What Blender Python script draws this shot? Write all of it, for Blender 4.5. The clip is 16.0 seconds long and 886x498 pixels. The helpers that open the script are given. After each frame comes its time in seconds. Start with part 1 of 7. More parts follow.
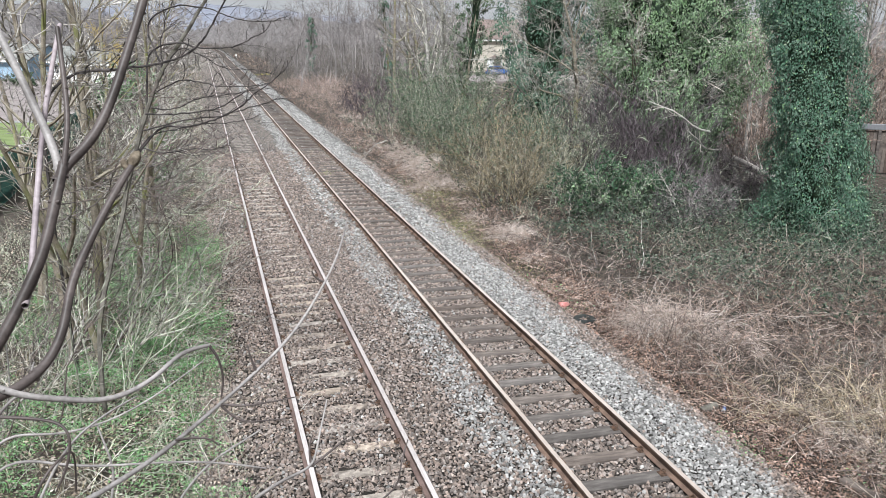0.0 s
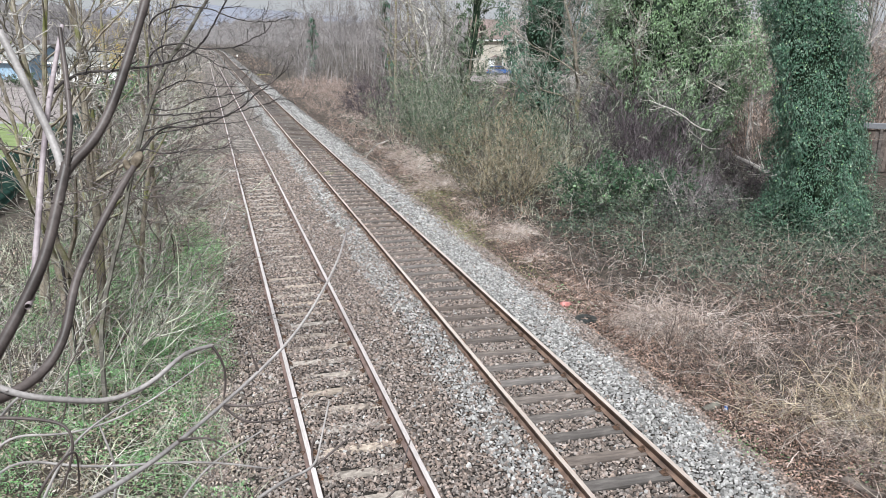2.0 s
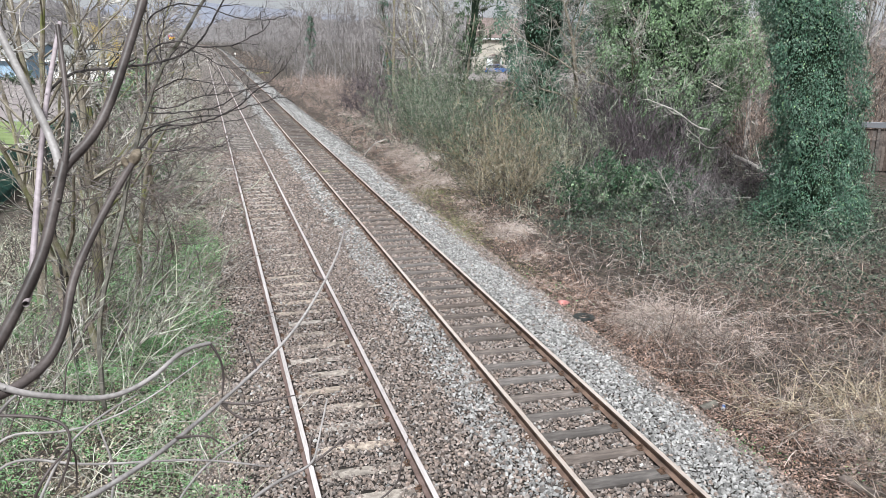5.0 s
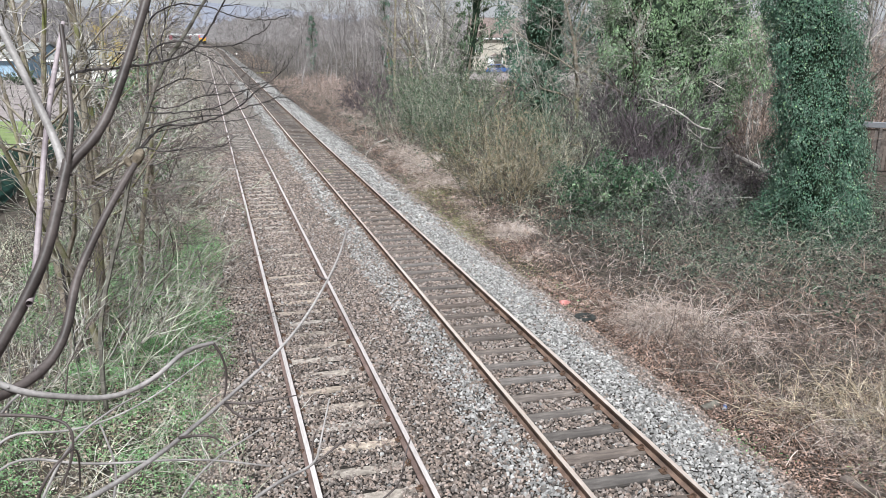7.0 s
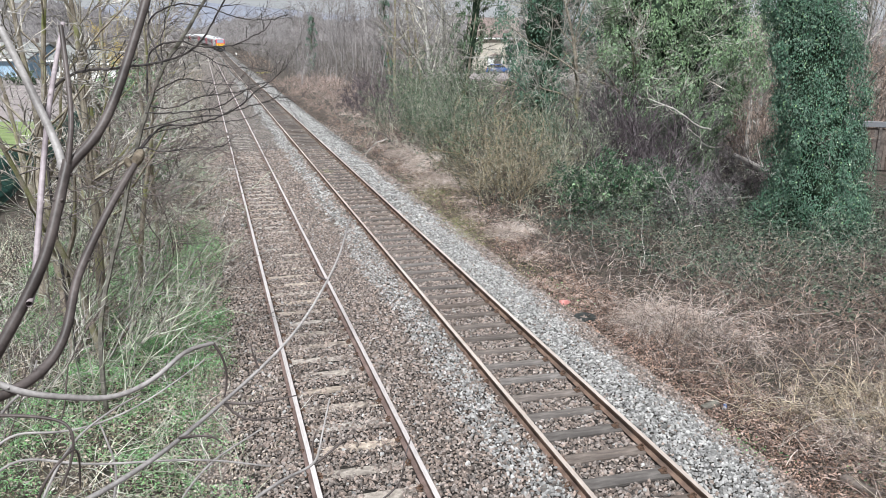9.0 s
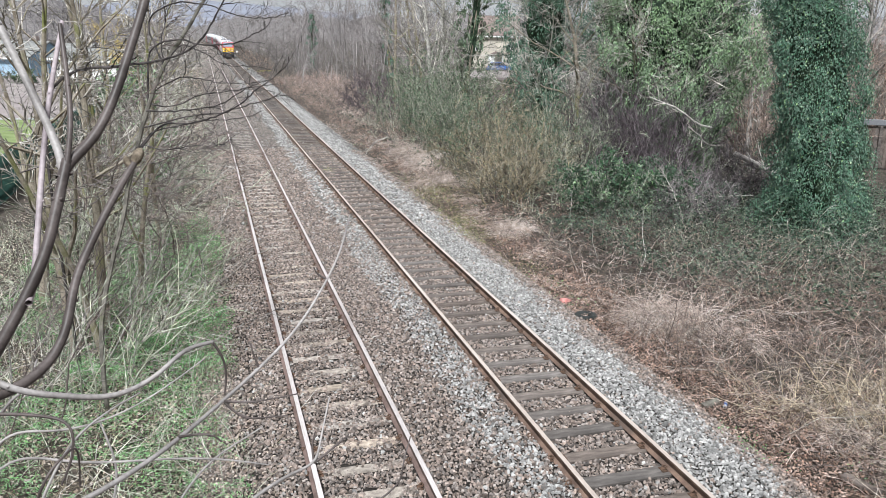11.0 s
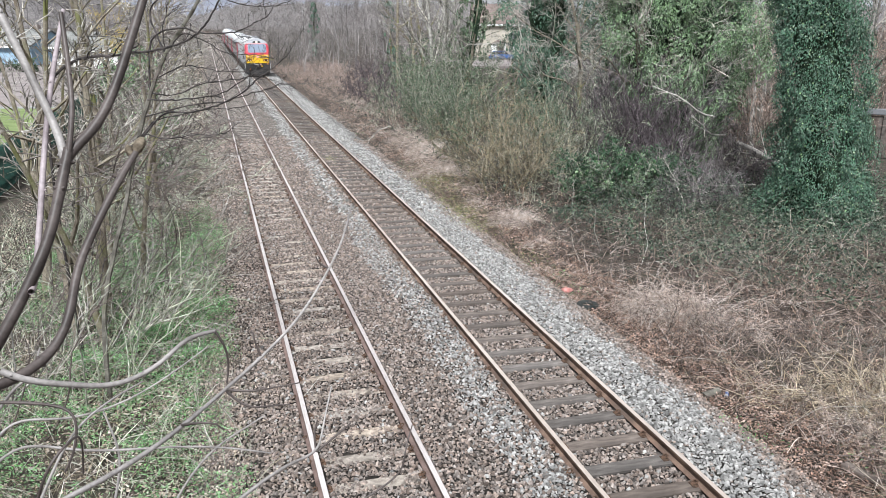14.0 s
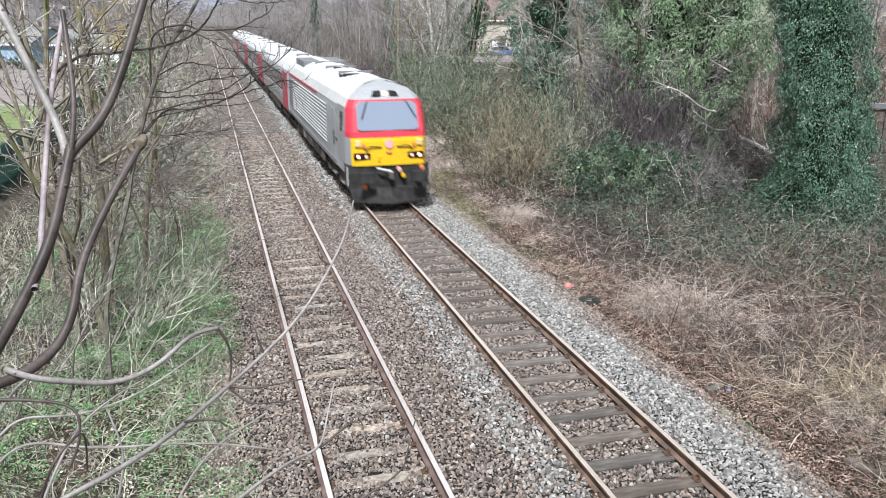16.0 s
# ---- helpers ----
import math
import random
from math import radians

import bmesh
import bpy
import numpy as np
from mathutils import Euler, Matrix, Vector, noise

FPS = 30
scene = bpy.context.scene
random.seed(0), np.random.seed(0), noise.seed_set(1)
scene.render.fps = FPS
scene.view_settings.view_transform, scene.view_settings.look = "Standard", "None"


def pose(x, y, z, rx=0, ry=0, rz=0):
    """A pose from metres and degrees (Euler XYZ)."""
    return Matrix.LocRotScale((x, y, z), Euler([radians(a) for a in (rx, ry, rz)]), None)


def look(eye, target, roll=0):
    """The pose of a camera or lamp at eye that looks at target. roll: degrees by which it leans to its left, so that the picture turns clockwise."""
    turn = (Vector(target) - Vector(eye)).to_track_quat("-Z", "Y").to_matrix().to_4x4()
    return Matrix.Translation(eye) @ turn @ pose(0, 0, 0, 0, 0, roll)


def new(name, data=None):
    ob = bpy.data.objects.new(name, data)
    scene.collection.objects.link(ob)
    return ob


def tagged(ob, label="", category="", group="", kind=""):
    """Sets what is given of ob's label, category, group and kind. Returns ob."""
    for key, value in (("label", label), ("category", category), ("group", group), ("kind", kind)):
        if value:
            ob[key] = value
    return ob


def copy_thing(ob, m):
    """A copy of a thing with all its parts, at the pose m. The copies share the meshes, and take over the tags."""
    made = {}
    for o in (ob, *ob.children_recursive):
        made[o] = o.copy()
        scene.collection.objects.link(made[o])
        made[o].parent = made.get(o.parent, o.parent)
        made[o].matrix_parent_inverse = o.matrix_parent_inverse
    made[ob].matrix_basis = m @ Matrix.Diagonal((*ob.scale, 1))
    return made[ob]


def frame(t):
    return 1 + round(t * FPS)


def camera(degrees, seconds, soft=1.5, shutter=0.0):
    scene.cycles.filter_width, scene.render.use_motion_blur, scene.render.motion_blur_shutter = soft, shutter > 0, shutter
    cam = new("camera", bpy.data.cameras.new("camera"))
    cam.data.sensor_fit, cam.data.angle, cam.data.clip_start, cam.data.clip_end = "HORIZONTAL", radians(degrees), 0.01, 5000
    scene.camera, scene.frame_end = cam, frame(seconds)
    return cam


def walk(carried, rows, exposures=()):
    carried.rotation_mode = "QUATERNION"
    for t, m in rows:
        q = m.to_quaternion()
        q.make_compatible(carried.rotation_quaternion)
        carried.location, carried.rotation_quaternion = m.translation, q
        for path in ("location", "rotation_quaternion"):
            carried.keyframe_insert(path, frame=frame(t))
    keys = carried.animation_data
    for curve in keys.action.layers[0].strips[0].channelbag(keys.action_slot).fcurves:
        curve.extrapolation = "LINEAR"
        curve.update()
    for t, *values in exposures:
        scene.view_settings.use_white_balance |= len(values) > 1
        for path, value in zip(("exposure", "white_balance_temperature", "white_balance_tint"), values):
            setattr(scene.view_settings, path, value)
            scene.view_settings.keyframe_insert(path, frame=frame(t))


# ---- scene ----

# ---------------------------------------------------------------- camera
EYE = Vector((-5.363, 0.0, 5.945))


def aim(right, down, lean):
    a, b = radians(right), radians(down)
    way = Vector((math.sin(a) * math.cos(b), math.cos(a) * math.cos(b), -math.sin(b)))
    return look(EYE, EYE + way, lean)


cam = camera(57.81, 16.0, soft=0.5, shutter=0.4)
VIEW = [
    (0.0, 16.354, 14.880, 0.47), (0.5, 16.346, 14.875, 0.43), (1.0, 16.300, 14.885, 0.40), (1.5, 16.262, 14.882, 0.35),
    (2.0, 16.250, 14.882, 0.34), (2.5, 16.266, 14.886, 0.34), (3.0, 16.305, 14.918, 0.39), (3.5, 16.357, 14.945, 0.43),
    (4.0, 16.412, 14.980, 0.45), (5.2, 16.385, 14.985, 0.43), (6.5, 16.340, 14.982, 0.41), (7.0, 16.300, 14.996, 0.42),
    (7.5, 16.302, 15.006, 0.40), (8.0, 16.302, 15.008, 0.40), (8.5, 16.303, 15.008, 0.39), (9.0, 16.308, 15.006, 0.37),
    (10.3, 16.285, 15.060, 0.36), (11.5, 16.247, 15.217, 0.36), (12.0, 16.245, 15.332, 0.35), (12.5, 16.236, 15.446, 0.37),
    (13.0, 16.214, 15.580, 0.39), (13.5, 16.168, 15.738, 0.40), (14.0, 16.122, 15.898, 0.38), (14.5, 16.088, 16.035, 0.34),
    (15.0, 16.058, 16.150, 0.31), (15.5, 16.026, 16.182, 0.25), (16.0, 15.991, 16.175, 0.14)]
walk(cam, [(t, aim(a, b, c)) for t, a, b, c in VIEW])

# ---------------------------------------------------------------- sky and sun
scene.view_settings.exposure = 0.39
world = bpy.data.worlds.new("overcast_sky")
scene.world = world
world.use_nodes = True
wn, wl = world.node_tree.nodes, world.node_tree.links
sky = wn.new("ShaderNodeTexSky")
sky.sky_type = "NISHITA"
sky.sun_disc = False
sky.sun_elevation, sky.sun_rotation = radians(55), radians(155)
sky.air_density, sky.dust_density, sky.ozone_density = 1.0, 6.0, 1.0
veil = wn.new("ShaderNodeMixRGB")
veil.inputs[0].default_value = 0.85
veil.inputs[2].default_value = (12.2, 12.9, 13.8, 1)
wl.new(sky.outputs[0], veil.inputs[1])
wl.new(veil.outputs[0], wn["Background"].inputs[0])
wn["Background"].inputs[1].default_value = 0.038
sun = new("sun", bpy.data.lights.new("sun", "SUN"))
sun.data.energy, sun.data.angle, sun.data.color = 5.3, radians(9), (0.92, 0.96, 0.985)
sun.matrix_basis = look((-20, -42, 66), (0, 0, 0))


# ---------------------------------------------------------------- materials
def shader(name, c1, c2, rough=0.8, scale=8.0, metal=0.0, bump=0.2, fine=60.0, c3=None, spread=0.0, rand="", spec=0.3, stretch=None, contrast=(0.35, 0.65)):
    """Two-scale noise between c1 and c2, with stains of c3 and a fine relief. spread: how far each piece's own tone strays."""
    m = bpy.data.materials.new(name)
    m.use_nodes = True
    n, l = m.node_tree.nodes, m.node_tree.links
    b = n["Principled BSDF"]
    b.inputs["Roughness"].default_value, b.inputs["Metallic"].default_value = rough, metal
    b.inputs["Specular IOR Level"].default_value = spec
    co = n.new("ShaderNodeTexCoord")
    src = co.outputs["Object"]
    if stretch:
        mp = n.new("ShaderNodeMapping")
        mp.inputs["Scale"].default_value = stretch
        l.new(src, mp.inputs[0])
        src = mp.outputs[0]
    big, small = n.new("ShaderNodeTexNoise"), n.new("ShaderNodeTexNoise")
    big.inputs["Scale"].default_value, big.inputs["Detail"].default_value = scale, 6
    small.inputs["Scale"].default_value, small.inputs["Detail"].default_value = fine, 4
    l.new(src, big.inputs["Vector"])
    l.new(src, small.inputs["Vector"])
    ramp = n.new("ShaderNodeValToRGB")
    ramp.color_ramp.elements[0].position, ramp.color_ramp.elements[1].position = contrast
    ramp.color_ramp.elements[0].color, ramp.color_ramp.elements[1].color = (*c1, 1), (*c2, 1)
    l.new(big.outputs["Fac"], ramp.inputs[0])
    colour = ramp.outputs[0]
    grain = n.new("ShaderNodeMixRGB")
    grain.blend_type = "OVERLAY"
    grain.inputs[0].default_value = 0.45
    l.new(colour, grain.inputs[1])
    l.new(small.outputs["Fac"], grain.inputs[2])
    colour = grain.outputs[0]
    if c3:
        st, r3, mx = n.new("ShaderNodeTexNoise"), n.new("ShaderNodeValToRGB"), n.new("ShaderNodeMixRGB")
        st.inputs["Scale"].default_value, st.inputs["Detail"].default_value = scale * 0.37, 8
        r3.color_ramp.elements[0].position, r3.color_ramp.elements[1].position = 0.52, 0.68
        l.new(src, st.inputs["Vector"])
        l.new(st.outputs["Fac"], r3.inputs[0])
        l.new(r3.outputs[0], mx.inputs[0])
        l.new(colour, mx.inputs[1])
        mx.inputs[2].default_value = (*c3, 1)
        colour = mx.outputs[0]
    if rand:
        if rand == "island":
            g = n.new("ShaderNodeNewGeometry").outputs["Random Per Island"]
        else:
            g = n.new("ShaderNodeObjectInfo").outputs["Random"]
        hs = n.new("ShaderNodeHueSaturation")
        mr = n.new("ShaderNodeMapRange")
        mr.inputs["To Min"].default_value, mr.inputs["To Max"].default_value = 1 - spread, 1 + spread
        l.new(g, mr.inputs["Value"])
        l.new(mr.outputs[0], hs.inputs["Value"])
        sat = n.new("ShaderNodeMath")
        sat.operation = "MULTIPLY_ADD"
        fr = n.new("ShaderNodeMath")
        fr.operation = "FRACT"
        f2 = n.new("ShaderNodeMath")
        f2.operation = "MULTIPLY"
        f2.inputs[1].default_value = 7.31
        l.new(g, f2.inputs[0])
        l.new(f2.outputs[0], fr.inputs[0])
        l.new(fr.outputs[0], sat.inputs[0])
        sat.inputs[1].default_value, sat.inputs[2].default_value = 0.6, 0.7
        l.new(sat.outputs[0], hs.inputs["Saturation"])
        l.new(colour, hs.inputs["Color"])
        colour = hs.outputs[0]
    l.new(colour, b.inputs["Base Color"])
    if bump:
        bp = n.new("ShaderNodeBump")
        bp.inputs["Strength"].default_value, bp.inputs["Distance"].default_value = bump, 0.02
        l.new(small.outputs["Fac"], bp.inputs["Height"])
        l.new(bp.outputs[0], b.inputs["Normal"])
    return m


def glow(name, colour, strength):
    m = bpy.data.materials.new(name)
    m.use_nodes = True
    b = m.node_tree.nodes["Principled BSDF"]
    b.inputs["Base Color"].default_value = (*colour, 1)
    b.inputs["Emission Color"].default_value = (*colour, 1)
    b.inputs["Emission Strength"].default_value = strength
    return m


def glass(name, colour, rough=0.05):
    m = bpy.data.materials.new(name)
    m.use_nodes = True
    b = m.node_tree.nodes["Principled BSDF"]
    b.inputs["Base Color"].default_value = (*colour, 1)
    b.inputs["Roughness"].default_value = rough
    b.inputs["Specular IOR Level"].default_value = 0.3
    return m


def paint(name, c, rough=0.4, dirt=(0.12, 0.1, 0.08), amount=0.12):
    """Vehicle paint with a film of road dirt."""
    d = [a * (1 - amount) + e * amount for a, e in zip(c, dirt)]
    return shader(name, c, d, rough=rough, scale=1.3, fine=24, bump=0.03, spec=0.5)


def ballast_bed(name, c1, c2, dark):
    """Packed stones, each with its own tone, joints dark between them."""
    m = bpy.data.materials.new(name)
    m.use_nodes = True
    n, l = m.node_tree.nodes, m.node_tree.links
    b = n["Principled BSDF"]
    b.inputs["Roughness"].default_value = 0.9
    co, vo, ve, no = n.new("ShaderNodeTexCoord"), n.new("ShaderNodeTexVoronoi"), n.new("ShaderNodeTexVoronoi"), n.new("ShaderNodeTexNoise")
    vo.inputs["Scale"].default_value = ve.inputs["Scale"].default_value = 15
    ve.feature = "DISTANCE_TO_EDGE"
    no.inputs["Scale"].default_value, no.inputs["Detail"].default_value = 3.0, 12
    for x in (vo, ve, no):
        l.new(co.outputs["Object"], x.inputs["Vector"])
    sep, mix = n.new("ShaderNodeSeparateColor"), n.new("ShaderNodeMixRGB")
    l.new(vo.outputs["Color"], sep.inputs[0])
    l.new(sep.outputs[0], mix.inputs[0])
    mix.inputs[1].default_value, mix.inputs[2].default_value = (*c1, 1), (*c2, 1)
    ramp, mj = n.new("ShaderNodeValToRGB"), n.new("ShaderNodeMixRGB")
    ramp.color_ramp.elements[0].position, ramp.color_ramp.elements[1].position = 0.02, 0.24
    l.new(ve.outputs["Distance"], ramp.inputs[0])
    l.new(ramp.outputs[0], mj.inputs[0])
    mj.inputs[1].default_value = (*dark, 1)
    l.new(mix.outputs[0], mj.inputs[2])
    tone = n.new("ShaderNodeMixRGB")
    tone.blend_type, tone.inputs[0].default_value = "OVERLAY", 0.4
    l.new(mj.outputs[0], tone.inputs[1])
    l.new(no.outputs["Fac"], tone.inputs[2])
    l.new(tone.outputs[0], b.inputs["Base Color"])
    bp = n.new("ShaderNodeBump")
    bp.inputs["Strength"].default_value, bp.inputs["Distance"].default_value = 0.9, 0.04
    l.new(ve.outputs["Distance"], bp.inputs["Height"])
    l.new(bp.outputs[0], b.inputs["Normal"])
    return m


SOIL = shader("leaf_litter_soil", (0.024, 0.019, 0.016), (0.10, 0.08, 0.066), 0.95, 7.0, fine=55, bump=1.0, c3=(0.03, 0.034, 0.02))
LAWN = shader("mown_lawn", (0.13, 0.175, 0.065), (0.20, 0.245, 0.105), 0.9, 0.8, fine=30, bump=0.5)
TARMAC = shader("worn_tarmac", (0.20, 0.17, 0.165), (0.27, 0.235, 0.23), 0.9, 0.5, fine=60, bump=0.2)
STONE = shader("brown_ballast_stone", (0.122, 0.098, 0.087), (0.305, 0.252, 0.224), 0.9, 14, fine=90, bump=0.5, spread=0.6, rand="island")
STONE_PALE = shader("pale_ballast_stone", (0.185, 0.18, 0.175), (0.37, 0.359, 0.348), 0.85, 12, fine=90, bump=0.4, spread=0.55, rand="island")
BED = ballast_bed("brown_ballast_bed", (0.12, 0.10, 0.089), (0.40, 0.338, 0.30), (0.02, 0.017, 0.015))
# fine dirt, painted near black for the shade in the gaps between stones
FINES_SHADE = shader("fines_darkened_as_gap_shade", (0.010, 0.008, 0.007), (0.03, 0.025, 0.021), 0.95, 9, fine=70, bump=0.8)
BED_PALE = ballast_bed("pale_ballast_bed", (0.16, 0.155, 0.148), (0.42, 0.408, 0.39), (0.03, 0.028, 0.026))
RUST = shader("rusty_rail_side", (0.085, 0.055, 0.043), (0.19, 0.125, 0.095), 0.85, 3, fine=70, bump=0.3, c3=(0.08, 0.06, 0.05))
RUST_OLD = shader("dull_rail_side", (0.11, 0.075, 0.065), (0.20, 0.14, 0.125), 0.8, 3, fine=70, bump=0.3)
# worn heads: their pale bases also carry the sheen of reflected sky
TREAD = shader("worn_rail_head_sheen", (0.45, 0.40, 0.39), (0.62, 0.565, 0.555), 0.42, 2, metal=0.25, fine=50, bump=0.05, stretch=(1, 0.1, 1))
TREAD_RUST = shader("browned_rail_head_sheen", (0.40, 0.325, 0.285), (0.60, 0.52, 0.47), 0.45, 2, metal=0.25, fine=50, bump=0.05, stretch=(1, 0.1, 1))
TIMBER = shader("weathered_sleeper_timber", (0.092, 0.076, 0.068), (0.19, 0.162, 0.146), 0.9, 3, fine=60, bump=0.5, stretch=(1, 4, 4), spread=0.22, rand="object", c3=(0.085, 0.072, 0.065))
CONCRETE = shader("sandy_sleeper_concrete", (0.22, 0.185, 0.158), (0.43, 0.375, 0.325), 0.9, 9, fine=50, bump=0.3, spread=0.15, rand="object", c3=(0.13, 0.108, 0.093))
CLIP = shader("rusty_chair_iron", (0.045, 0.03, 0.022), (0.13, 0.075, 0.05), 0.85, 20, fine=120, bump=0.4)
BARK_GREY = shader("grey_twig_bark", (0.10, 0.091, 0.083), (0.41, 0.38, 0.345), 0.85, 6, fine=60, bump=0.3, spread=0.45, rand="island")
BARK_PALE = shader("pale_twig_bark", (0.17, 0.155, 0.14), (0.50, 0.47, 0.425), 0.85, 6, fine=60, bump=0.3, spread=0.5, rand="island")
BARK_OLIVE = shader("olive_twig_bark", (0.085, 0.073, 0.05), (0.35, 0.30, 0.215), 0.85, 6, fine=60, bump=0.3, spread=0.45, rand="island")
BARK_LICHEN = shader("lichen_twig_bark", (0.09, 0.093, 0.07), (0.385, 0.388, 0.312), 0.85, 6, fine=60, bump=0.3, spread=0.5, rand="island")
BARK_PLUM = shader("plum_twig_bark", (0.04, 0.032, 0.036), (0.165, 0.137, 0.145), 0.85, 6, fine=60, bump=0.3, spread=0.5, rand="island")
BARK_DARK = shader("dark_twig_bark", (0.075, 0.06, 0.055), (0.17, 0.14, 0.13), 0.8, 6, fine=60, bump=0.3, spread=0.3, rand="island")
BARK_STEM = shader("greenish_grey_trunk_bark", (0.085, 0.078, 0.066), (0.20, 0.186, 0.16), 0.85, 5, fine=50, bump=0.5, c3=(0.12, 0.125, 0.075))
BARK_SOOT = shader("blackish_wet_bark", (0.022, 0.019, 0.019), (0.085, 0.073, 0.07), 0.7, 7, fine=70, bump=0.3)
BARK_MOSS = shader("mossy_trunk_bark", (0.16, 0.13, 0.10), (0.33, 0.29, 0.23), 0.9, 5, fine=40, bump=0.8, c3=(0.19, 0.20, 0.075))
BARK_BIRCH = shader("birch_bark", (0.42, 0.38, 0.35), (0.68, 0.64, 0.60), 0.8, 6, fine=40, bump=0.4, c3=(0.10, 0.085, 0.075))
BARK_FAR = shader("distant_twig_bark", (0.145, 0.13, 0.127), (0.31, 0.283, 0.276), 0.9, 0.4, fine=10, bump=0.0, spread=0.4, rand="island")
STRAW = shader("dry_straw_grass", (0.32, 0.265, 0.235), (0.62, 0.535, 0.48), 0.85, 4, fine=60, bump=0.2, spread=0.45, rand="island")
BRACKEN = shader("dead_bramble_cane", (0.045, 0.031, 0.027), (0.37, 0.285, 0.242), 0.85, 4, fine=60, bump=0.2, spread=0.75, rand="island")
LITTER = shader("dead_leaf", (0.11, 0.071, 0.057), (0.37, 0.265, 0.22), 0.9, 4, fine=60, bump=0.2, spread=0.6, rand="island")
IVY = shader("dark_ivy_leaf", (0.054, 0.11, 0.075), (0.118, 0.20, 0.14), 0.45, 3, fine=60, bump=0.1, spread=0.36, rand="island", spec=0.22)
IVY_LIGHT = shader("light_ivy_leaf", (0.12, 0.185, 0.11), (0.24, 0.335, 0.195), 0.55, 3, fine=60, bump=0.1, spread=0.5, rand="island", spec=0.22)
BRAMBLE = shader("bramble_leaf", (0.016, 0.03, 0.02), (0.085, 0.115, 0.078), 0.5, 5, fine=60, bump=0.1, spread=0.75, rand="island", contrast=(0.42, 0.58))
HERB = shader("fresh_herb_leaf", (0.087, 0.183, 0.078), (0.235, 0.40, 0.195), 0.7, 2.5, fine=40, bump=0.1, spread=0.5, rand="island")
PRIVET = shader("grey_green_leaf", (0.06, 0.092, 0.057), (0.13, 0.178, 0.11), 0.55, 3, fine=60, bump=0.1, spread=0.45, rand="island")
SILVER = paint("silver_grey_paint", (0.33, 0.34, 0.365), 0.38)
SILVER_DARK = paint("dark_grey_paint", (0.17, 0.175, 0.19), 0.45)
WHITE = paint("white_roof_paint", (0.60, 0.605, 0.61), 0.55, amount=0.2)
RED = paint("red_paint", (0.62, 0.045, 0.075), 0.4, amount=0.06)
CRIMSON = paint("crimson_paint", (0.36, 0.045, 0.07), 0.45, amount=0.08)
YELLOW = paint("yellow_paint", (0.80, 0.48, 0.012), 0.4, amount=0.06)
BLACK = shader("sooty_black_steel", (0.018, 0.018, 0.02), (0.05, 0.047, 0.045), 0.7, 4, fine=60, bump=0.2)
GRIME = shader("brown_running_gear", (0.05, 0.043, 0.039), (0.13, 0.11, 0.097), 0.85, 4, fine=60, bump=0.3)
# opaque grey-blue base stands for the sky reflected in the windscreen
SCREEN = glass("windscreen_sky_tint", (0.22, 0.26, 0.335), 0.12)
DARK_GLASS = glass("dark_window_glass", (0.035, 0.04, 0.045), 0.06)
LAMP_DARK = shader("dark_red_lamp_glass", (0.03, 0.008, 0.008), (0.06, 0.014, 0.014), 0.25, 6, fine=40, bump=0.02)
LAMP = glow("headlight_glow", (1.0, 0.86, 0.62), 1.5)
LAMP_SOFT = glow("marker_glow", (0.85, 0.66, 0.48), 0.2)
ORANGE = paint("orange_paint", (0.72, 0.22, 0.07), 0.5)
CREAM = paint("faded_cream_paint", (0.72, 0.58, 0.30), 0.5)
PINK = paint("pink_badge_paint", (0.78, 0.42, 0.44), 0.5)
GREEN_METAL = shader("dark_green_fence_paint", (0.012, 0.05, 0.042), (0.025, 0.075, 0.06), 0.5, 5, fine=60, bump=0.1)
RENDER_CREAM = shader("cream_render", (0.47, 0.425, 0.36), (0.56, 0.51, 0.44), 0.9, 0.8, fine=20, bump=0.2)
RENDER_BLUE = shader("pale_blue_cladding", (0.28, 0.42, 0.56), (0.36, 0.50, 0.63), 0.7, 0.8, fine=20, bump=0.1)
RENDER_WHITE = shader("white_render", (0.74, 0.74, 0.73), (0.82, 0.82, 0.81), 0.8, 0.8, fine=20, bump=0.1)
BRICK_FAR = shader("dull_house_brick", (0.19, 0.155, 0.14), (0.27, 0.22, 0.2), 0.9, 2, fine=20, bump=0.2)
TILE_GREY = shader("grey_roof_tile", (0.15, 0.155, 0.15), (0.25, 0.25, 0.24), 0.85, 1, fine=12, bump=0.6, stretch=(1, 1, 6))
TILE_BROWN = shader("brown_roof_tile", (0.13, 0.10, 0.09), (0.22, 0.17, 0.155), 0.85, 1, fine=12, bump=0.6, stretch=(1, 1, 6))
CAR_BLUE = paint("bright_blue_car_paint", (0.05, 0.16, 0.45), 0.25)
CAR_WHITE = paint("white_car_paint", (0.75, 0.75, 0.76), 0.25)
RUBBER = shader("old_tyre_rubber", (0.014, 0.017, 0.017), (0.035, 0.038, 0.036), 0.75, 8, fine=80, bump=0.4)
PLASTIC_RED = shader("faded_red_plastic", (0.58, 0.22, 0.20), (0.72, 0.36, 0.33), 0.6, 10, fine=60, bump=0.1)
PLASTIC_GREY = shader("grey_painted_steel", (0.30, 0.30, 0.31), (0.42, 0.42, 0.43), 0.6, 4, fine=60, bump=0.1)
# the bluish tone is distance haze put into the hill's colour
HILL_HAZE = shader("hazed_hill_wood", (0.16, 0.172, 0.215), (0.215, 0.228, 0.272), 1.0, 0.05, fine=0.6, bump=0.0)


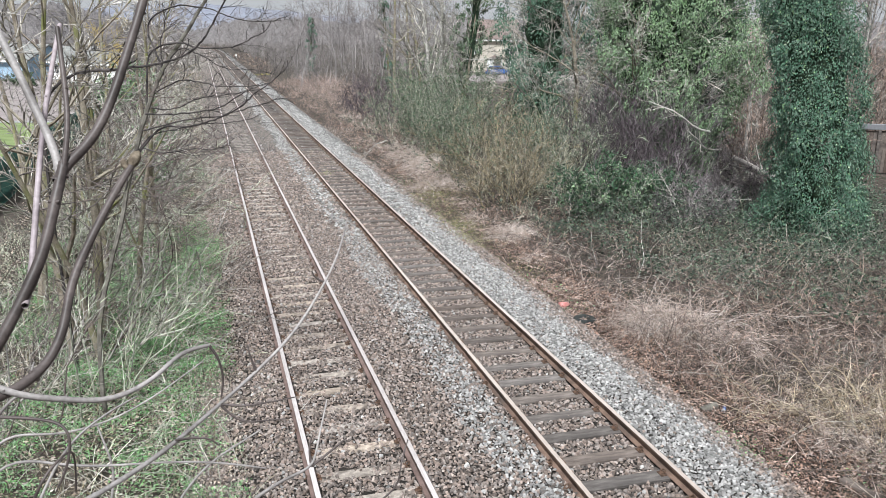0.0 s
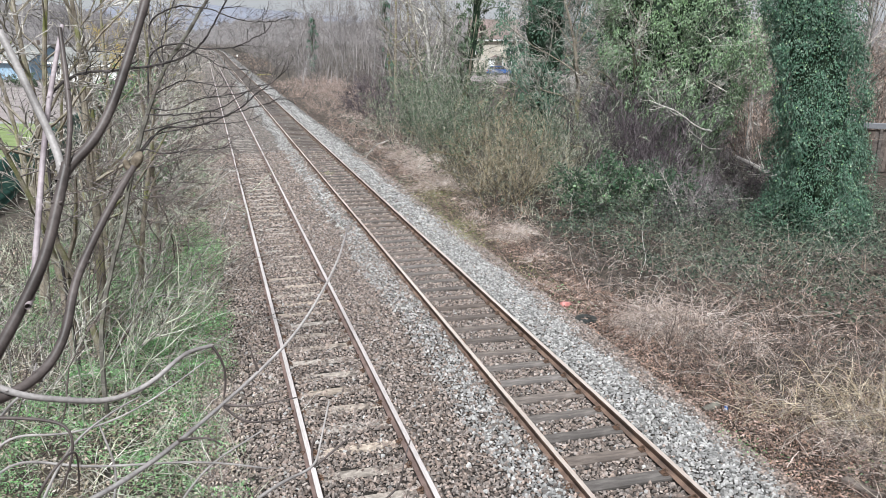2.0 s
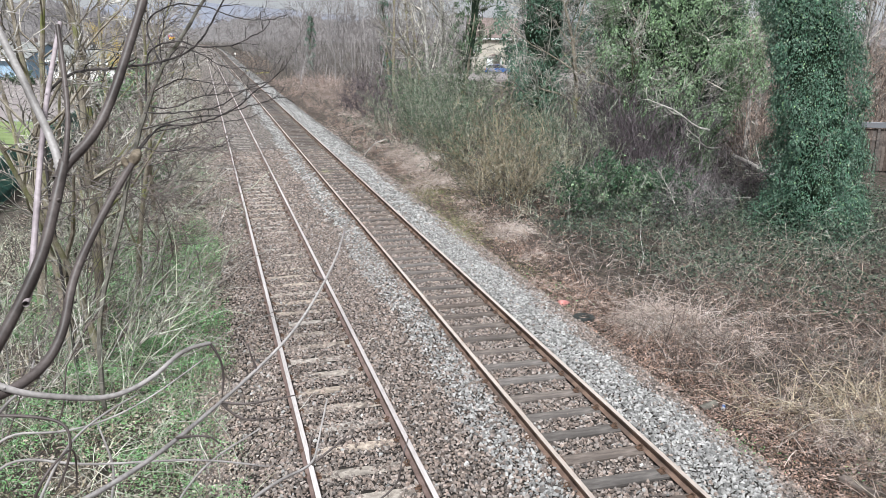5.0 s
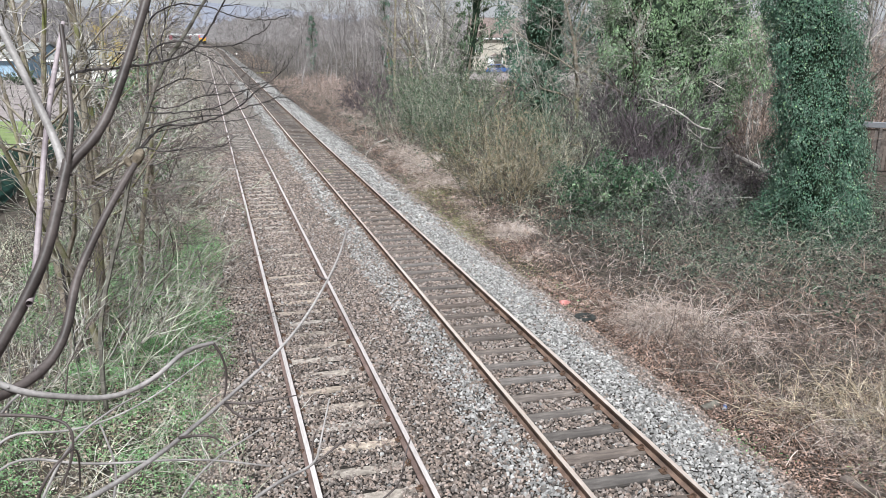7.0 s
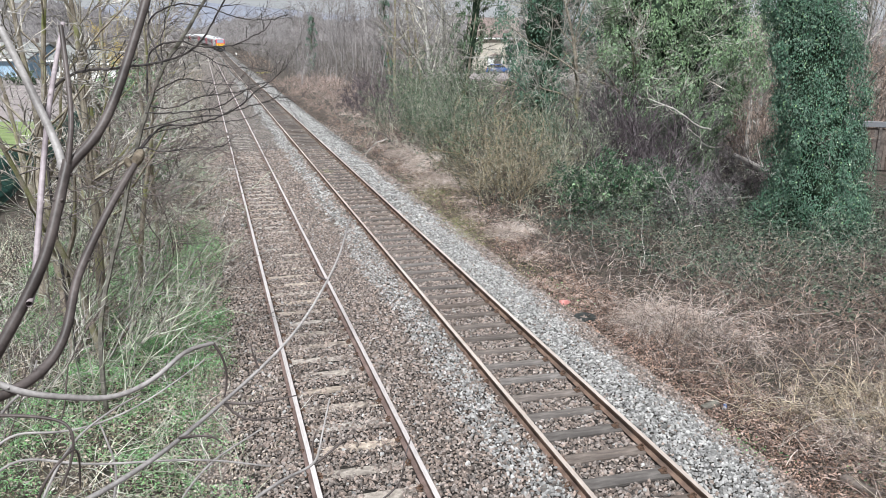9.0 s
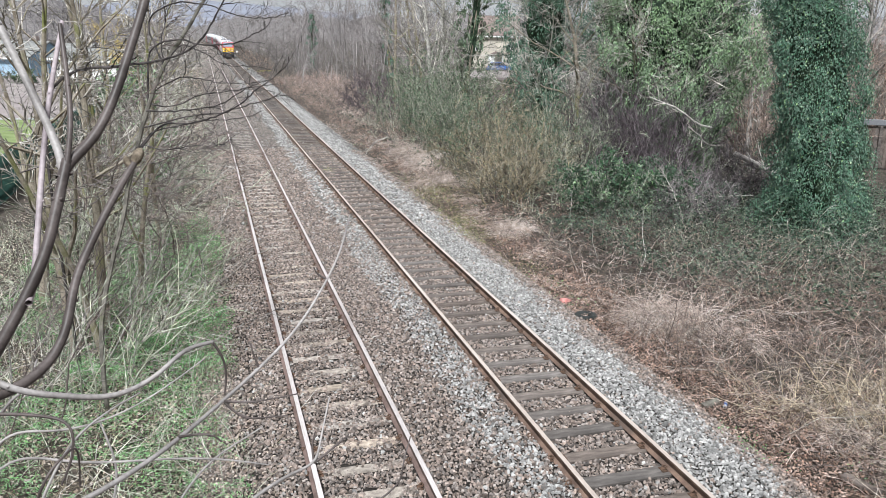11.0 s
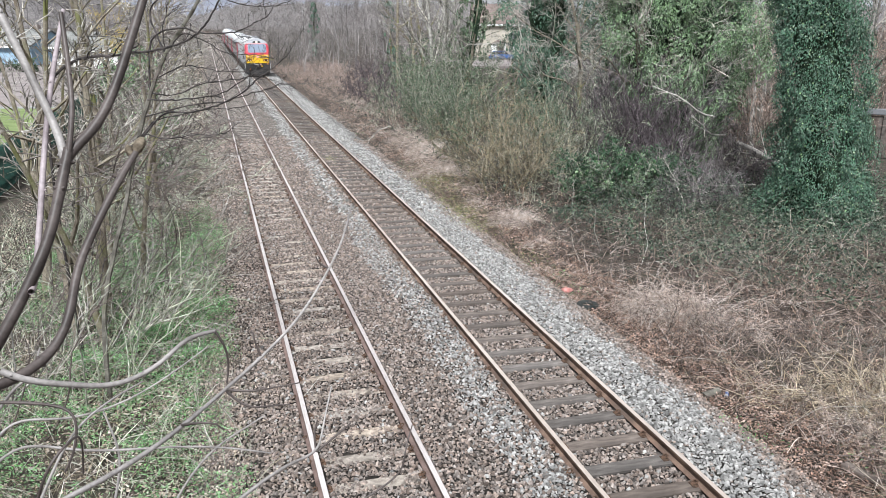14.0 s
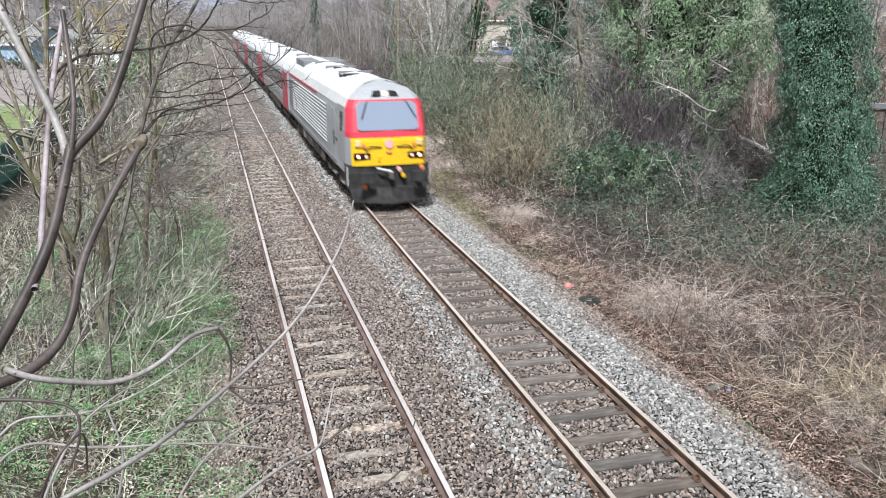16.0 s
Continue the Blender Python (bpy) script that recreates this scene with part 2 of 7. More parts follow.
# ---------------------------------------------------------------- mesh tools
def mesh_from(name, verts, quads=None, tris=None, mats=(), index=None, smooth=False):
    """A mesh out of arrays of corners, four-sided and three-sided faces."""
    q = np.zeros((0, 4), int) if quads is None or not len(quads) else np.asarray(quads, int)
    t = np.zeros((0, 3), int) if tris is None or not len(tris) else np.asarray(tris, int)
    me = bpy.data.meshes.new(name)
    v = np.asarray(verts, np.float32)
    me.vertices.add(len(v))
    me.vertices.foreach_set("co", v.ravel())
    loops = np.concatenate([q.ravel(), t.ravel()]).astype(np.int32)
    me.loops.add(len(loops))
    me.loops.foreach_set("vertex_index", loops)
    start = np.concatenate([np.arange(len(q)) * 4, len(q) * 4 + np.arange(len(t)) * 3]).astype(np.int32)
    me.polygons.add(len(start))
    me.polygons.foreach_set("loop_start", start)
    if index is not None:
        me.polygons.foreach_set("material_index", np.asarray(index, np.int32))
    me.polygons.foreach_set("use_smooth", np.full(len(start), smooth))
    for m in mats:
        me.materials.append(m)
    me.update(calc_edges=True)
    return me


class Bag:
    """Collects pieces of one mesh."""

    def __init__(self):
        self.v, self.q, self.t, self.n = [], [], [], 0

    def add(self, v, q=None, t=None):
        v = np.asarray(v, float).reshape(-1, 3)
        if q is not None and len(q):
            self.q.append(np.asarray(q, int).reshape(-1, 4) + self.n)
        if t is not None and len(t):
            self.t.append(np.asarray(t, int).reshape(-1, 3) + self.n)
        self.v.append(v)
        self.n += len(v)
        return self

    def tubes(self, P, R, k=3):
        """Tapered tubes along polylines P (N, n, 3) with radii R (N, n)."""
        P, R = np.asarray(P, float), np.asarray(R, float)
        N, n, _ = P.shape
        tan = np.gradient(P, axis=1)
        tan /= np.linalg.norm(tan, axis=2, keepdims=True) + 1e-9
        ref = np.eye(3)[np.abs(tan).max(axis=1).argmin(axis=1)][:, None, :]
        a = np.cross(tan, ref)
        a /= np.linalg.norm(a, axis=2, keepdims=True) + 1e-9
        b = np.cross(tan, a)
        ang = np.arange(k) * 2 * np.pi / k
        ring = a[:, :, None] * np.cos(ang)[None, None, :, None] + b[:, :, None] * np.sin(ang)[None, None, :, None]
        v = P[:, :, None] + ring * R[:, :, None, None]
        if k == 3:
            body = v[:, :-1].reshape(N, -1, 3)
            v = np.concatenate([body, P[:, -1:]], 1)
            m = (n - 1) * k + 1
            at = np.arange(N)[:, None] * m
            s = np.arange(k)[None]
            last = at + (n - 2) * k
            t = np.stack([last + s, last + (s + 1) % k, np.broadcast_to(at + m - 1, (N, k))], -1).reshape(-1, 3)
            i, j, s = np.meshgrid(np.arange(N), np.arange(n - 2), np.arange(k), indexing="ij")
            base, up = i * m + j * k, i * m + (j + 1) * k
            q = np.stack([base + s, base + (s + 1) % k, up + (s + 1) % k, up + s], -1).reshape(-1, 4)
            return self.add(v, q, t)
        i, j, s = np.meshgrid(np.arange(N), np.arange(n - 1), np.arange(k), indexing="ij")
        base, up = (i * n + j) * k, (i * n + j + 1) * k
        q = np.stack([base + s, base + (s + 1) % k, up + (s + 1) % k, up + s], -1).reshape(-1, 4)
        return self.add(v, q)

    def leaves(self, C, D, U, size, wide=0.6, fold=0.25):
        """Folded leaves from stalk points C along D, with face normals near U."""
        C, D, U = (np.asarray(x, float) for x in (C, D, U))
        D = D / (np.linalg.norm(D, axis=1, keepdims=True) + 1e-9)
        S = np.cross(D, U)
        S /= np.linalg.norm(S, axis=1, keepdims=True) + 1e-9
        N = np.cross(S, D)
        s = np.asarray(size, float).reshape(-1, 1)
        mid = C + D * s * 0.45
        v = np.stack([C, mid + S * s * wide * 0.5 + N * s * fold * 0.4, C + D * s, mid - S * s * wide * 0.5 + N * s * fold * 0.4], 1)
        b = np.arange(len(C))[:, None] * 4
        t = np.concatenate([b + np.array([[0, 1, 2]]), b + np.array([[0, 2, 3]])])
        return self.add(v, None, t)

    def mesh(self, name, mat, smooth=False):
        return mesh_from(name, np.concatenate(self.v), np.concatenate(self.q) if self.q else None, np.concatenate(self.t) if self.t else None, [mat], None, smooth)


def part(name, what, material, parent, label=""):
    """Links a bmesh, a Bag or a mesh as one object under a thing or part."""
    if isinstance(what, Bag):
        me = what.mesh(name, material)
    elif isinstance(what, bmesh.types.BMesh):
        me = bpy.data.meshes.new(name)
        what.to_mesh(me)
        what.free()
        me.materials.append(material)
    else:
        me = what
    ob = new(name, me)
    ob.parent = parent
    return tagged(ob, label)


def thing(name, label, category, at=(0, 0, 0), turn=0.0, group="", kind=""):
    ob = new(name)
    ob.matrix_basis = pose(*at, 0, 0, turn)
    return tagged(ob, label, category, group, kind)


def box(x0, x1, y0, y1, z0, z1, bevel=0.0, bm=None, seg=1):
    bm = bm or bmesh.new()
    got = bmesh.ops.create_cube(bm, size=1, matrix=Matrix.LocRotScale(((x0 + x1) / 2, (y0 + y1) / 2, (z0 + z1) / 2), None, (x1 - x0, y1 - y0, z1 - z0)))
    if bevel:
        edges = list({e for v in got["verts"] for e in v.link_edges})
        bmesh.ops.bevel(bm, geom=edges, offset=bevel, segments=seg, affect="EDGES", profile=0.6)
    return bm


def rod(a, b, r, bm=None, k=8, r2=None):
    bm = bm or bmesh.new()
    a, b = Vector(a), Vector(b)
    m = Matrix.Translation((a + b) / 2) @ (b - a).to_track_quat("Z", "Y").to_matrix().to_4x4()
    bmesh.ops.create_cone(bm, cap_ends=True, segments=k, radius1=r, radius2=r if r2 is None else r2, depth=(b - a).length, matrix=m)
    return bm


def prism(outline, y0, y1, bevel=0.0, bm=None):
    """An outline in x and z, drawn out from y0 to y1."""
    bm = bm or bmesh.new()
    a = [bm.verts.new((x, y0, z)) for x, z in outline]
    b = [bm.verts.new((x, y1, z)) for x, z in outline]
    n = len(a)
    faces = [bm.faces.new(a), bm.faces.new(b[::-1])] + [bm.faces.new((a[i], b[i], b[(i + 1) % n], a[(i + 1) % n])) for i in range(n)]
    bmesh.ops.recalc_face_normals(bm, faces=faces)
    if bevel:
        bmesh.ops.bevel(bm, geom=[e for f in faces[:2] for e in f.edges], offset=bevel, segments=2, affect="EDGES")
    return bm


def unit(v):
    return v / (np.linalg.norm(v, axis=-1, keepdims=True) + 1e-9)


def grow(rng, P, R, per, length, angle, lift=0.05, n=4, t0=0.25, t1=1.0, ratio=0.55, wig=0.18, tip=0.35, rmin=0.002, taper=0.4):
    """Side shoots out of the polylines P: returns their polylines and radii."""
    N, m, _ = P.shape
    i0 = np.repeat(np.arange(N), per)
    t = rng.uniform(t0, t1, len(i0)) * (m - 1)
    i = np.minimum(t.astype(int), m - 2)
    fr = (t - i)[:, None]
    base = P[i0, i] * (1 - fr) + P[i0, i + 1] * fr
    tan = unit(P[i0, i + 1] - P[i0, i])
    rad = R[i0, i] * (1 - fr[:, 0]) + R[i0, i + 1] * fr[:, 0]
    rnd = rng.normal(size=base.shape)
    perp = unit(rnd - (rnd * tan).sum(1, keepdims=True) * tan)
    ang = np.radians(angle) * rng.uniform(0.55, 1.35, (len(base), 1))
    d = unit(tan * np.cos(ang) + perp * np.sin(ang))
    L = length * rng.uniform(0.45, 1.25, (len(base), 1)) * (1 - taper * (t / (m - 1)))[:, None]
    pts = [base]
    for _ in range(n - 1):
        d = unit(d + wig * rng.normal(size=d.shape) + np.array([0, 0, lift]))
        pts.append(pts[-1] + d * L / (n - 1))
    r0 = np.maximum(rad * ratio * rng.uniform(0.7, 1.1, len(rad)), rmin)
    return np.stack(pts, 1), np.maximum(r0[:, None] * np.linspace(1, tip, n)[None], rmin * 0.7)


def stems(rng, base, way, length, r0, n=6, lift=0.0, wig=0.12, tip=0.3, rmin=0.003):
    """Stems from the points base, setting out along way."""
    base, d = np.asarray(base, float), unit(np.asarray(way, float))
    L = np.asarray(length, float).reshape(-1, 1)
    pts = [base]
    for _ in range(n - 1):
        d = unit(d + wig * rng.normal(size=d.shape) + np.array([0, 0, lift]))
        pts.append(pts[-1] + d * L / (n - 1))
    return np.stack(pts, 1), np.maximum(np.asarray(r0, float).reshape(-1, 1) * np.linspace(1, tip, n)[None], rmin)


# ---------------------------------------------------------------- the line of the railway
GAUGE = 1.505
CURVE_FROM, CURVE_RADIUS = 245.0, 600.0
TRACK_WEST, PITCH, FIRST = -3.507, 0.714, 1.207


def grade(s):
    """The line climbs gently beyond 180 m."""
    s = np.asarray(s, float)
    return np.where(s < 180, 0.0, np.where(s < 292, ((s - 180) / 112) ** 2, 1.0 + np.clip(s - 292, 0, 30) * 0.0179))


def line(s, off=0.0):
    """The place on the line at s metres, off metres to its right, and its heading."""
    a = max(0.0, s - CURVE_FROM) / CURVE_RADIUS
    x, y = -CURVE_RADIUS * (1 - math.cos(a)), min(s, CURVE_FROM) + CURVE_RADIUS * math.sin(a)
    return Vector((x + off * math.cos(a), y + off * math.sin(a), float(grade(s)))), a


STATIONS = [-30, 0, 6, 12, 20, 25, 30, 45, 60, 80, 110, 140, 170, 190, 210, 225, 240, 250, 260, 270, 280, 292, 305, 320, 340, 360, 390, 420, 460, 500, 560, 640, 720]


def loft(section, off=0.0, stations=STATIONS, closed=True):
    """Draws a cross-section of (x, z) along the line."""
    v = []
    for s in stations:
        p, a = line(s, off)
        for x, z in section:
            v.append((p.x + x * math.cos(a), p.y + x * math.sin(a), p.z + z))
    k, q = len(section), []
    for i in range(len(stations) - 1):
        for j in range(k if closed else k - 1):
            q.append((i * k + j, (i + 1) * k + j, (i + 1) * k + (j + 1) % k, i * k + (j + 1) % k))
    return np.array(v), np.array(q)


def ground_z(x, y):
    """Height of the land: a low shoulder beside the ballast, then uneven scrub."""
    x, y = np.asarray(x, float), np.asarray(y, float)
    bumps = 0.10 * np.sin(x * 0.9 + 1.3 * np.sin(y * 0.31)) * np.sin(y * 0.53 + x * 0.2) + 0.05 * np.sin(x * 2.3 + y * 1.7)
    side = np.clip((np.abs(x + 1.2) - 4.3) / 2.0, 0, 1)
    return -0.62 + side * (0.08 + bumps) + grade(np.clip(y, 0, 292)) + np.clip(y - 292, 0, 30) * 0.0179


rng = np.random.default_rng(7)

# ---------------------------------------------------------------- ground, ballast and rails
gx = np.concatenate([np.linspace(-2500, -160, 9), np.linspace(-120, -30, 16), np.arange(-28, 30, 0.8), np.linspace(32, 120, 16), np.linspace(160, 2500, 9)])
gy = np.concatenate([np.linspace(-600, -30, 6), np.arange(-20, 60, 0.8), np.arange(60, 300, 6), np.linspace(320, 3500, 14)])
XX, YY = np.meshgrid(gx, gy, indexing="ij")
gv = np.stack([XX, YY, ground_z(XX, YY)], -1).reshape(-1, 3)
ii, jj = np.meshgrid(np.arange(len(gx) - 1), np.arange(len(gy) - 1), indexing="ij")
g0 = ii * len(gy) + jj
ground = new("ground", mesh_from("ground", gv, np.stack([g0, g0 + len(gy), g0 + len(gy) + 1, g0 + 1], -1).reshape(-1, 4), None, [SOIL], None, True))
tagged(ground, "uneven brown soil with dead leaves and thin grass", "ground", kind="structure")

SECTION = [(-6.2, -0.68), (-5.35, -0.36), (-4.95, -0.165), (-4.33, -0.165), (-4.22, -0.2), (-2.8, -0.2), (-2.69, -0.165), (-1.45, -0.16), (-1.1, -0.16), (-0.84, -0.148), (-0.68, -0.2), (0.68, -0.2), (0.84, -0.148), (1.5, -0.165), (1.9, -0.27), (2.75, -0.56), (3.1, -0.75)]
bed_v, bed_q = loft(SECTION, closed=False)
# tone 2, below the near loose stones, has their gap shade painted in
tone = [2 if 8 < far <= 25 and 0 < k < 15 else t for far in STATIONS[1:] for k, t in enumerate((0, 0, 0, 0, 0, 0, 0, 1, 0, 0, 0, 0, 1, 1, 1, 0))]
bed = new("ballast_bed", mesh_from("ballast_bed", bed_v, bed_q[:, ::-1], None, [BED, BED_PALE, FINES_SHADE], tone, False))
tagged(bed, "brown crushed-stone ballast with paler fresh strips", "ballast", kind="structure")

RAIL = [(-0.072, -0.158), (0.072, -0.158), (0.066, -0.145), (0.012, -0.12), (0.010, -0.05), (0.036, -0.036), (0.036, -0.005), (0.030, 0.0), (-0.030, 0.0), (-0.036, -0.005), (-0.036, -0.036), (-0.010, -0.05), (-0.012, -0.12), (-0.066, -0.145)]


def make_track(label, off, side, head, sleeper_mat, first, top):
    """Two rails on their sleepers, with a chair at each seat."""
    track = tagged(new("railway_track"), label, "railway track", "pair of running lines", "structure")
    v, q = None, None
    for x in (-GAUGE / 2, GAUGE / 2):
        v, q = loft(RAIL, off + x)
        q = q[:, ::-1]
        idx = np.tile([1 if j in (6, 7, 8) else 0 for j in range(len(RAIL))], len(STATIONS) - 1)
        part("rail", mesh_from("rail", v, q, None, [side, head], idx), None, track, "steel rail with rusty sides and a worn head coloured pale for sky sheen")
    bm = box(-1.25, 1.25, -0.125, 0.125, -0.14, 0.0, 0.012)
    me = bpy.data.meshes.new("sleeper")
    bm.to_mesh(me)
    bm.free()
    me.materials.append(sleeper_mat)
    chair = Bag()
    for e in (-1, 1):
        plate = box(min(e * 0.06, e * 0.15), max(e * 0.06, e * 0.15), -0.07, 0.07, -0.006, 0.018, 0.006)
        bmesh.ops.triangulate(plate, faces=plate.faces[:])
        plate.verts.index_update()
        chair.add([v.co[:] for v in plate.verts], None, [[v.index for v in f.verts] for f in plate.faces])
        plate.free()
        turn = np.linspace(0, 2 * np.pi, 8)
        ring = np.stack([e * (0.095 + 0.034 * np.cos(turn)), 0.045 * np.sin(turn), 0.04 + 0.02 * np.cos(turn) * -1], 1)
        chair.tubes(ring[None], np.full((1, 8), 0.0125), 4)
    cm = chair.mesh("chair", CLIP, False)
    rest = Bag()
    r = random.Random(3)
    for k in range(-42, 900):
        s = first + k * PITCH
        if s > 620:
            break
        if 0 <= k < (150 if sleeper_mat == TIMBER else 58):
            ob = new("sleeper", me)
            ob.parent = track
            ob.matrix_basis = pose(off + r.uniform(-0.03, 0.03), s + r.uniform(-0.015, 0.015), top + r.uniform(-0.006, 0.004), 0, r.uniform(-0.2, 0.2), r.uniform(-0.5, 0.5))
            if k < 70:
                for x in (-GAUGE / 2, GAUGE / 2):
                    c = new("chair", cm)
                    c.parent = ob
                    c.matrix_basis = pose(x, 0, 0.0)
        else:
            p, a = line(s, off)
            half, wide = (1.25, 0.125) if sleeper_mat == TIMBER else (r.uniform(0.3, 0.62), r.uniform(0.04, 0.09))
            c, d = Vector((math.cos(a), math.sin(a), 0)), Vector((-math.sin(a), math.cos(a), 0))
            w = [p + c * e + d * g + Vector((0, 0, top + h)) for h in (-0.14, 0) for e, g in ((-half, -wide), (half, -wide), (half, wide), (-half, wide))]
            rest.add([tuple(u) for u in w], [(4, 5, 6, 7), (0, 1, 5, 4), (1, 2, 6, 5), (2, 3, 7, 6), (3, 0, 4, 7)])
    if rest.n:
        tagged(part("distant_sleepers", rest, sleeper_mat, track), kind="stuff")
    return track


make_track("running line on half-buried sandy concrete sleepers", TRACK_WEST, RUST_OLD, TREAD, CONCRETE, 1.05, -0.19)
make_track("running line on exposed weathered timber sleepers", 0.0, RUST, TREAD_RUST, TIMBER, FIRST, -0.158)


def scatter_stones(name, label, mat, cell, x0, x1, y0, y1, keep, seed, size=0.026, proud=0.02):
    """Angular stones lying on their flat sides, packed side by side with dark gaps."""
    r = np.random.default_rng(seed)
    X, Y = np.meshgrid(np.arange(x0, x1, cell), np.arange(y0 - 1.4, y1, cell * 0.9), indexing="ij")
    x, y = X.ravel() + r.uniform(-0.42, 0.42, X.size) * cell, Y.ravel() + r.uniform(-0.42, 0.42, X.size) * cell
    ok = (y > y0 - 0.2 * (x + 5)) & keep(x, y, r.random(len(x)))
    x, y = x[ok], y[ok]
    n = len(x)
    zz = np.interp(x, [a for a, _ in SECTION], [b for _, b in SECTION])
    z = np.maximum(zz, ground_z(x, y)) + r.uniform(0.0, proud, n)
    box8 = np.array([(-1, -1, -1), (1, -1, -1), (1, 1, -1), (-1, 1, -1), (-1, -1, 1), (1, -1, 1), (1, 1, 1), (-1, 1, 1)], float)
    v = box8[None] * size * r.uniform(0.55, 1.35, (n, 1, 1)) * r.uniform(0.6, 1.2, (n, 8, 3)) * np.array([1.4, 0.9, 0.62])
    v[:, 4:, :2] *= r.uniform(0.35, 0.85, (n, 1, 2))
    turn, tx, ty = r.uniform(0, 2 * np.pi, n), r.normal(size=n) * 0.3, r.normal(size=n) * 0.3
    c, d = np.cos(turn)[:, None], np.sin(turn)[:, None]
    vx, vy = v[..., 0] * c - v[..., 1] * d, v[..., 0] * d + v[..., 1] * c
    vz = v[..., 2] + vx * tx[:, None] + vy * ty[:, None]
    v = np.stack([vx + x[:, None], vy + y[:, None], vz + z[:, None]], -1)
    f = np.array([(4, 5, 6, 7), (0, 1, 5, 4), (1, 2, 6, 5), (2, 3, 7, 6), (3, 0, 4, 7)])
    q = (np.arange(n)[:, None, None] * 8 + f[None]).reshape(-1, 4)
    return tagged(new(name, mesh_from(name, v.reshape(-1, 3), q, None, [mat])), label, "ballast", kind="stuff")


def bed_z(x, y):
    """Height of the stones or the soil beside them."""
    return np.maximum(np.interp(x, [a for a, _ in SECTION], [b for _, b in SECTION]), ground_z(x, y))


def off_rails(x):
    d = np.min([np.abs(x - c - e) for c in (0, TRACK_WEST) for e in (-GAUGE / 2, GAUGE / 2)], 0)
    return d > 0.085


def on_sleeper(y, first):
    return np.abs((y - first + PITCH / 2) % PITCH - PITCH / 2) < 0.135


def fresh(x, y, u):
    """Where pale fresh stone was tipped: a streak between the tracks and the eastern shoulder."""
    wave = 0.16 * np.sin(y * 0.7) + 0.1 * np.sin(y * 2.9 + 1) + 0.07 * np.sin(y * 6.7)
    edge = 2.3 + 0.2 * np.sin(y * 0.8) + 0.12 * np.sin(y * 2.9)
    streak = np.clip(1.15 - np.abs(x + 1.25 + wave * 0.5) / 0.42, 0, 0.6)
    shoulder = np.where((x > 0.9) & (x < edge), np.clip(1.25 - np.clip(x - 1.75 - wave, 0, 9) / 0.5, 0.3, 0.93), 0.0)
    return u < np.maximum(np.maximum(streak, shoulder), 0.025)


def lying(x, y, u):
    """Stones lie clear of rails and sleepers, but spill over the sleepers' edges."""
    k = np.round((y - 1.05) / PITCH)
    timber = on_sleeper(y, FIRST) & (np.abs(x) < 0.74) & (u < 0.985)
    sandy = on_sleeper(y + 0.05 * np.sin(x * 9 + k), 1.05) & (np.abs(x - TRACK_WEST + 0.25 * np.sin(k * 3.1)) < 0.42 + 0.2 * np.sin(k * 12.9)) & (u < 0.72 + 0.22 * np.sin(k * 7.7 + x * 3))
    return off_rails(x) & ~timber & ~sandy & ~((x < -4.9) & (u < 0.2))


def keep_brown(x, y, u):
    w = (u * 7.77) % 1.0
    return lying(x, y, u) & ~fresh(x, y, w)


def keep_pale(x, y, u):
    w = (u * 7.77) % 1.0
    return lying(x, y, u) & fresh(x, y, w)


scatter_stones("brown_ballast_stones", "loose brown crushed stones between the rails", STONE, 0.05, -5.7, 2.9, 8.9, 25.2, keep_brown, 11, 0.0213, 0.03)
scatter_stones("brown_ballast_stones", "brown crushed stones further along the line", STONE, 0.115, -5.6, 2.8, 25.2, 44, keep_brown, 15, 0.042, 0.012)
scatter_stones("pale_ballast_stones", "pale crushed stones on the shoulder further off", STONE_PALE, 0.115, -5.6, 2.8, 25.2, 60, keep_pale, 15, 0.042, 0.015)
scatter_stones("pale_ballast_stones", "loose pale grey fresh crushed stones", STONE_PALE, 0.05, -5.7, 2.9, 8.9, 25.2, keep_pale, 11, 0.0222, 0.03)
scatter_stones("pale_ballast_stones", "pale crushed stones far along the shoulder", STONE_PALE, 0.16, -2.0, 2.6, 60, 112, keep_pale, 16, 0.06, 0.02)


# ---------------------------------------------------------------- the train
LEVELS = [1.36, 2.12, 2.24, 2.42, 3.16, 3.40, 3.54, 3.71, 3.86, 3.94]
HALF = [1.34, 1.35, 1.35, 1.35, 1.29, 1.18, 1.06, 0.86, 0.54, 0.20]
RAKE = [0.0, 0.03, 0.05, 0.08, 0.36, 0.47, 0.62, 0.88, 1.25, 1.55]


def cab_plan(k):
    """Outline of the cab at level k, from one side round the nose to the other."""
    h, r, back = HALF[k], RAKE[k], 2.2
    nose = [(-h, back), (-h, 0.72 + r * 0.5), (-h * 0.985, 0.50 + r * 0.6), (-h * 0.90, 0.14 + r), (-h * 0.84, 0.05 + r), (-h * 0.45, 0.01 + r), (0.0, r)]
    return nose + [(-x, y) for x, y in nose[-2::-1]]


def cab_band(k0, k1, c0, c1, push=0.0):
    """The skin of the cab from level k0 to k1, and from column c0 to c1, with a little thickness."""
    v, q, w = [], [], c1 - c0 + 1
    for k in range(k0, k1 + 1):
        pts = cab_plan(k)[c0:c1 + 1]
        v += [(x, y - push, LEVELS[k]) for x, y in pts]
    m = len(v)
    v += [(x * 0.97, y + 0.04 + push, z) for x, y, z in v]
    for k in range(k1 - k0):
        for c in range(w - 1):
            a = k * w + c
            q.append((a, a + 1, a + w + 1, a + w))
            q.append((m + a + w, m + a + w + 1, m + a + 1, m + a))
    return Bag().add(v, q)


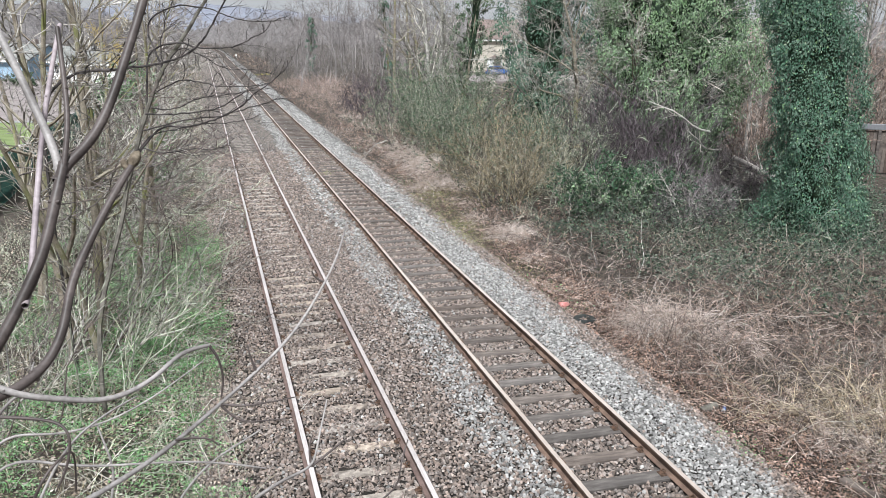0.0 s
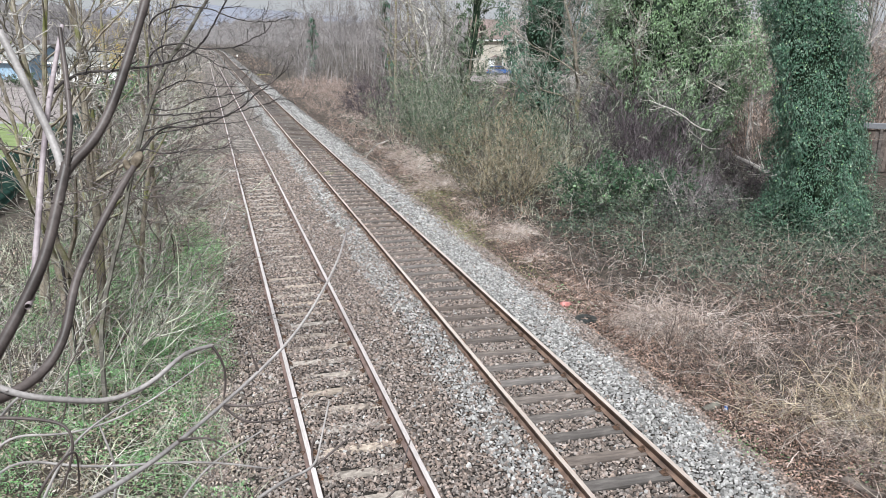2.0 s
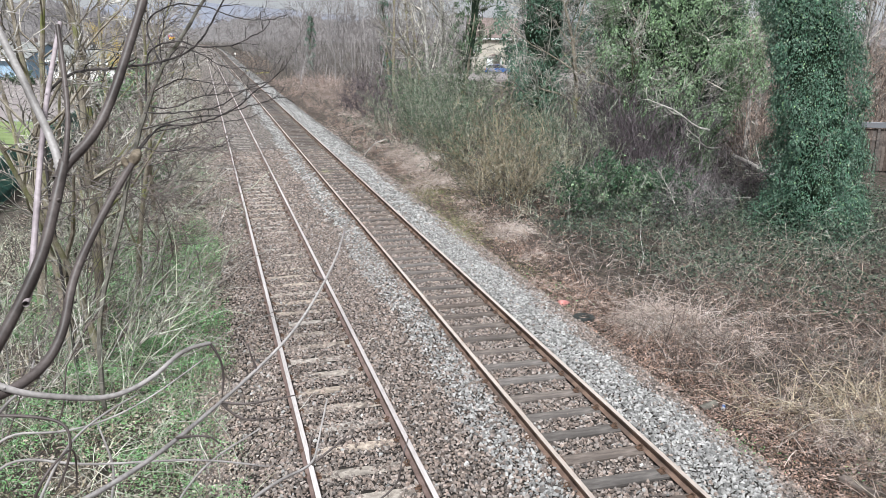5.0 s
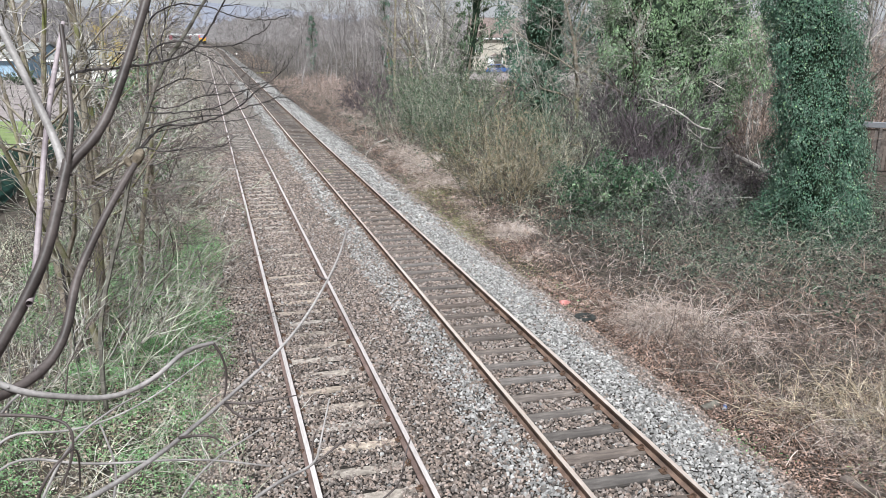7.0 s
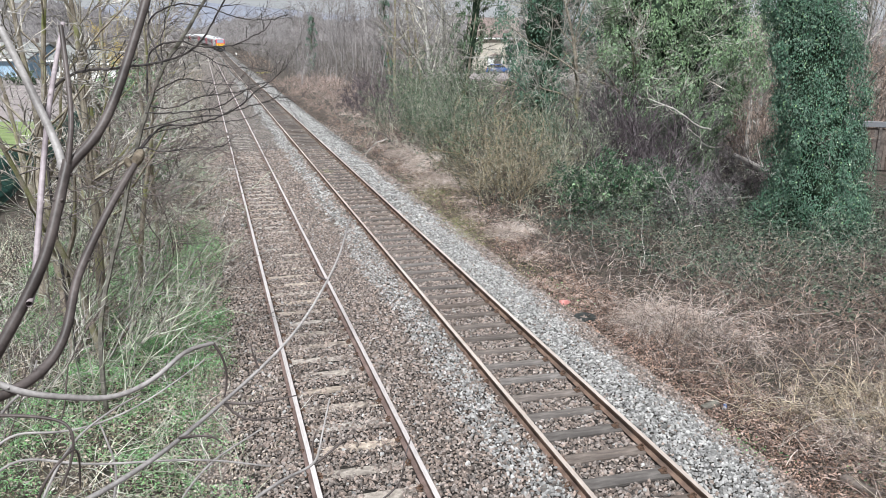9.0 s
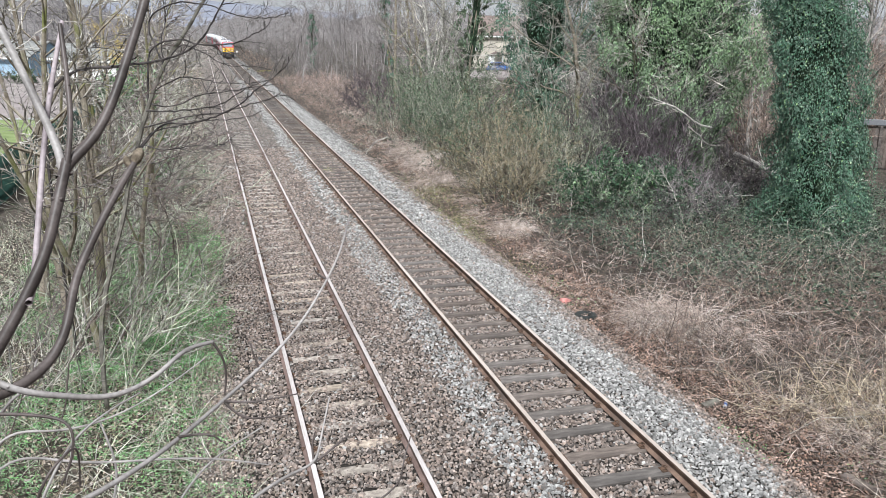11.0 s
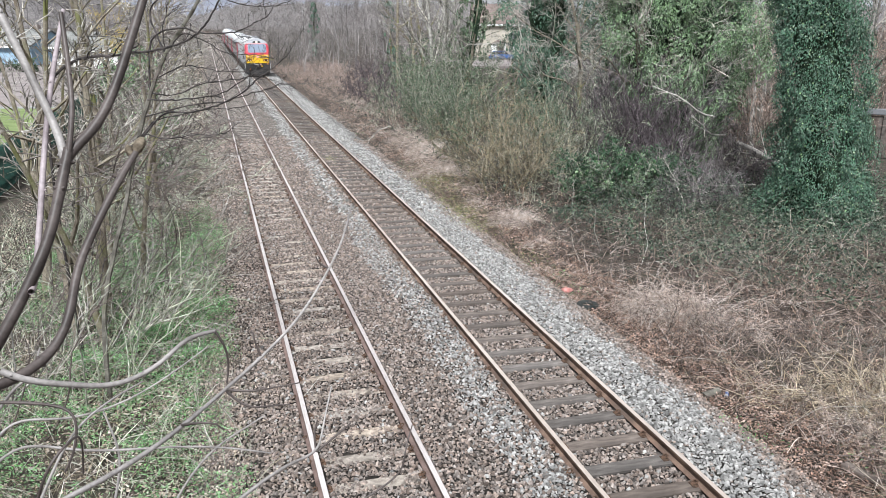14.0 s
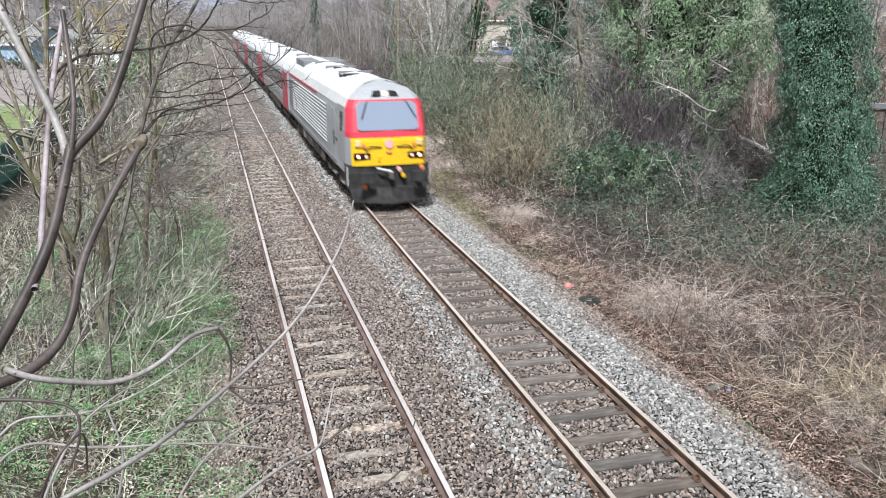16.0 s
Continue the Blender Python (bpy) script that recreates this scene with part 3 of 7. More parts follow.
def bogie(parent, y, gauge_wheel=0.48, wheelbase=2.8):
    b = bmesh.new()
    for x in (-1.08, 1.08):
        box(x - 0.07, x + 0.07, y - wheelbase / 2 - 0.6, y + wheelbase / 2 + 0.6, 0.52, 0.78, 0.03, b)
        box(x - 0.1, x + 0.1, y - 0.45, y + 0.45, 0.36, 0.62, 0.03, b)
        for e in (-1, 1):
            box(x - 0.12, x + 0.12, y + e * wheelbase / 2 - 0.2, y + e * wheelbase / 2 + 0.2, 0.36, 0.66, 0.03, b)
            rod((x * 1.08, y + e * 0.7, 0.45), (x * 1.08, y + e * 0.7, 1.0), 0.06, b)
    box(-1.0, 1.0, y - 0.3, y + 0.3, 0.5, 0.85, 0.03, b)
    ob = part("bogie", b, GRIME, parent, "grimy dark bogie frame")
    for e in (-1, 1):
        w = bmesh.new()
        for x in (-0.72, 0.72):
            rod((x - 0.065, y + e * wheelbase / 2, gauge_wheel), (x + 0.065, y + e * wheelbase / 2, gauge_wheel), gauge_wheel, w, 24)
        rod((-0.7, y + e * wheelbase / 2, gauge_wheel), (0.7, y + e * wheelbase / 2, gauge_wheel), 0.09, w, 10)
        part("wheelset", w, GRIME, ob)
    return ob


BODY = [(-1.33, 1.02), (-1.35, 1.5), (-1.35, 2.55), (-1.29, 3.1), (-1.16, 3.42), (-0.9, 3.68), (-0.55, 3.84), (0, 3.93), (0.55, 3.84), (0.9, 3.68), (1.16, 3.42), (1.29, 3.1), (1.35, 2.55), (1.35, 1.5), (1.33, 1.02)]


def make_locomotive():
    loco = thing("diesel_locomotive", "silver diesel locomotive with a yellow and red cab front", "locomotive")
    L = 18.7
    part("body_side", prism([(-1.33, 1.02), (-1.35, 1.5), (-1.35, 2.55), (-1.29, 3.1), (1.29, 3.1), (1.35, 2.55), (1.35, 1.5), (1.33, 1.02)], 2.2, L, 0.03), SILVER, loco, "silver-grey body with white ribs")
    roof = [(-1.285, 3.104)] + [p for p in BODY if p[1] > 3.3] + [(1.285, 3.104)]
    part("roof", prism(roof, 2.2, L, 0.03), WHITE, loco, "grubby white roof")
    part("cab_side", cab_band(0, 4, 0, 2), SILVER, loco)
    part("cab_side", cab_band(0, 4, 10, 12), SILVER, loco)
    part("cab_skirt", box(-1.33, 1.33, 0.75, 2.2, 1.0, 1.358, 0.03), SILVER, loco)
    part("nose_panel", cab_band(0, 2, 3, 9), YELLOW, loco, "warning-yellow lower nose panel")
    part("cab_surround", cab_band(2, 5, 2, 10), RED, loco, "red windscreen surround")
    part("cab_corner", cab_band(0, 2, 2, 3), SILVER, loco)
    part("cab_corner", cab_band(0, 2, 9, 10), SILVER, loco)
    part("cab_shoulder", cab_band(4, 5, 0, 2), WHITE, loco)
    part("cab_shoulder", cab_band(4, 5, 10, 12), WHITE, loco)
    part("cab_dome", cab_band(5, 9, 2, 10), SILVER, loco, "grey rounded cab roof")
    part("cab_roof", cab_band(5, 9, 0, 2), WHITE, loco)
    part("cab_roof", cab_band(5, 9, 10, 12), WHITE, loco)
    scr = bmesh.new()
    lo, hi = (2.47, 0.10), (3.34, 0.44)
    ring = []
    for x, u in ((-0.99, 0.07), (-0.9, 0.0), (0.9, 0.0), (0.99, 0.07), (0.97, 0.86), (0.84, 1.0), (-0.84, 1.0), (-0.97, 0.86)):
        ring.append((x, lo[1] + (hi[1] - lo[1]) * u, lo[0] + (hi[0] - lo[0]) * u))
    front = [scr.verts.new((x, y - 0.025, z)) for x, y, z in ring]
    rear = [scr.verts.new((x, y + 0.06, z)) for x, y, z in ring]
    scr.faces.new(front)
    for i in range(8):
        scr.faces.new((front[i], rear[i], rear[(i + 1) % 8], front[(i + 1) % 8]))
    bmesh.ops.recalc_face_normals(scr, faces=scr.faces[:])
    windscreen = part("windscreen", scr, SCREEN, loco, "large one-piece windscreen with the sky's reflection in its colour")
    for x in (-0.62, 0.62):
        part("wiper", rod((x, 0.40, 3.38), (x + (0.3 if x > 0 else -0.22), 0.16, 2.85), 0.016), BLACK, windscreen)
    part("roof_lamp", rod((0, 0.72, 3.57), (0, 0.50, 3.57), 0.075, k=16), LAMP, loco, "lit central marker lamp")
    for x in (-1, 1):
        part("roof_lamp_panel", prism([(x * 0.15, 3.48), (x * 0.45, 3.48), (x * 0.34, 3.64), (x * 0.15, 3.66)], 0.53, 0.8), BLACK, loco)
        light = part("headlight", box(x * 0.87 - 0.27, x * 0.87 + 0.27, 0.0, 0.12, 1.55, 1.77, 0.03), LAMP_DARK, loco, "dark headlight cluster")
        part("bulb", rod((x * 0.87 - 0.13, 0.02, 1.66), (x * 0.87 - 0.13, -0.012, 1.66), 0.055, k=14), LAMP if x < 0 else LAMP_SOFT, light, "lit bulb")
        part("bulb", rod((x * 0.87 + 0.12, 0.02, 1.66), (x * 0.87 + 0.12, -0.012, 1.66), 0.055, k=14), LAMP_SOFT if x < 0 else LAMP, light)
        part("buffer", rod((x * 0.87, 0.1, 1.06), (x * 0.87, -0.42, 1.06), 0.10, k=12), BLACK, loco)
        part("buffer_head", box(x * 0.87 - 0.27, x * 0.87 + 0.27, -0.48, -0.42, 0.86, 1.24, 0.025), BLACK, loco)
        part("lamp_bracket", box(x * 1.0 - 0.09, x * 1.0 + 0.09, 0.0, 0.12, 1.97, 2.17, 0.02), CREAM, loco, "faded cream lamp bracket plate")
        part("socket_cover", rod((x * 0.82, 0.06, 2.0), (x * 0.82, -0.01, 2.0), 0.06, k=10), ORANGE, loco)
        part("cantrail_stripe", box(min(x * 1.27, x * 1.325), max(x * 1.27, x * 1.325), 7.5, 18.6, 2.98, 3.1, 0.01), CRIMSON, loco, "thin crimson stripe below the roof")
        for k, y in enumerate((5.9, 7.2, 9.4, 12.2, 13.0)):
            part("underframe_locker", box(min(x * 1.18, x * 1.32), max(x * 1.18, x * 1.32), y, y + (0.9, 1.6, 2.2, 0.6, 0.7)[k], 0.55, 0.98, 0.03), (GRIME, BLACK, GRIME, SILVER_DARK, BLACK)[k], loco)
        for y in (1.0, 2.9):
            part("footstep", box(min(x * 1.2, x * 1.36), max(x * 1.2, x * 1.36), y, y + 0.4, 0.62, 0.66, 0.008), SILVER_DARK, loco)
        pipe = rod((x * 0.25, 0.0, 1.95), (x * 0.62, -0.02, 1.98), 0.018)
        rod((x * 0.62, -0.02, 1.98), (x * 0.78, 0.0, 1.86), 0.018, pipe)
        part("jumper_cable", pipe, BLACK, loco)
    part("maker_badge", rod((0, 0.05, 2.04), (0, -0.015, 2.04), 0.14, k=20), PINK, loco, "round pale pink badge")
    part("socket", box(-0.1, 0.1, -0.03, 0.06, 1.72, 1.82, 0.03), ORANGE, loco)
    part("socket", box(-0.38, -0.28, -0.03, 0.06, 1.48, 1.7, 0.02), YELLOW, loco)
    part("buffer_beam", prism([(-1.34, 0.62), (-1.34, 1.345), (1.34, 1.345), (1.34, 0.62), (1.1, 0.5), (-1.1, 0.5)], 0.06, 0.8, 0.04), BLACK, loco, "black buffer beam")
    pl = bmesh.new()
    pv = [pl.verts.new(p) for p in ((-1.28, 0.05, 0.62), (0, -0.25, 0.66), (1.28, 0.05, 0.62), (1.2, -0.02, 0.2), (0, -0.36, 0.16), (-1.2, -0.02, 0.2), (-1.28, 0.4, 0.62), (1.28, 0.4, 0.62), (1.2, 0.3, 0.2), (-1.2, 0.3, 0.2))]
    for f in ((0, 1, 4, 5), (1, 2, 3, 4), (0, 6, 7, 2, 1), (5, 4, 3, 8, 9), (0, 5, 9, 6), (2, 7, 8, 3), (6, 9, 8, 7)):
        pl.faces.new([pv[i] for i in f])
    bmesh.ops.recalc_face_normals(pl, faces=pl.faces[:])
    part("snowplough", pl, BLACK, loco, "black snowplough")
    part("coupling_hook", box(-0.06, 0.06, -0.35, 0.1, 0.95, 1.12, 0.02), GRIME, loco)
    part("coupling_lever", rod((-0.45, -0.1, 1.30), (0.05, -0.22, 1.18), 0.035), WHITE, loco)
    for x, z, m in ((-0.82, 0.72, ORANGE), (0.3, 1.24, PINK), (0.42, 1.05, YELLOW), (0.95, 0.9, GRIME), (1.05, 1.28, ORANGE)):
        part("air_pipe_tap", rod((x, 0.02, z), (x, -0.16, z - 0.03), 0.065, k=10), m, loco)
    part("corner_step", box(-1.36, -1.30, 0.1, 0.22, 0.72, 1.32, 0.01), WHITE, loco)
    part("corner_step", box(1.30, 1.36, 0.1, 0.22, 0.72, 1.32, 0.01), WHITE, loco)
    for x in (-1, 1):
        for k in range(11):
            part("side_rib", box(min(x * 1.345, x * 1.385), max(x * 1.345, x * 1.385), 4.6, 16.3, 1.50 + k * 0.135, 1.555 + k * 0.135, 0.008), WHITE, loco)
        part("side_grille", box(min(x * 1.345, x * 1.37), max(x * 1.345, x * 1.37), 16.7, 18.1, 1.5, 2.85, 0.01), SILVER_DARK, loco)
        part("cab_window", box(min(x * 1.33, x * 1.362), max(x * 1.33, x * 1.362), 0.95, 1.35, 2.34, 3.0, 0.02), DARK_GLASS, loco)
        door = part("cab_door", box(min(x * 1.33, x * 1.358), max(x * 1.33, x * 1.358), 2.5, 3.2, 1.15, 2.95, 0.02), SILVER, loco)
        part("door_handle", rod((x * 1.38, 2.62, 1.7), (x * 1.38, 2.62, 2.2), 0.018), BLACK, door)
        part("step_recess", box(min(x * 1.33, x * 1.365), max(x * 1.33, x * 1.365), 2.05, 2.4, 1.9, 1.98), BLACK, loco)
        part("sole_bar", box(min(x * 1.30, x * 1.365), max(x * 1.30, x * 1.365), 2.3, 18.6, 1.02, 1.2, 0.02), SILVER_DARK, loco)
    for y0, y1, x0, x1, top in ((4.7, 5.0, -0.62, 0.05, 3.925), (5.0, 5.5, -0.7, -0.5, 3.86), (3.2, 3.45, 0.15, 0.7, 3.87), (8.6, 8.8, -0.4, 0.2, 3.94)):
        part("roof_hatch", box(x0, x1, y0, y1, 3.66, top, 0.02), BLACK, loco)
    for y in (14.4, 16.2):
        part("roof_grille", box(-1.0, -0.2, y, y + 1.5, 3.6, 3.9, 0.03), SILVER_DARK, loco)
        part("roof_grille", box(0.2, 1.0, y, y + 1.5, 3.6, 3.9, 0.03), SILVER_DARK, loco)
    for y in (6.0, 9.5, 13.0):
        part("roof_seam", box(-0.62, 0.62, y, y + 0.08, 3.80, 3.945, 0.01), SILVER_DARK, loco)
    part("fuel_tank", box(-1.2, 1.2, 6.9, 11.9, 0.35, 1.02, 0.08), GRIME, loco)
    bogie(loco, 4.0, 0.49)
    bogie(loco, 14.8, 0.49)
    return loco


def make_coach():
    coach = thing("passenger_coach", "grey passenger coach with white roof and red doors", "railway coach", group="coaches behind the locomotive")
    L = 22.8
    wall = [(-1.30, 1.0), (-1.36, 1.4), (-1.37, 2.1), (-1.34, 2.8), (-1.27, 3.1), (1.27, 3.1), (1.34, 2.8), (1.37, 2.1), (1.36, 1.4), (1.30, 1.0)]
    part("body", prism(wall, 0.35, L - 0.35, 0.04), SILVER, coach, "grey coach body")
    part("roof", prism([(-1.275, 3.104), (-1.1, 3.42), (-0.75, 3.65), (0, 3.78), (0.75, 3.65), (1.1, 3.42), (1.275, 3.104)], 0.35, L - 0.35, 0.04), WHITE, coach, "white coach roof")
    for y in (0.0, L - 0.36):
        part("end_gangway", box(-0.62, 0.62, y, y + 0.36, 1.1, 3.3, 0.04), BLACK, coach)
    for y in (4.0, 10.5, 17.0):
        part("roof_vent", box(-0.35, 0.35, y, y + 0.5, 3.68, 3.83, 0.04), SILVER_DARK, coach)
    for x in (-1, 1):
        for y in (0.75, L - 1.85):
            d = part("door", box(min(x * 1.35, x * 1.402), max(x * 1.35, x * 1.402), y, y + 1.1, 1.05, 2.98, 0.02), CRIMSON, coach, "crimson door")
            part("door_window", box(min(x * 1.37, x * 1.412), max(x * 1.37, x * 1.412), y + 0.3, y + 0.8, 2.0, 2.75, 0.02), DARK_GLASS, d)
        for y in (0.37, L - 2.92):
            part("end_panel", box(min(x * 1.33, x * 1.388), max(x * 1.33, x * 1.388), y, y + 2.55, 1.03, 3.0, 0.01), CRIMSON, coach)
        part("window_band", box(min(x * 1.32, x * 1.384), max(x * 1.32, x * 1.384), 3.0, L - 3.0, 1.88, 2.8, 0.01), BLACK, coach, "dark band between the windows")
        for k in range(8):
            y = 3.2 + k * 2.06
            part("window", box(min(x * 1.335, x * 1.392), max(x * 1.335, x * 1.392), y, y + 1.9, 1.95, 2.72, 0.02), DARK_GLASS, coach)
        part("waist_stripe", box(min(x * 1.35, x * 1.381), max(x * 1.35, x * 1.381), 3.0, L - 3.0, 1.76, 1.86, 0.005), WHITE, coach)
        part("underframe_box", box(min(x * 0.9, x * 1.25), max(x * 0.9, x * 1.25), 6.8, 9.6, 0.4, 0.99, 0.04), GRIME, coach)
        part("underframe_box", box(min(x * 0.9, x * 1.25), max(x * 0.9, x * 1.25), 10.6, 14.6, 0.45, 0.99, 0.04), GRIME, coach)
        part("sole_bar", box(min(x * 1.2, x * 1.32), max(x * 1.2, x * 1.32), 0.4, L - 0.4, 0.9, 1.02, 0.02), GRIME, coach)
    bogie(coach, 3.4, 0.46, 2.6)
    bogie(coach, L - 3.4, 0.46, 2.6)
    return coach


locomotive = make_locomotive()
coaches = [make_coach()]
coaches += [copy_thing(coaches[0], Matrix()) for _ in range(3)]

WEED = shader("yellowing_weed_leaf", (0.12, 0.13, 0.05), (0.27, 0.27, 0.13), 0.7, 4, fine=60, bump=0.1, spread=0.4, rand="island")
WEED_GOLD = shader("golden_weed_leaf", (0.30, 0.28, 0.05), (0.45, 0.42, 0.12), 0.7, 4, fine=60, bump=0.1, spread=0.3, rand="island")
RUSSET = shader("reddish_dead_bracken", (0.14, 0.096, 0.083), (0.52, 0.41, 0.36), 0.9, 2, fine=40, bump=0.2, spread=0.6, rand="island")
STRAW_PINK = shader("pinkish_bleached_grass", (0.33, 0.265, 0.232), (0.64, 0.545, 0.49), 0.85, 4, fine=60, bump=0.2, spread=0.35, rand="island")
STRAW_GOLD = shader("golden_dead_grass", (0.28, 0.225, 0.16), (0.60, 0.51, 0.385), 0.85, 4, fine=60, bump=0.2, spread=0.45, rand="island")
IVY_MID = shader("mid_green_ivy_leaf", (0.026, 0.058, 0.034), (0.068, 0.122, 0.066), 0.55, 3, fine=60, bump=0.1, spread=0.5, rand="island", spec=0.3)
BARK_MAUVE = shader("mauve_grey_thorn_bark", (0.09, 0.076, 0.08), (0.33, 0.29, 0.295), 0.85, 6, fine=60, bump=0.3, spread=0.5, rand="island")
# dead leaf darkened in colour, to paint the shade under the scrub
LITTER_SHADE = shader("shade_darkened_dead_leaf", (0.022, 0.017, 0.014), (0.11, 0.08, 0.065), 0.9, 4, fine=60, bump=0.2, spread=0.5, rand="island")
SAGE = shader("grey_green_bramble_leaf", (0.075, 0.085, 0.066), (0.19, 0.205, 0.165), 0.6, 4, fine=60, bump=0.1, spread=0.5, rand="island")
BARK_BONE = shader("bleached_twig_bark", (0.36, 0.34, 0.30), (0.64, 0.61, 0.56), 0.85, 6, fine=60, bump=0.3, spread=0.4, rand="island")
# near-black green that stands for the shade behind the ivy leaves
IVY_SHADE = shader("ivy_gap_shade", (0.014, 0.028, 0.016), (0.035, 0.062, 0.034), 0.8, 5, fine=30, bump=0.8)


# ---------------------------------------------------------------- plants: makers
def settle(x, y):
    return float(ground_z(x, y))


def bare_tree(name, label, at, height, seed, trunk_mat, twig_mat, r0=0.13, lean=(0, 0), limbs=16, per=(7, 8, 4), rmin=0.004, spread=0.34, low=0.25, reach=1.0, lift=0.09, group="", leaves=None, arms=0, arm_way=(1, -0.1, 0.12), arm_len=3.4):
    """A bare tree: trunk and limbs, and a crown of branches, twigs and spurs."""
    r = np.random.default_rng(seed)
    tree = thing(name, label, "tree", (at[0], at[1], settle(*at) - 0.05), group=group)
    P, R = stems(r, [(0, 0, 0)], [(lean[0], lean[1], 1)], [height], [r0], 10, 0.06, 0.06, 0.22)
    P1, R1 = grow(r, P, R, limbs, height * spread * 1.25 * reach, 48, lift, 6, low, 0.97, 0.55, 0.13, rmin=rmin * 1.6, taper=0.55)
    if arms:
        t = r.uniform(0.42, 0.78, arms) * 9
        i = t.astype(int)
        root = P[0, i] + (P[0, i + 1] - P[0, i]) * (t - i)[:, None]
        A, AR = stems(r, root, np.array(arm_way) + r.normal(size=(arms, 3)) * np.array([0.1, 0.45, 0.2]), arm_len * r.uniform(0.6, 1.2, arms), r.uniform(0.007, 0.016, arms), 9, 0.02, 0.16, 0.3)
        for a in range(arms):
            A2, AR2 = grow(r, A[a:a + 1], AR[a:a + 1], 7, 1.3, 40, 0.03, 6, 0.2, 1, 0.55, 0.12, rmin=rmin * 0.8)
            A3, AR3 = grow(r, A2, AR2, 4, 0.5, 42, 0.03, 3, 0.2, 1, 0.65, 0.2, rmin=rmin * 0.65)
            part("reaching_bough", Bag().tubes(A[a:a + 1], AR[a:a + 1], 4).tubes(A2, AR2, 3).tubes(A3, AR3, 3), BARK_DARK, tree)
    wood = Bag().tubes(P, R, 8).tubes(P1, R1, 4)
    part("trunk", wood, trunk_mat, tree)
    P2, R2 = grow(r, P1, R1, per[0], height * spread * 0.52 * reach, 42, lift * 0.8, 5, 0.2, 1, 0.5, 0.16, rmin=rmin * 1.2)
    P3, R3 = grow(r, P2, R2, per[1], height * spread * 0.26, 40, lift * 0.6, 3, 0.2, 1, 0.55, 0.18, rmin=rmin)
    crown = Bag().tubes(P2, R2, 3).tubes(P3, R3, 3)
    if per[2]:
        P4, R4 = grow(r, P3, R3, per[2], height * spread * 0.12, 42, lift * 0.5, 2, 0.25, 1, 0.7, 0.2, rmin=rmin * 0.8)
        crown.tubes(P4, R4, 3)
    part("crown", crown, twig_mat, tree)
    if leaves:
        mat, n, size = leaves
        pick = r.integers(0, len(P3), n)
        c = P3[pick, r.integers(1, P3.shape[1], n)] + r.normal(size=(n, 3)) * 0.05
        part("foliage", Bag().leaves(c, r.normal(size=(n, 3)) + np.array([0, 0, -0.3]), r.normal(size=(n, 3)) + np.array([0, 0, 0.8]), size * r.uniform(0.6, 1.3, n)), mat, tree)
    return tree


def shrub(name, label, at, height, seed, mat, count=16, spread=0.5, base=0.35, per=(8, 7), r0=0.014, rmin=0.004, lift=0.05, leaves=None, group="", wig=0.1, hang=0.0):
    """Many thin stems from one stool, with side shoots and, where given, leaves."""
    r = np.random.default_rng(seed)
    bush = thing(name, label, "shrub", (at[0], at[1], settle(*at) - 0.04), group=group)
    a, d = r.uniform(0, 2 * np.pi, count), base * np.sqrt(r.random(count))
    b = np.stack([np.cos(a) * d, np.sin(a) * d, np.zeros(count)], 1)
    way = np.stack([np.cos(a) * spread * r.random(count), np.sin(a) * spread * r.random(count), np.ones(count)], 1)
    P, R = stems(r, b, way, height * r.uniform(0.6, 1.1, count), r0 * r.uniform(0.6, 1.3, count), 7, lift - hang, wig, 0.3, rmin)
    P1, R1 = grow(r, P, R, per[0], height * 0.34, 38, lift - hang, 4, 0.12, 1, 0.6, 0.16, rmin=rmin)
    P2, R2 = grow(r, P1, R1, per[1], height * 0.15, 42, lift * 0.6 - hang, 2, 0.15, 1, 0.7, 0.2, rmin=rmin * 0.85)
    stool = part("stool", Bag().tubes(P, R, 3), mat, bush)
    if count > 20:
        tagged(stool, kind="stuff")
    part("crown", Bag().tubes(P1, R1, 3).tubes(P2, R2, 3), mat, bush)
    if leaves:
        lm, n, size = leaves
        pick = r.integers(0, len(P2), n)
        c = P2[pick, r.integers(0, 2, n)] + r.normal(size=(n, 3)) * 0.04
        part("foliage", Bag().leaves(c, r.normal(size=(n, 3)) + np.array([0, 0, -0.2]), r.normal(size=(n, 3)) + np.array([0, 0, 0.9]), size * r.uniform(0.6, 1.3, n)), lm, bush)
    return bush


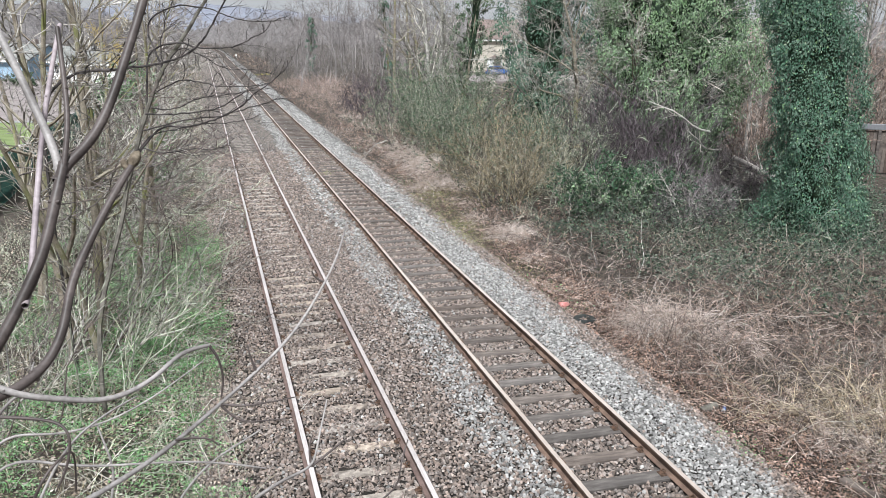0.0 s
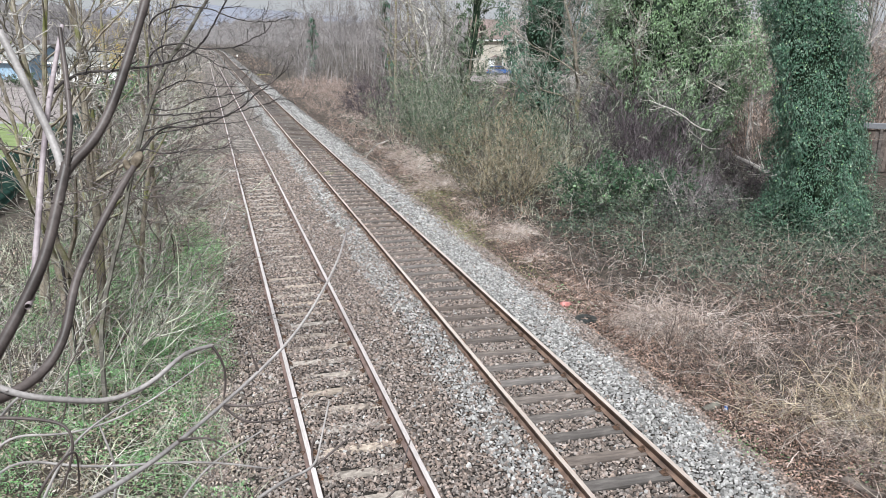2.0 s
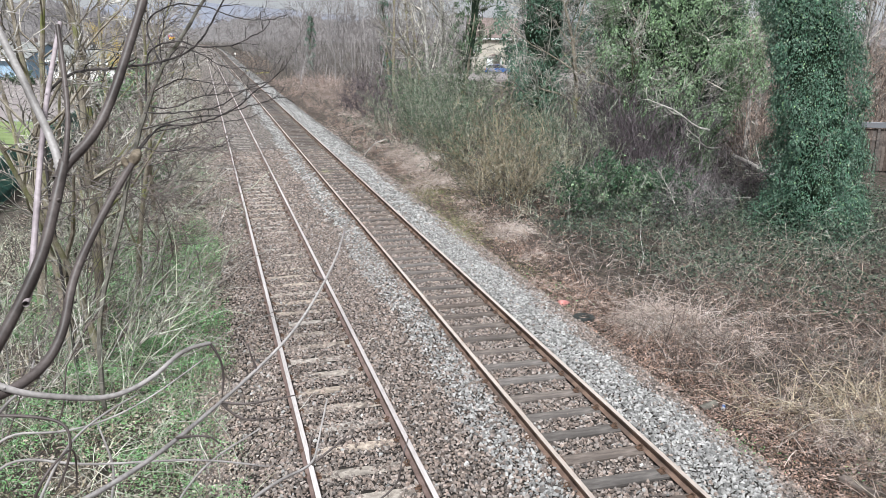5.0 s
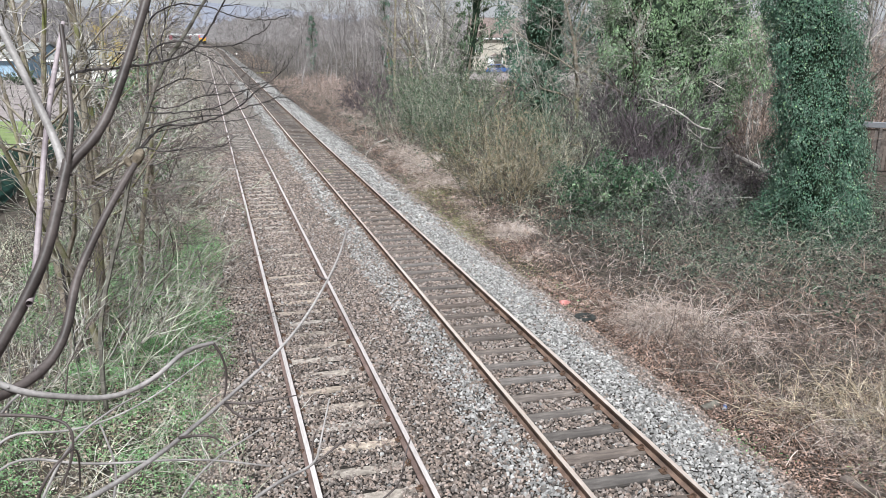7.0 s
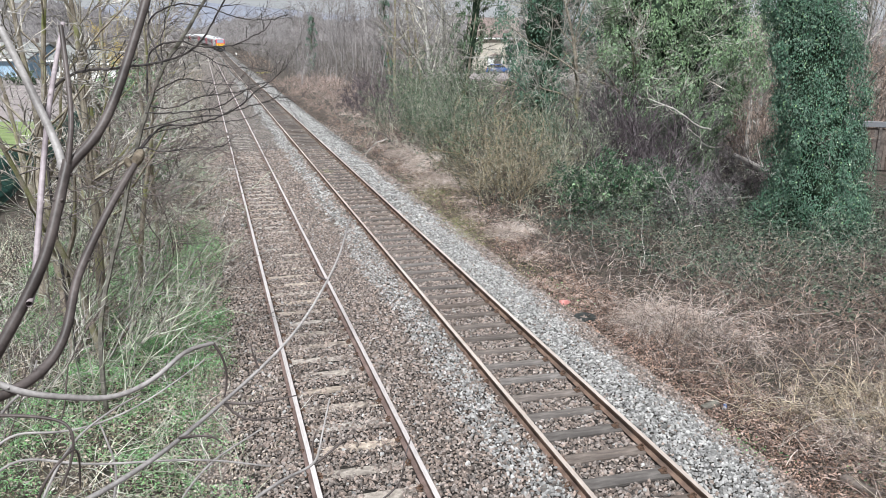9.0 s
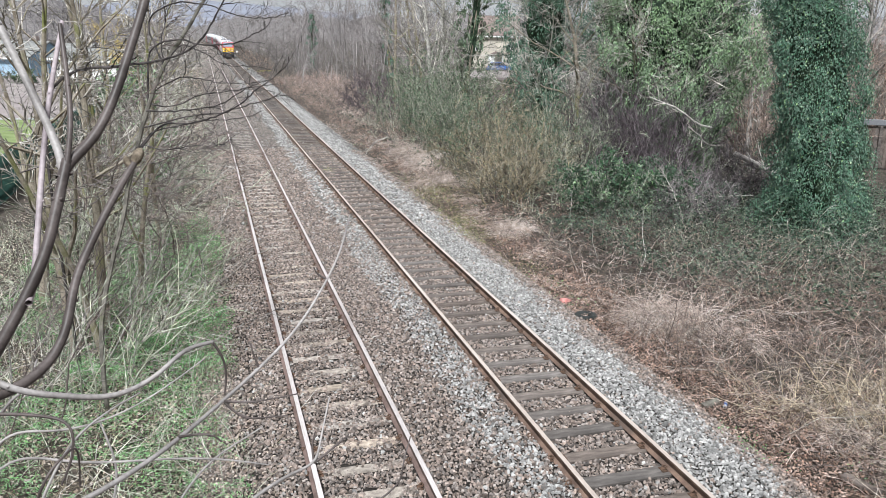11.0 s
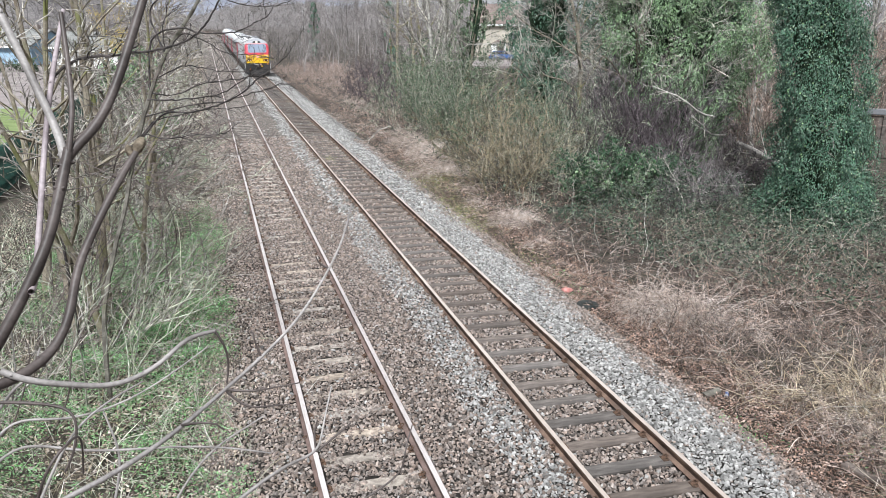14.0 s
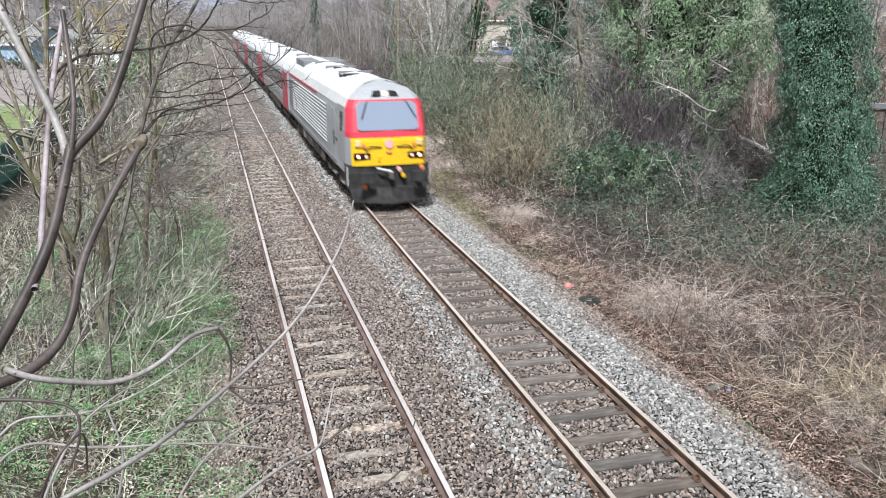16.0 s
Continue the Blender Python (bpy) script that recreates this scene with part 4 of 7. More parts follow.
def ivy_tree(label, at, height, seed, profile, lean, mat, n, size, twigs=60, twig_mat=BARK_GREY, twig_len=2.2, r0=0.28, crown_mat=None, rough=1.0, core=0.55, mound=0.2):
    """A tree whose trunk and boughs are wrapped in ivy. profile: (height share, radius) pairs of the ivy's uneven column."""
    r = np.random.default_rng(seed)
    tree = thing("ivy_tree", label, "tree", (at[0], at[1], settle(*at) - 0.05))
    P, R = stems(r, [(0, 0, 0)], [(lean[0], lean[1], 1)], [height], [r0], 12, 0.0, 0.02, 0.35)
    P1, R1 = grow(r, P, R, twigs, twig_len, 62, 0.04, 6, 0.12, 0.98, 0.28, 0.16, rmin=0.006, taper=0.2)
    part("trunk", Bag().tubes(P, R, 9), BARK_MOSS, tree)
    P2, R2 = grow(r, P1, R1, 6, twig_len * 0.5, 42, 0.03, 3, 0.3, 1, 0.6, 0.2, rmin=0.009)
    P3, R3 = grow(r, P2, R2, 4, twig_len * 0.3, 42, 0.02, 2, 0.2, 1, 0.8, 0.22, rmin=0.0075)
    part("crown", Bag().tubes(P1, R1, 3).tubes(P2, R2, 3).tubes(P3, R3, 3), twig_mat, tree)
    # the ivy hangs in overlapping mounds, its leaves pointing down and out from each
    k = int(np.clip(n / 600, 20, 100))
    m = n // k
    t = r.random(m)
    h = t * (P.shape[1] - 1)
    i = np.minimum(h.astype(int), P.shape[1] - 2)
    axis = P[0, i] + (P[0, i + 1] - P[0, i]) * (h - i)[:, None]
    a = r.uniform(0, 2 * np.pi, m)

    def swell(a, t):
        return 1 + rough * (0.17 * np.sin(3 * a + 9 * t) + 0.14 * np.sin(5 * a - 23 * t + 2) + 0.10 * np.sin(41 * t + 2 * a))

    rad = np.interp(t, [p[0] for p in profile], [p[1] for p in profile]) * swell(a, t) * r.uniform(0.82, 1.06, m)
    out = np.stack([np.cos(a), np.sin(a), np.zeros(m)], 1)
    centre = axis + out * rad[:, None]
    # an added dark core sheet paints the shade seen between the leaves
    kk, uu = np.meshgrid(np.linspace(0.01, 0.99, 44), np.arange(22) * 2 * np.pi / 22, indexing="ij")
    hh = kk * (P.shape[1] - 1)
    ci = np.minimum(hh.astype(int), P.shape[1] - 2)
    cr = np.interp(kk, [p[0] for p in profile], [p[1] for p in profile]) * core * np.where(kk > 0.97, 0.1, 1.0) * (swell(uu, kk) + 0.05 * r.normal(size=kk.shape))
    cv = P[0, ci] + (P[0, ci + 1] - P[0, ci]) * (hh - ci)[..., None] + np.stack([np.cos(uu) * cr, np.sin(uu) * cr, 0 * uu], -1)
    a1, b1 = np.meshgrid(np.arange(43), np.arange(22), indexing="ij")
    part("ivy_shade_core", Bag().add(cv, np.stack([a1 * 22 + b1, a1 * 22 + (b1 + 1) % 22, (a1 + 1) * 22 + (b1 + 1) % 22, (a1 + 1) * 22 + b1], -1)), IVY_SHADE, tree)
    mound = mound * r.uniform(0.6, 1.4, m)
    q = r.normal(size=(m, k, 3))
    q /= np.linalg.norm(q, axis=2, keepdims=True)
    q += out[:, None] * 0.7 + np.array([0, 0, 0.25])
    q /= np.linalg.norm(q, axis=2, keepdims=True)
    c = (centre[:, None] + q * (mound[:, None] * r.uniform(0.75, 1.1, (m, k)))[..., None] * np.array([1, 1, 1.25])).reshape(-1, 3)
    o = q.reshape(-1, 3)
    d = o * 0.35 + np.array([0, 0, -0.9]) + r.normal(size=o.shape) * 0.3
    u = o + np.array([0, 0, 0.35]) + r.normal(size=o.shape) * 0.2
    part("ivy", Bag().leaves(c, d, u, size * r.uniform(0.65, 1.4, len(c)), 0.62, 0.4), mat, tree, "glossy ivy over the whole trunk")
    if crown_mat:
        sel = r.random(len(c)) < 0.05
        part("young_ivy", Bag().leaves(c[sel] + o[sel] * 0.12, d[sel], u[sel], size * r.uniform(0.6, 1.2, sel.sum()), 0.85), crown_mat, tree)
    return tree


def spots(r, n, xs, ys, edge=None):
    x, y = r.uniform(*xs, n), r.uniform(*ys, n)
    if edge is not None:
        ok = edge(x, y)
        x, y = x[ok], y[ok]
    return np.stack([x, y, ground_z(x, y)], 1)


def canes(r, base, tall, r0, droop=0.22, n=5, out=0.8):
    """Arching canes that rise and bow over."""
    k = len(base)
    way = np.concatenate([r.normal(size=(k, 2)) * out, np.ones((k, 1))], 1)
    return stems(r, base, way, tall * r.uniform(0.5, 1.4, k), r0 * r.uniform(0.6, 1.4, k), n, -droop * 0.8, 0.27, 0.4, r0 * 0.5)


def tangle(name, label, r, base, tall, mat, r0=0.0035, droop=0.25, side=2, category="undergrowth"):
    P, R = canes(r, base, tall, r0, droop)
    bag = Bag().tubes(P, R, 3)
    if side:
        P1, R1 = grow(r, P, R, side, float(np.mean(tall)) * 0.4, 55, -0.08, 3, 0.3, 1, 0.7, 0.25, rmin=r0 * 0.6)
        bag.tubes(P1, R1, 3)
    return tagged(new(name, bag.mesh(name, mat)), label, category, kind="stuff")


def leaf_carpet(name, label, r, base, low, high, size, mat, category="undergrowth", up=1.0, wide=0.65):
    k = len(base)
    c = base + np.stack([np.zeros(k), np.zeros(k), r.uniform(0, 1, k) ** 0.7 * (high - low) + low], 1)
    d = r.normal(size=(k, 3)) * np.array([1, 1, 0.45])
    u = r.normal(size=(k, 3)) * 0.45 + np.array([0, 0, up])
    return tagged(new(name, Bag().leaves(c, d, u, size * r.uniform(0.5, 1.4, k), wide).mesh(name, mat)), label, category, kind="stuff")


def tussock(label, at, size, tall, n, seed, mat=STRAW, stretch=1.0, turn=0.0, comb=(0, 0)):
    """A clump of long dry grass that falls outward over itself."""
    r = np.random.default_rng(seed)
    clump = thing("grass_tussock", label, "dry grass", (at[0], at[1], settle(*at) - 0.02), turn, group="pale dry grass clumps")
    n = n // 2
    a, d = r.uniform(0, 2 * np.pi, n), np.sqrt(r.random(n))
    b = np.stack([np.cos(a) * d * size * stretch, np.sin(a) * d * size, tall * 0.42 * (1 - d ** 2) * r.random(n)], 1)
    way = np.stack([np.cos(a) * 0.9 * d + comb[0], np.sin(a) * 0.9 * d + comb[1], 0.75 * np.ones(n)], 1) + r.normal(size=(n, 3)) * 0.45
    P, R = stems(r, b, way, tall * r.uniform(0.5, 1.25, n), r.uniform(0.0038, 0.0075, n), 5, -0.55, 0.34, 0.3, 0.0016)
    P[..., 2] = np.maximum(P[..., 2], 0.01)
    part("tuft", Bag().tubes(P, R, 3), mat, clump)
    return clump


# ---------------------------------------------------------------- east of the line: scrub beside the ballast
re = np.random.default_rng(21)


def wedge(x, y):
    return x < 1.0 * y - 2.5


def east_edge(x, y):
    return wedge(x, y) & (x > 3.15 + 0.3 * np.sin(y * 0.9) + 0.25 * np.sin(y * 2.3))


def mound(x, y):
    """Height of the bramble mounds: hummocks with hollows between them."""
    h = 0.62 + 0.42 * np.sin(x * 1.2 + 0.8 * np.sin(y * 0.9)) * np.sin(y * 1.1 + 0.5 * x) + 0.2 * np.sin(x * 2.7 + y * 1.9) * np.sin(y * 2.3 - x)
    return np.clip(h * 1.25 - 0.1, 0.06, 1.35) * np.clip(0.35 + (x - 3.0) / 4.0, 0.3, 1.15)


def mound_leaves(name, label, r, base, size, mat, wide=0.6):
    """Leaves that lie over the mounds, sparser inside them."""
    k = len(base)
    c = base.copy()
    c[:, 2] += mound(base[:, 0], base[:, 1]) * (1.08 - 0.75 * r.random(k) ** 2.2)
    d, u = r.normal(size=(k, 3)) * np.array([1, 1, 0.5]) + np.array([0, 0, -0.25]), r.normal(size=(k, 3)) * 0.55 + np.array([0, -0.25, 1.0])
    return tagged(new(name, Bag().leaves(c, d, u, size * r.uniform(0.5, 1.4, k), wide).mesh(name, mat)), label, "undergrowth", kind="stuff")


leaf_carpet("fallen_leaves", "reddish-brown fallen leaves beside the ballast", re, spots(re, 26000, (2.3, 4.8), (5, 40)), 0.0, 0.1, 0.05, LITTER, up=1.2, wide=0.5)
leaf_carpet("fallen_leaves", "fallen leaves under the scrub, coloured dark for its shade", re, spots(re, 16000, (4.2, 14), (5, 24), wedge), 0.0, 0.1, 0.055, LITTER_SHADE, up=1.2, wide=0.5)
leaf_carpet("fallen_leaves", "reddish and bleached fallen leaves thick on the ballast edge", re, spots(re, 30000, (2.5, 4.4), (5.5, 20)), 0.0, 0.08, 0.055, LITTER, up=1.2, wide=0.5)
leaf_carpet("low_weeds", "small green weeds at the ballast edge", re, spots(re, 2600, (2.3, 3.6), (6, 48), lambda x, y: np.sin(y * 1.1) + np.sin(y * 0.37 + 1) > 0.55), 0.0, 0.1, 0.05, HERB)
b1 = spots(re, 4800, (3.0, 13.5), (5.2, 16.5), east_edge)
tangle("bramble_scrub", "dry brown bramble canes in a dense tangle", re, b1, 0.3 + 1.25 * mound(b1[:, 0], b1[:, 1]), BRACKEN, 0.0076, 0.34, 3)
b2 = spots(re, 1100, (3.4, 15.0), (6, 22), east_edge)
tangle("dead_stems", "pale dead stalks standing above the brambles", re, b2, 0.35 + 1.2 * mound(b2[:, 0], b2[:, 1]), STRAW, 0.0055, 0.4, 3)
b17 = spots(re, 220, (3.8, 15.0), (6.5, 23), east_edge)
tangle("bramble_scrub", "long pale bramble canes arching across the scrub", re, b17, 1.1 + 1.5 * mound(b17[:, 0], b17[:, 1]), BARK_PALE, 0.007, 0.45, 4)
b14 = spots(re, 1900, (3.3, 6.4), (6.8, 11.0), lambda x, y: wedge(x, y) & (np.sin(x * 1.3) + np.sin(y * 1.1 + 1) > -0.6))
tangle("dead_stems", "golden dead grass stalks lying over the brambles", re, b14, 1.0 + 0.6 * re.random(len(b14)), STRAW_GOLD, 0.0058, 0.42, 3)
b3 = spots(re, 2600, (3.6, 16.0), (6, 24), east_edge)
tangle("dark_stems", "dark woody bramble stems among the scrub", re, b3, 0.3 + 1.2 * mound(b3[:, 0], b3[:, 1]), BARK_DARK, 0.006, 0.32, 3)
b4 = spots(re, 3400, (3.2, 16.0), (17, 46), lambda x, y: wedge(x, y) & (x > 3.3 + 0.3 * np.sin(y)) & (x < 5.6 + (y < 28) * 7))
tangle("bramble_scrub", "greyish bramble canes and weed stalks", re, b4, 0.35 + 0.45 * np.clip((b4[:, 0] - 3.4) / 2, 0, 1), BRACKEN, 0.009, 0.24, 2)
def leafy(x, y):
    return wedge(x, y) & ((x - 6.2) * 0.7 + (y - 17.6) > -1.2 + 1.3 * np.sin(x * 1.3 + 0.4) + 0.9 * np.sin(x * 3.1 + y * 2))


b5 = spots(re, 30000, (5.2, 18.5), (13.5, 25), leafy)
mound_leaves("bramble_leaves", "dark green bramble leaves over the scrub", re, b5, 0.082, BRAMBLE)
b15 = spots(re, 7000, (4.8, 17.5), (11.5, 22), lambda x, y: wedge(x, y) & (np.sin(x * 1.9 + y * 0.6) + np.sin(y * 1.6 - x * 0.7) > 0.35))
mound_leaves("bramble_leaves", "grey-green bramble leaves in patches between the canes", re, b15, 0.07, SAGE)
b16 = spots(re, 9000, (4.0, 15.0), (7.0, 18), lambda x, y: wedge(x, y) & (np.sin(x * 1.1 - y * 0.9) + np.sin(y * 2.1 + x) > 0.2))
mound_leaves("bramble_leaves", "withered reddish leaves hanging in the canes", re, b16, 0.05, LITTER, 0.5)
b6 = spots(re, 6000, (9.5, 18.5), (19, 25), lambda x, y: y > 20.5 + 0.7 * np.sin(x))
leaf_carpet("ivy_carpet", "dark ivy spreading at the foot of the trees", re, b6, 0.3, 1.35, 0.085, BRAMBLE)
b7 = spots(re, 600, (6.5, 17), (15.5, 25))
tangle("bramble_scrub", "grey-brown canes through the bramble leaves", re, b7, 0.5 + 1.2 * mound(b7[:, 0], b7[:, 1]), BARK_LICHEN, 0.0075, 0.36, 3)
b8 = spots(re, 4000, (3.3, 12.5), (44, 118), lambda x, y: (x > 3.6 + 0.4 * np.sin(y * 0.4)) & (x < 5.5 + (y - 50) * 0.12 + 2))
tangle("dead_bracken", "reddish-brown dead bracken and brambles", re, b8, 0.5 + 1.5 * np.clip((b8[:, 0] - 3.8) / 4, 0, 1), RUSSET, 0.0075, 0.2, 3)

b9 = spots(re, 1500, (4.6, 24), (23, 62), lambda x, y: (x > 5.0 + 0.5 * np.sin(y * 0.7)) & (x < y * 0.62))
tangle("undergrowth", "grey-green twiggy undergrowth below the trees", re, b9, 0.8 + 1.5 * re.random(len(b9)), BARK_LICHEN, 0.016, 0.1, 3)
b10 = spots(re, 900, (7, 24), (23, 44), lambda x, y: (x < y * 0.62) & (x > y * 0.25))
tangle("undergrowth", "plum-brown twiggy undergrowth below the trees", re, b10, 1.0 + 1.4 * re.random(len(b10)), BARK_PLUM, 0.012, 0.12, 4)
leaf_carpet("low_weeds", "dull green weeds and ivy below the shrubs", re, spots(re, 9000, (4.2, 22), (24, 60), lambda x, y: (x < y * 0.6) & (np.sin(x * 1.1 + y * 0.5) + np.sin(y * 0.8 - x * 0.6) > -0.2)), 0.0, 0.7, 0.12, BRAMBLE)
leaf_carpet("fallen_leaves", "fallen leaves under the trackside shrubs", re, spots(re, 6000, (3.2, 9), (22, 60)), 0.0, 0.1, 0.1, LITTER, up=2.0)
b11 = spots(re, 3400, (2.35, 4.6), (18, 115))
b11[:, 0] += np.clip((b11[:, 1] - 40) * 0.006, 0, 0.4)
tangle("verge_grass", "short withered grass along the ballast shoulder", re, b11, 0.18 + 0.35 * re.random(len(b11)), BRACKEN, 0.006, 0.3, 0)
leaf_carpet("fallen_leaves", "withered leaves along the ballast shoulder", re, spots(re, 2500, (2.6, 5.0), (38, 115)), 0.0, 0.1, 0.11, LITTER, up=2.0)
b13 = spots(re, 3000, (2.5, 4.8), (16, 60), lambda x, y: np.sin(y * 0.8) + np.sin(y * 0.33 + x) > -0.3)
tangle("verge_grass", "pale withered grass along the ballast shoulder", re, b13, 0.15 + 0.3 * re.random(len(b13)), STRAW, 0.0055, 0.35, 0)
q = re.normal(size=(1500, 2)) * (0.45, 1.3)
q3 = np.stack([3.75 + q[:, 0], 22.3 + q[:, 1], settle(3.75, 22.3) + 0 * q[:, 0]], 1)
q3[:, 2] = np.maximum(ground_z(q3[:, 0], q3[:, 1]), np.interp(q3[:, 0], [a for a, _ in SECTION], [b for _, b in SECTION]))
leaf_carpet("fallen_leaves", "drift of rusty fallen leaves below the scrub", re, q3, 0.0, 0.1, 0.07, LITTER, up=2.0)
b12 = spots(re, 1200, (2.6, 9), (108, 262), lambda x, y: x < 3.2 + (y - 100) * 0.06)
tangle("verge_grass", "rank withered grass by the far line", re, b12, 0.5 + 0.9 * re.random(len(b12)), BRACKEN, 0.022, 0.2, 1)
for at, s, h, n, st, tr in (((4.25, 15.45), 0.36, 1.35, 1700, 1.3, -40), ((4.95, 14.85), 0.38, 1.15, 1300, 1.5, -30), ((5.5, 14.0), 0.42, 0.8, 600, 1.3, 0),
                            ((5.05, 42.6), 0.9, 1.1, 1000, 1.4, 70), ((5.5, 40.6), 0.7, 0.9, 800, 1.3, 40), ((4.3, 24.7), 0.6, 0.95, 1100, 1.4, 60), ((4.3, 34.1), 0.8, 1.2, 1500, 1.4, 60), ((4.6, 38.7), 0.7, 0.95, 900, 1.4, 70), ((4.9, 33.0), 0.6, 0.6, 600, 1.2, 0), ((5.0, 8.4), 0.6, 0.8, 600, 1.3, 0), ((4.4, 9.6), 0.45, 0.5, 600, 1.0, 0),
                            ((3.9, 27.5), 0.45, 0.5, 350, 1.4, 70), ((4.6, 29.8), 0.5, 0.6, 400, 1.3, 40), ((4.1, 37.2), 0.6, 0.55, 400, 1.4, 80), ((4.6, 41.0), 0.6, 0.6, 400, 1.2, 30), ((3.9, 21.6), 0.4, 0.45, 350, 1.3, 60), ((5.2, 47.0), 0.8, 0.6, 500, 1.4, 80), ((5.6, 58.0), 0.9, 0.8, 500, 1.4, 80), ((6.0, 66.0), 0.9, 0.8, 400, 1.4, 80)):
    tussock("pale straw-coloured dry grass flopped over in a mound", at, s, h, n, int(at[1] * 10), STRAW_PINK if 13 < at[1] < 46 else STRAW, stretch=st, turn=tr)

shrub("upright_shrub", "olive-brown upright bare shrub of many thin shoots", (5.3, 28.6), 3.5, 1, BARK_OLIVE, 26, 0.6, 0.9, (7, 5), 0.016, 0.009, 0.0, wig=0.28, group="olive shrubs by the line")
shrub("upright_shrub", "olive-brown upright bare shrub of many thin shoots", (6.3, 29.6), 3.9, 2, BARK_OLIVE, 26, 0.62, 1.0, (7, 5), 0.016, 0.009, 0.0, wig=0.28, group="olive shrubs by the line")
shrub("upright_shrub", "olive-brown upright bare shrub of many thin shoots", (7.3, 31.3), 4.3, 3, BARK_OLIVE, 26, 0.62, 1.0, (7, 5), 0.018, 0.011, 0.03, (PRIVET, 1300, 0.09), wig=0.2, group="olive shrubs by the line")
shrub("upright_shrub", "olive-brown upright bare shrub of many thin shoots", (6.0, 33.2), 3.6, 4, BARK_OLIVE, 26, 0.6, 1.0, (7, 5), 0.018, 0.011, 0.03, (PRIVET, 1300, 0.09), wig=0.2, group="olive shrubs by the line")
shrub("upright_shrub", "grey-brown upright bare shrub behind the scrub", (8.9, 31.0), 4.2, 5, BARK_LICHEN, 28, 0.7, 1.0, (7, 5), 0.018, 0.011, 0.03, (PRIVET, 1300, 0.09), wig=0.22, group="olive shrubs by the line")
shrub("upright_shrub", "grey-brown upright bare shrub behind the scrub", (10.3, 33.5), 4.8, 6, BARK_LICHEN, 28, 0.7, 1.1, (7, 5), 0.018, 0.011, 0.03, (PRIVET, 1300, 0.09), wig=0.22, group="olive shrubs by the line")

shrub("ivy_bush", "low dense ivy bush with glossy leaves", (8.4, 25.6), 2.3, 11, BARK_GREY, 36, 1.2, 0.9, (7, 5), 0.012, 0.006, 0.0, (IVY_MID, 8500, 0.095), group="evergreen bushes")
shrub("ivy_bush", "low dense ivy bush with glossy leaves", (9.6, 26.4), 2.2, 12, BARK_GREY, 36, 1.2, 0.9, (7, 5), 0.012, 0.006, 0.0, (IVY_MID, 8500, 0.095), group="evergreen bushes")
shrub("ivy_bush", "light green ivy bush among bare stems", (8.2, 25.0), 2.0, 13, BARK_PALE, 20, 1.0, 0.7, (7, 5), 0.012, 0.006, 0.0, (IVY_LIGHT, 1800, 0.09), group="evergreen bushes")
for k, (at, h) in enumerate((((12.6, 27.0), 2.3), ((14.3, 27.6), 2.6), ((11.2, 27.4), 2.2), ((15.8, 27.0), 2.2), ((13.4, 25.0), 1.5), ((17.4, 27.5), 2.4), ((15.2, 25.0), 1.4))):
    shrub("thorn_thicket", "purplish-brown tangled thorn thicket", at, h, 30 + k, BARK_MAUVE if k in (0, 1, 4, 6) else BARK_PLUM, 30, 1.1, 0.8, (6, 5), 0.014, 0.0095, -0.02, group="purplish thickets", wig=0.2)
for k, (at, h) in enumerate((((12.6, 30.4), 4.6), ((13.9, 31.6), 5.0), ((11.7, 32.4), 4.6))):
    shrub("tall_thicket", "tall purplish mass of fine bare shoots", at, h, 40 + k, BARK_PLUM, 44, 0.42, 1.0, (7, 5), 0.018, 0.011, 0.04, wig=0.18, group="purplish thickets")

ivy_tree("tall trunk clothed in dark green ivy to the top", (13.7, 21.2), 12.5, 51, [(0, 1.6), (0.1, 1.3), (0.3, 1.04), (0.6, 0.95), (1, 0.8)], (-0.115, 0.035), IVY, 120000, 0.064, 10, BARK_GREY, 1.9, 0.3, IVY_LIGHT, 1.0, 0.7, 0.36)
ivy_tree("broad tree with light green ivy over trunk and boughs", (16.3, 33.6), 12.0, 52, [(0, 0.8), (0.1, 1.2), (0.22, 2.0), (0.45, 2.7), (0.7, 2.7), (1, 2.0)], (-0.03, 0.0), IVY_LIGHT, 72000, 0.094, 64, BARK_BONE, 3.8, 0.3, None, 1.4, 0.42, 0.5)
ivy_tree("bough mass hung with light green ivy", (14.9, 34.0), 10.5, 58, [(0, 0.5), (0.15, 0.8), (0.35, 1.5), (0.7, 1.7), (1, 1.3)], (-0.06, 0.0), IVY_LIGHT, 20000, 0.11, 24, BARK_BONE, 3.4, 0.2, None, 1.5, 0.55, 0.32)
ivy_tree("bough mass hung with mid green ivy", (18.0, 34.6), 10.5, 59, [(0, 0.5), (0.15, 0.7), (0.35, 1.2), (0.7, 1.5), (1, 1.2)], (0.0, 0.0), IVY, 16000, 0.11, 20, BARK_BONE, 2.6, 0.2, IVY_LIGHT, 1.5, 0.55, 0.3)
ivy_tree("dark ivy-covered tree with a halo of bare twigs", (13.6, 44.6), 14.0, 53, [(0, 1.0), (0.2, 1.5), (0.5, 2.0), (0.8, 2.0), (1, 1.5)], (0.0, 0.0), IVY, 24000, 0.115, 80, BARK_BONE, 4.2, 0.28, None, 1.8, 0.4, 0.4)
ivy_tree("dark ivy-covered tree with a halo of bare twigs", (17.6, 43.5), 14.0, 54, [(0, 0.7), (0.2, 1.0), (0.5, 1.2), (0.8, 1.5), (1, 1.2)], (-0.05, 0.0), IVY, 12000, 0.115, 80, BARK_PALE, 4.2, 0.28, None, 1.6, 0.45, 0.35)
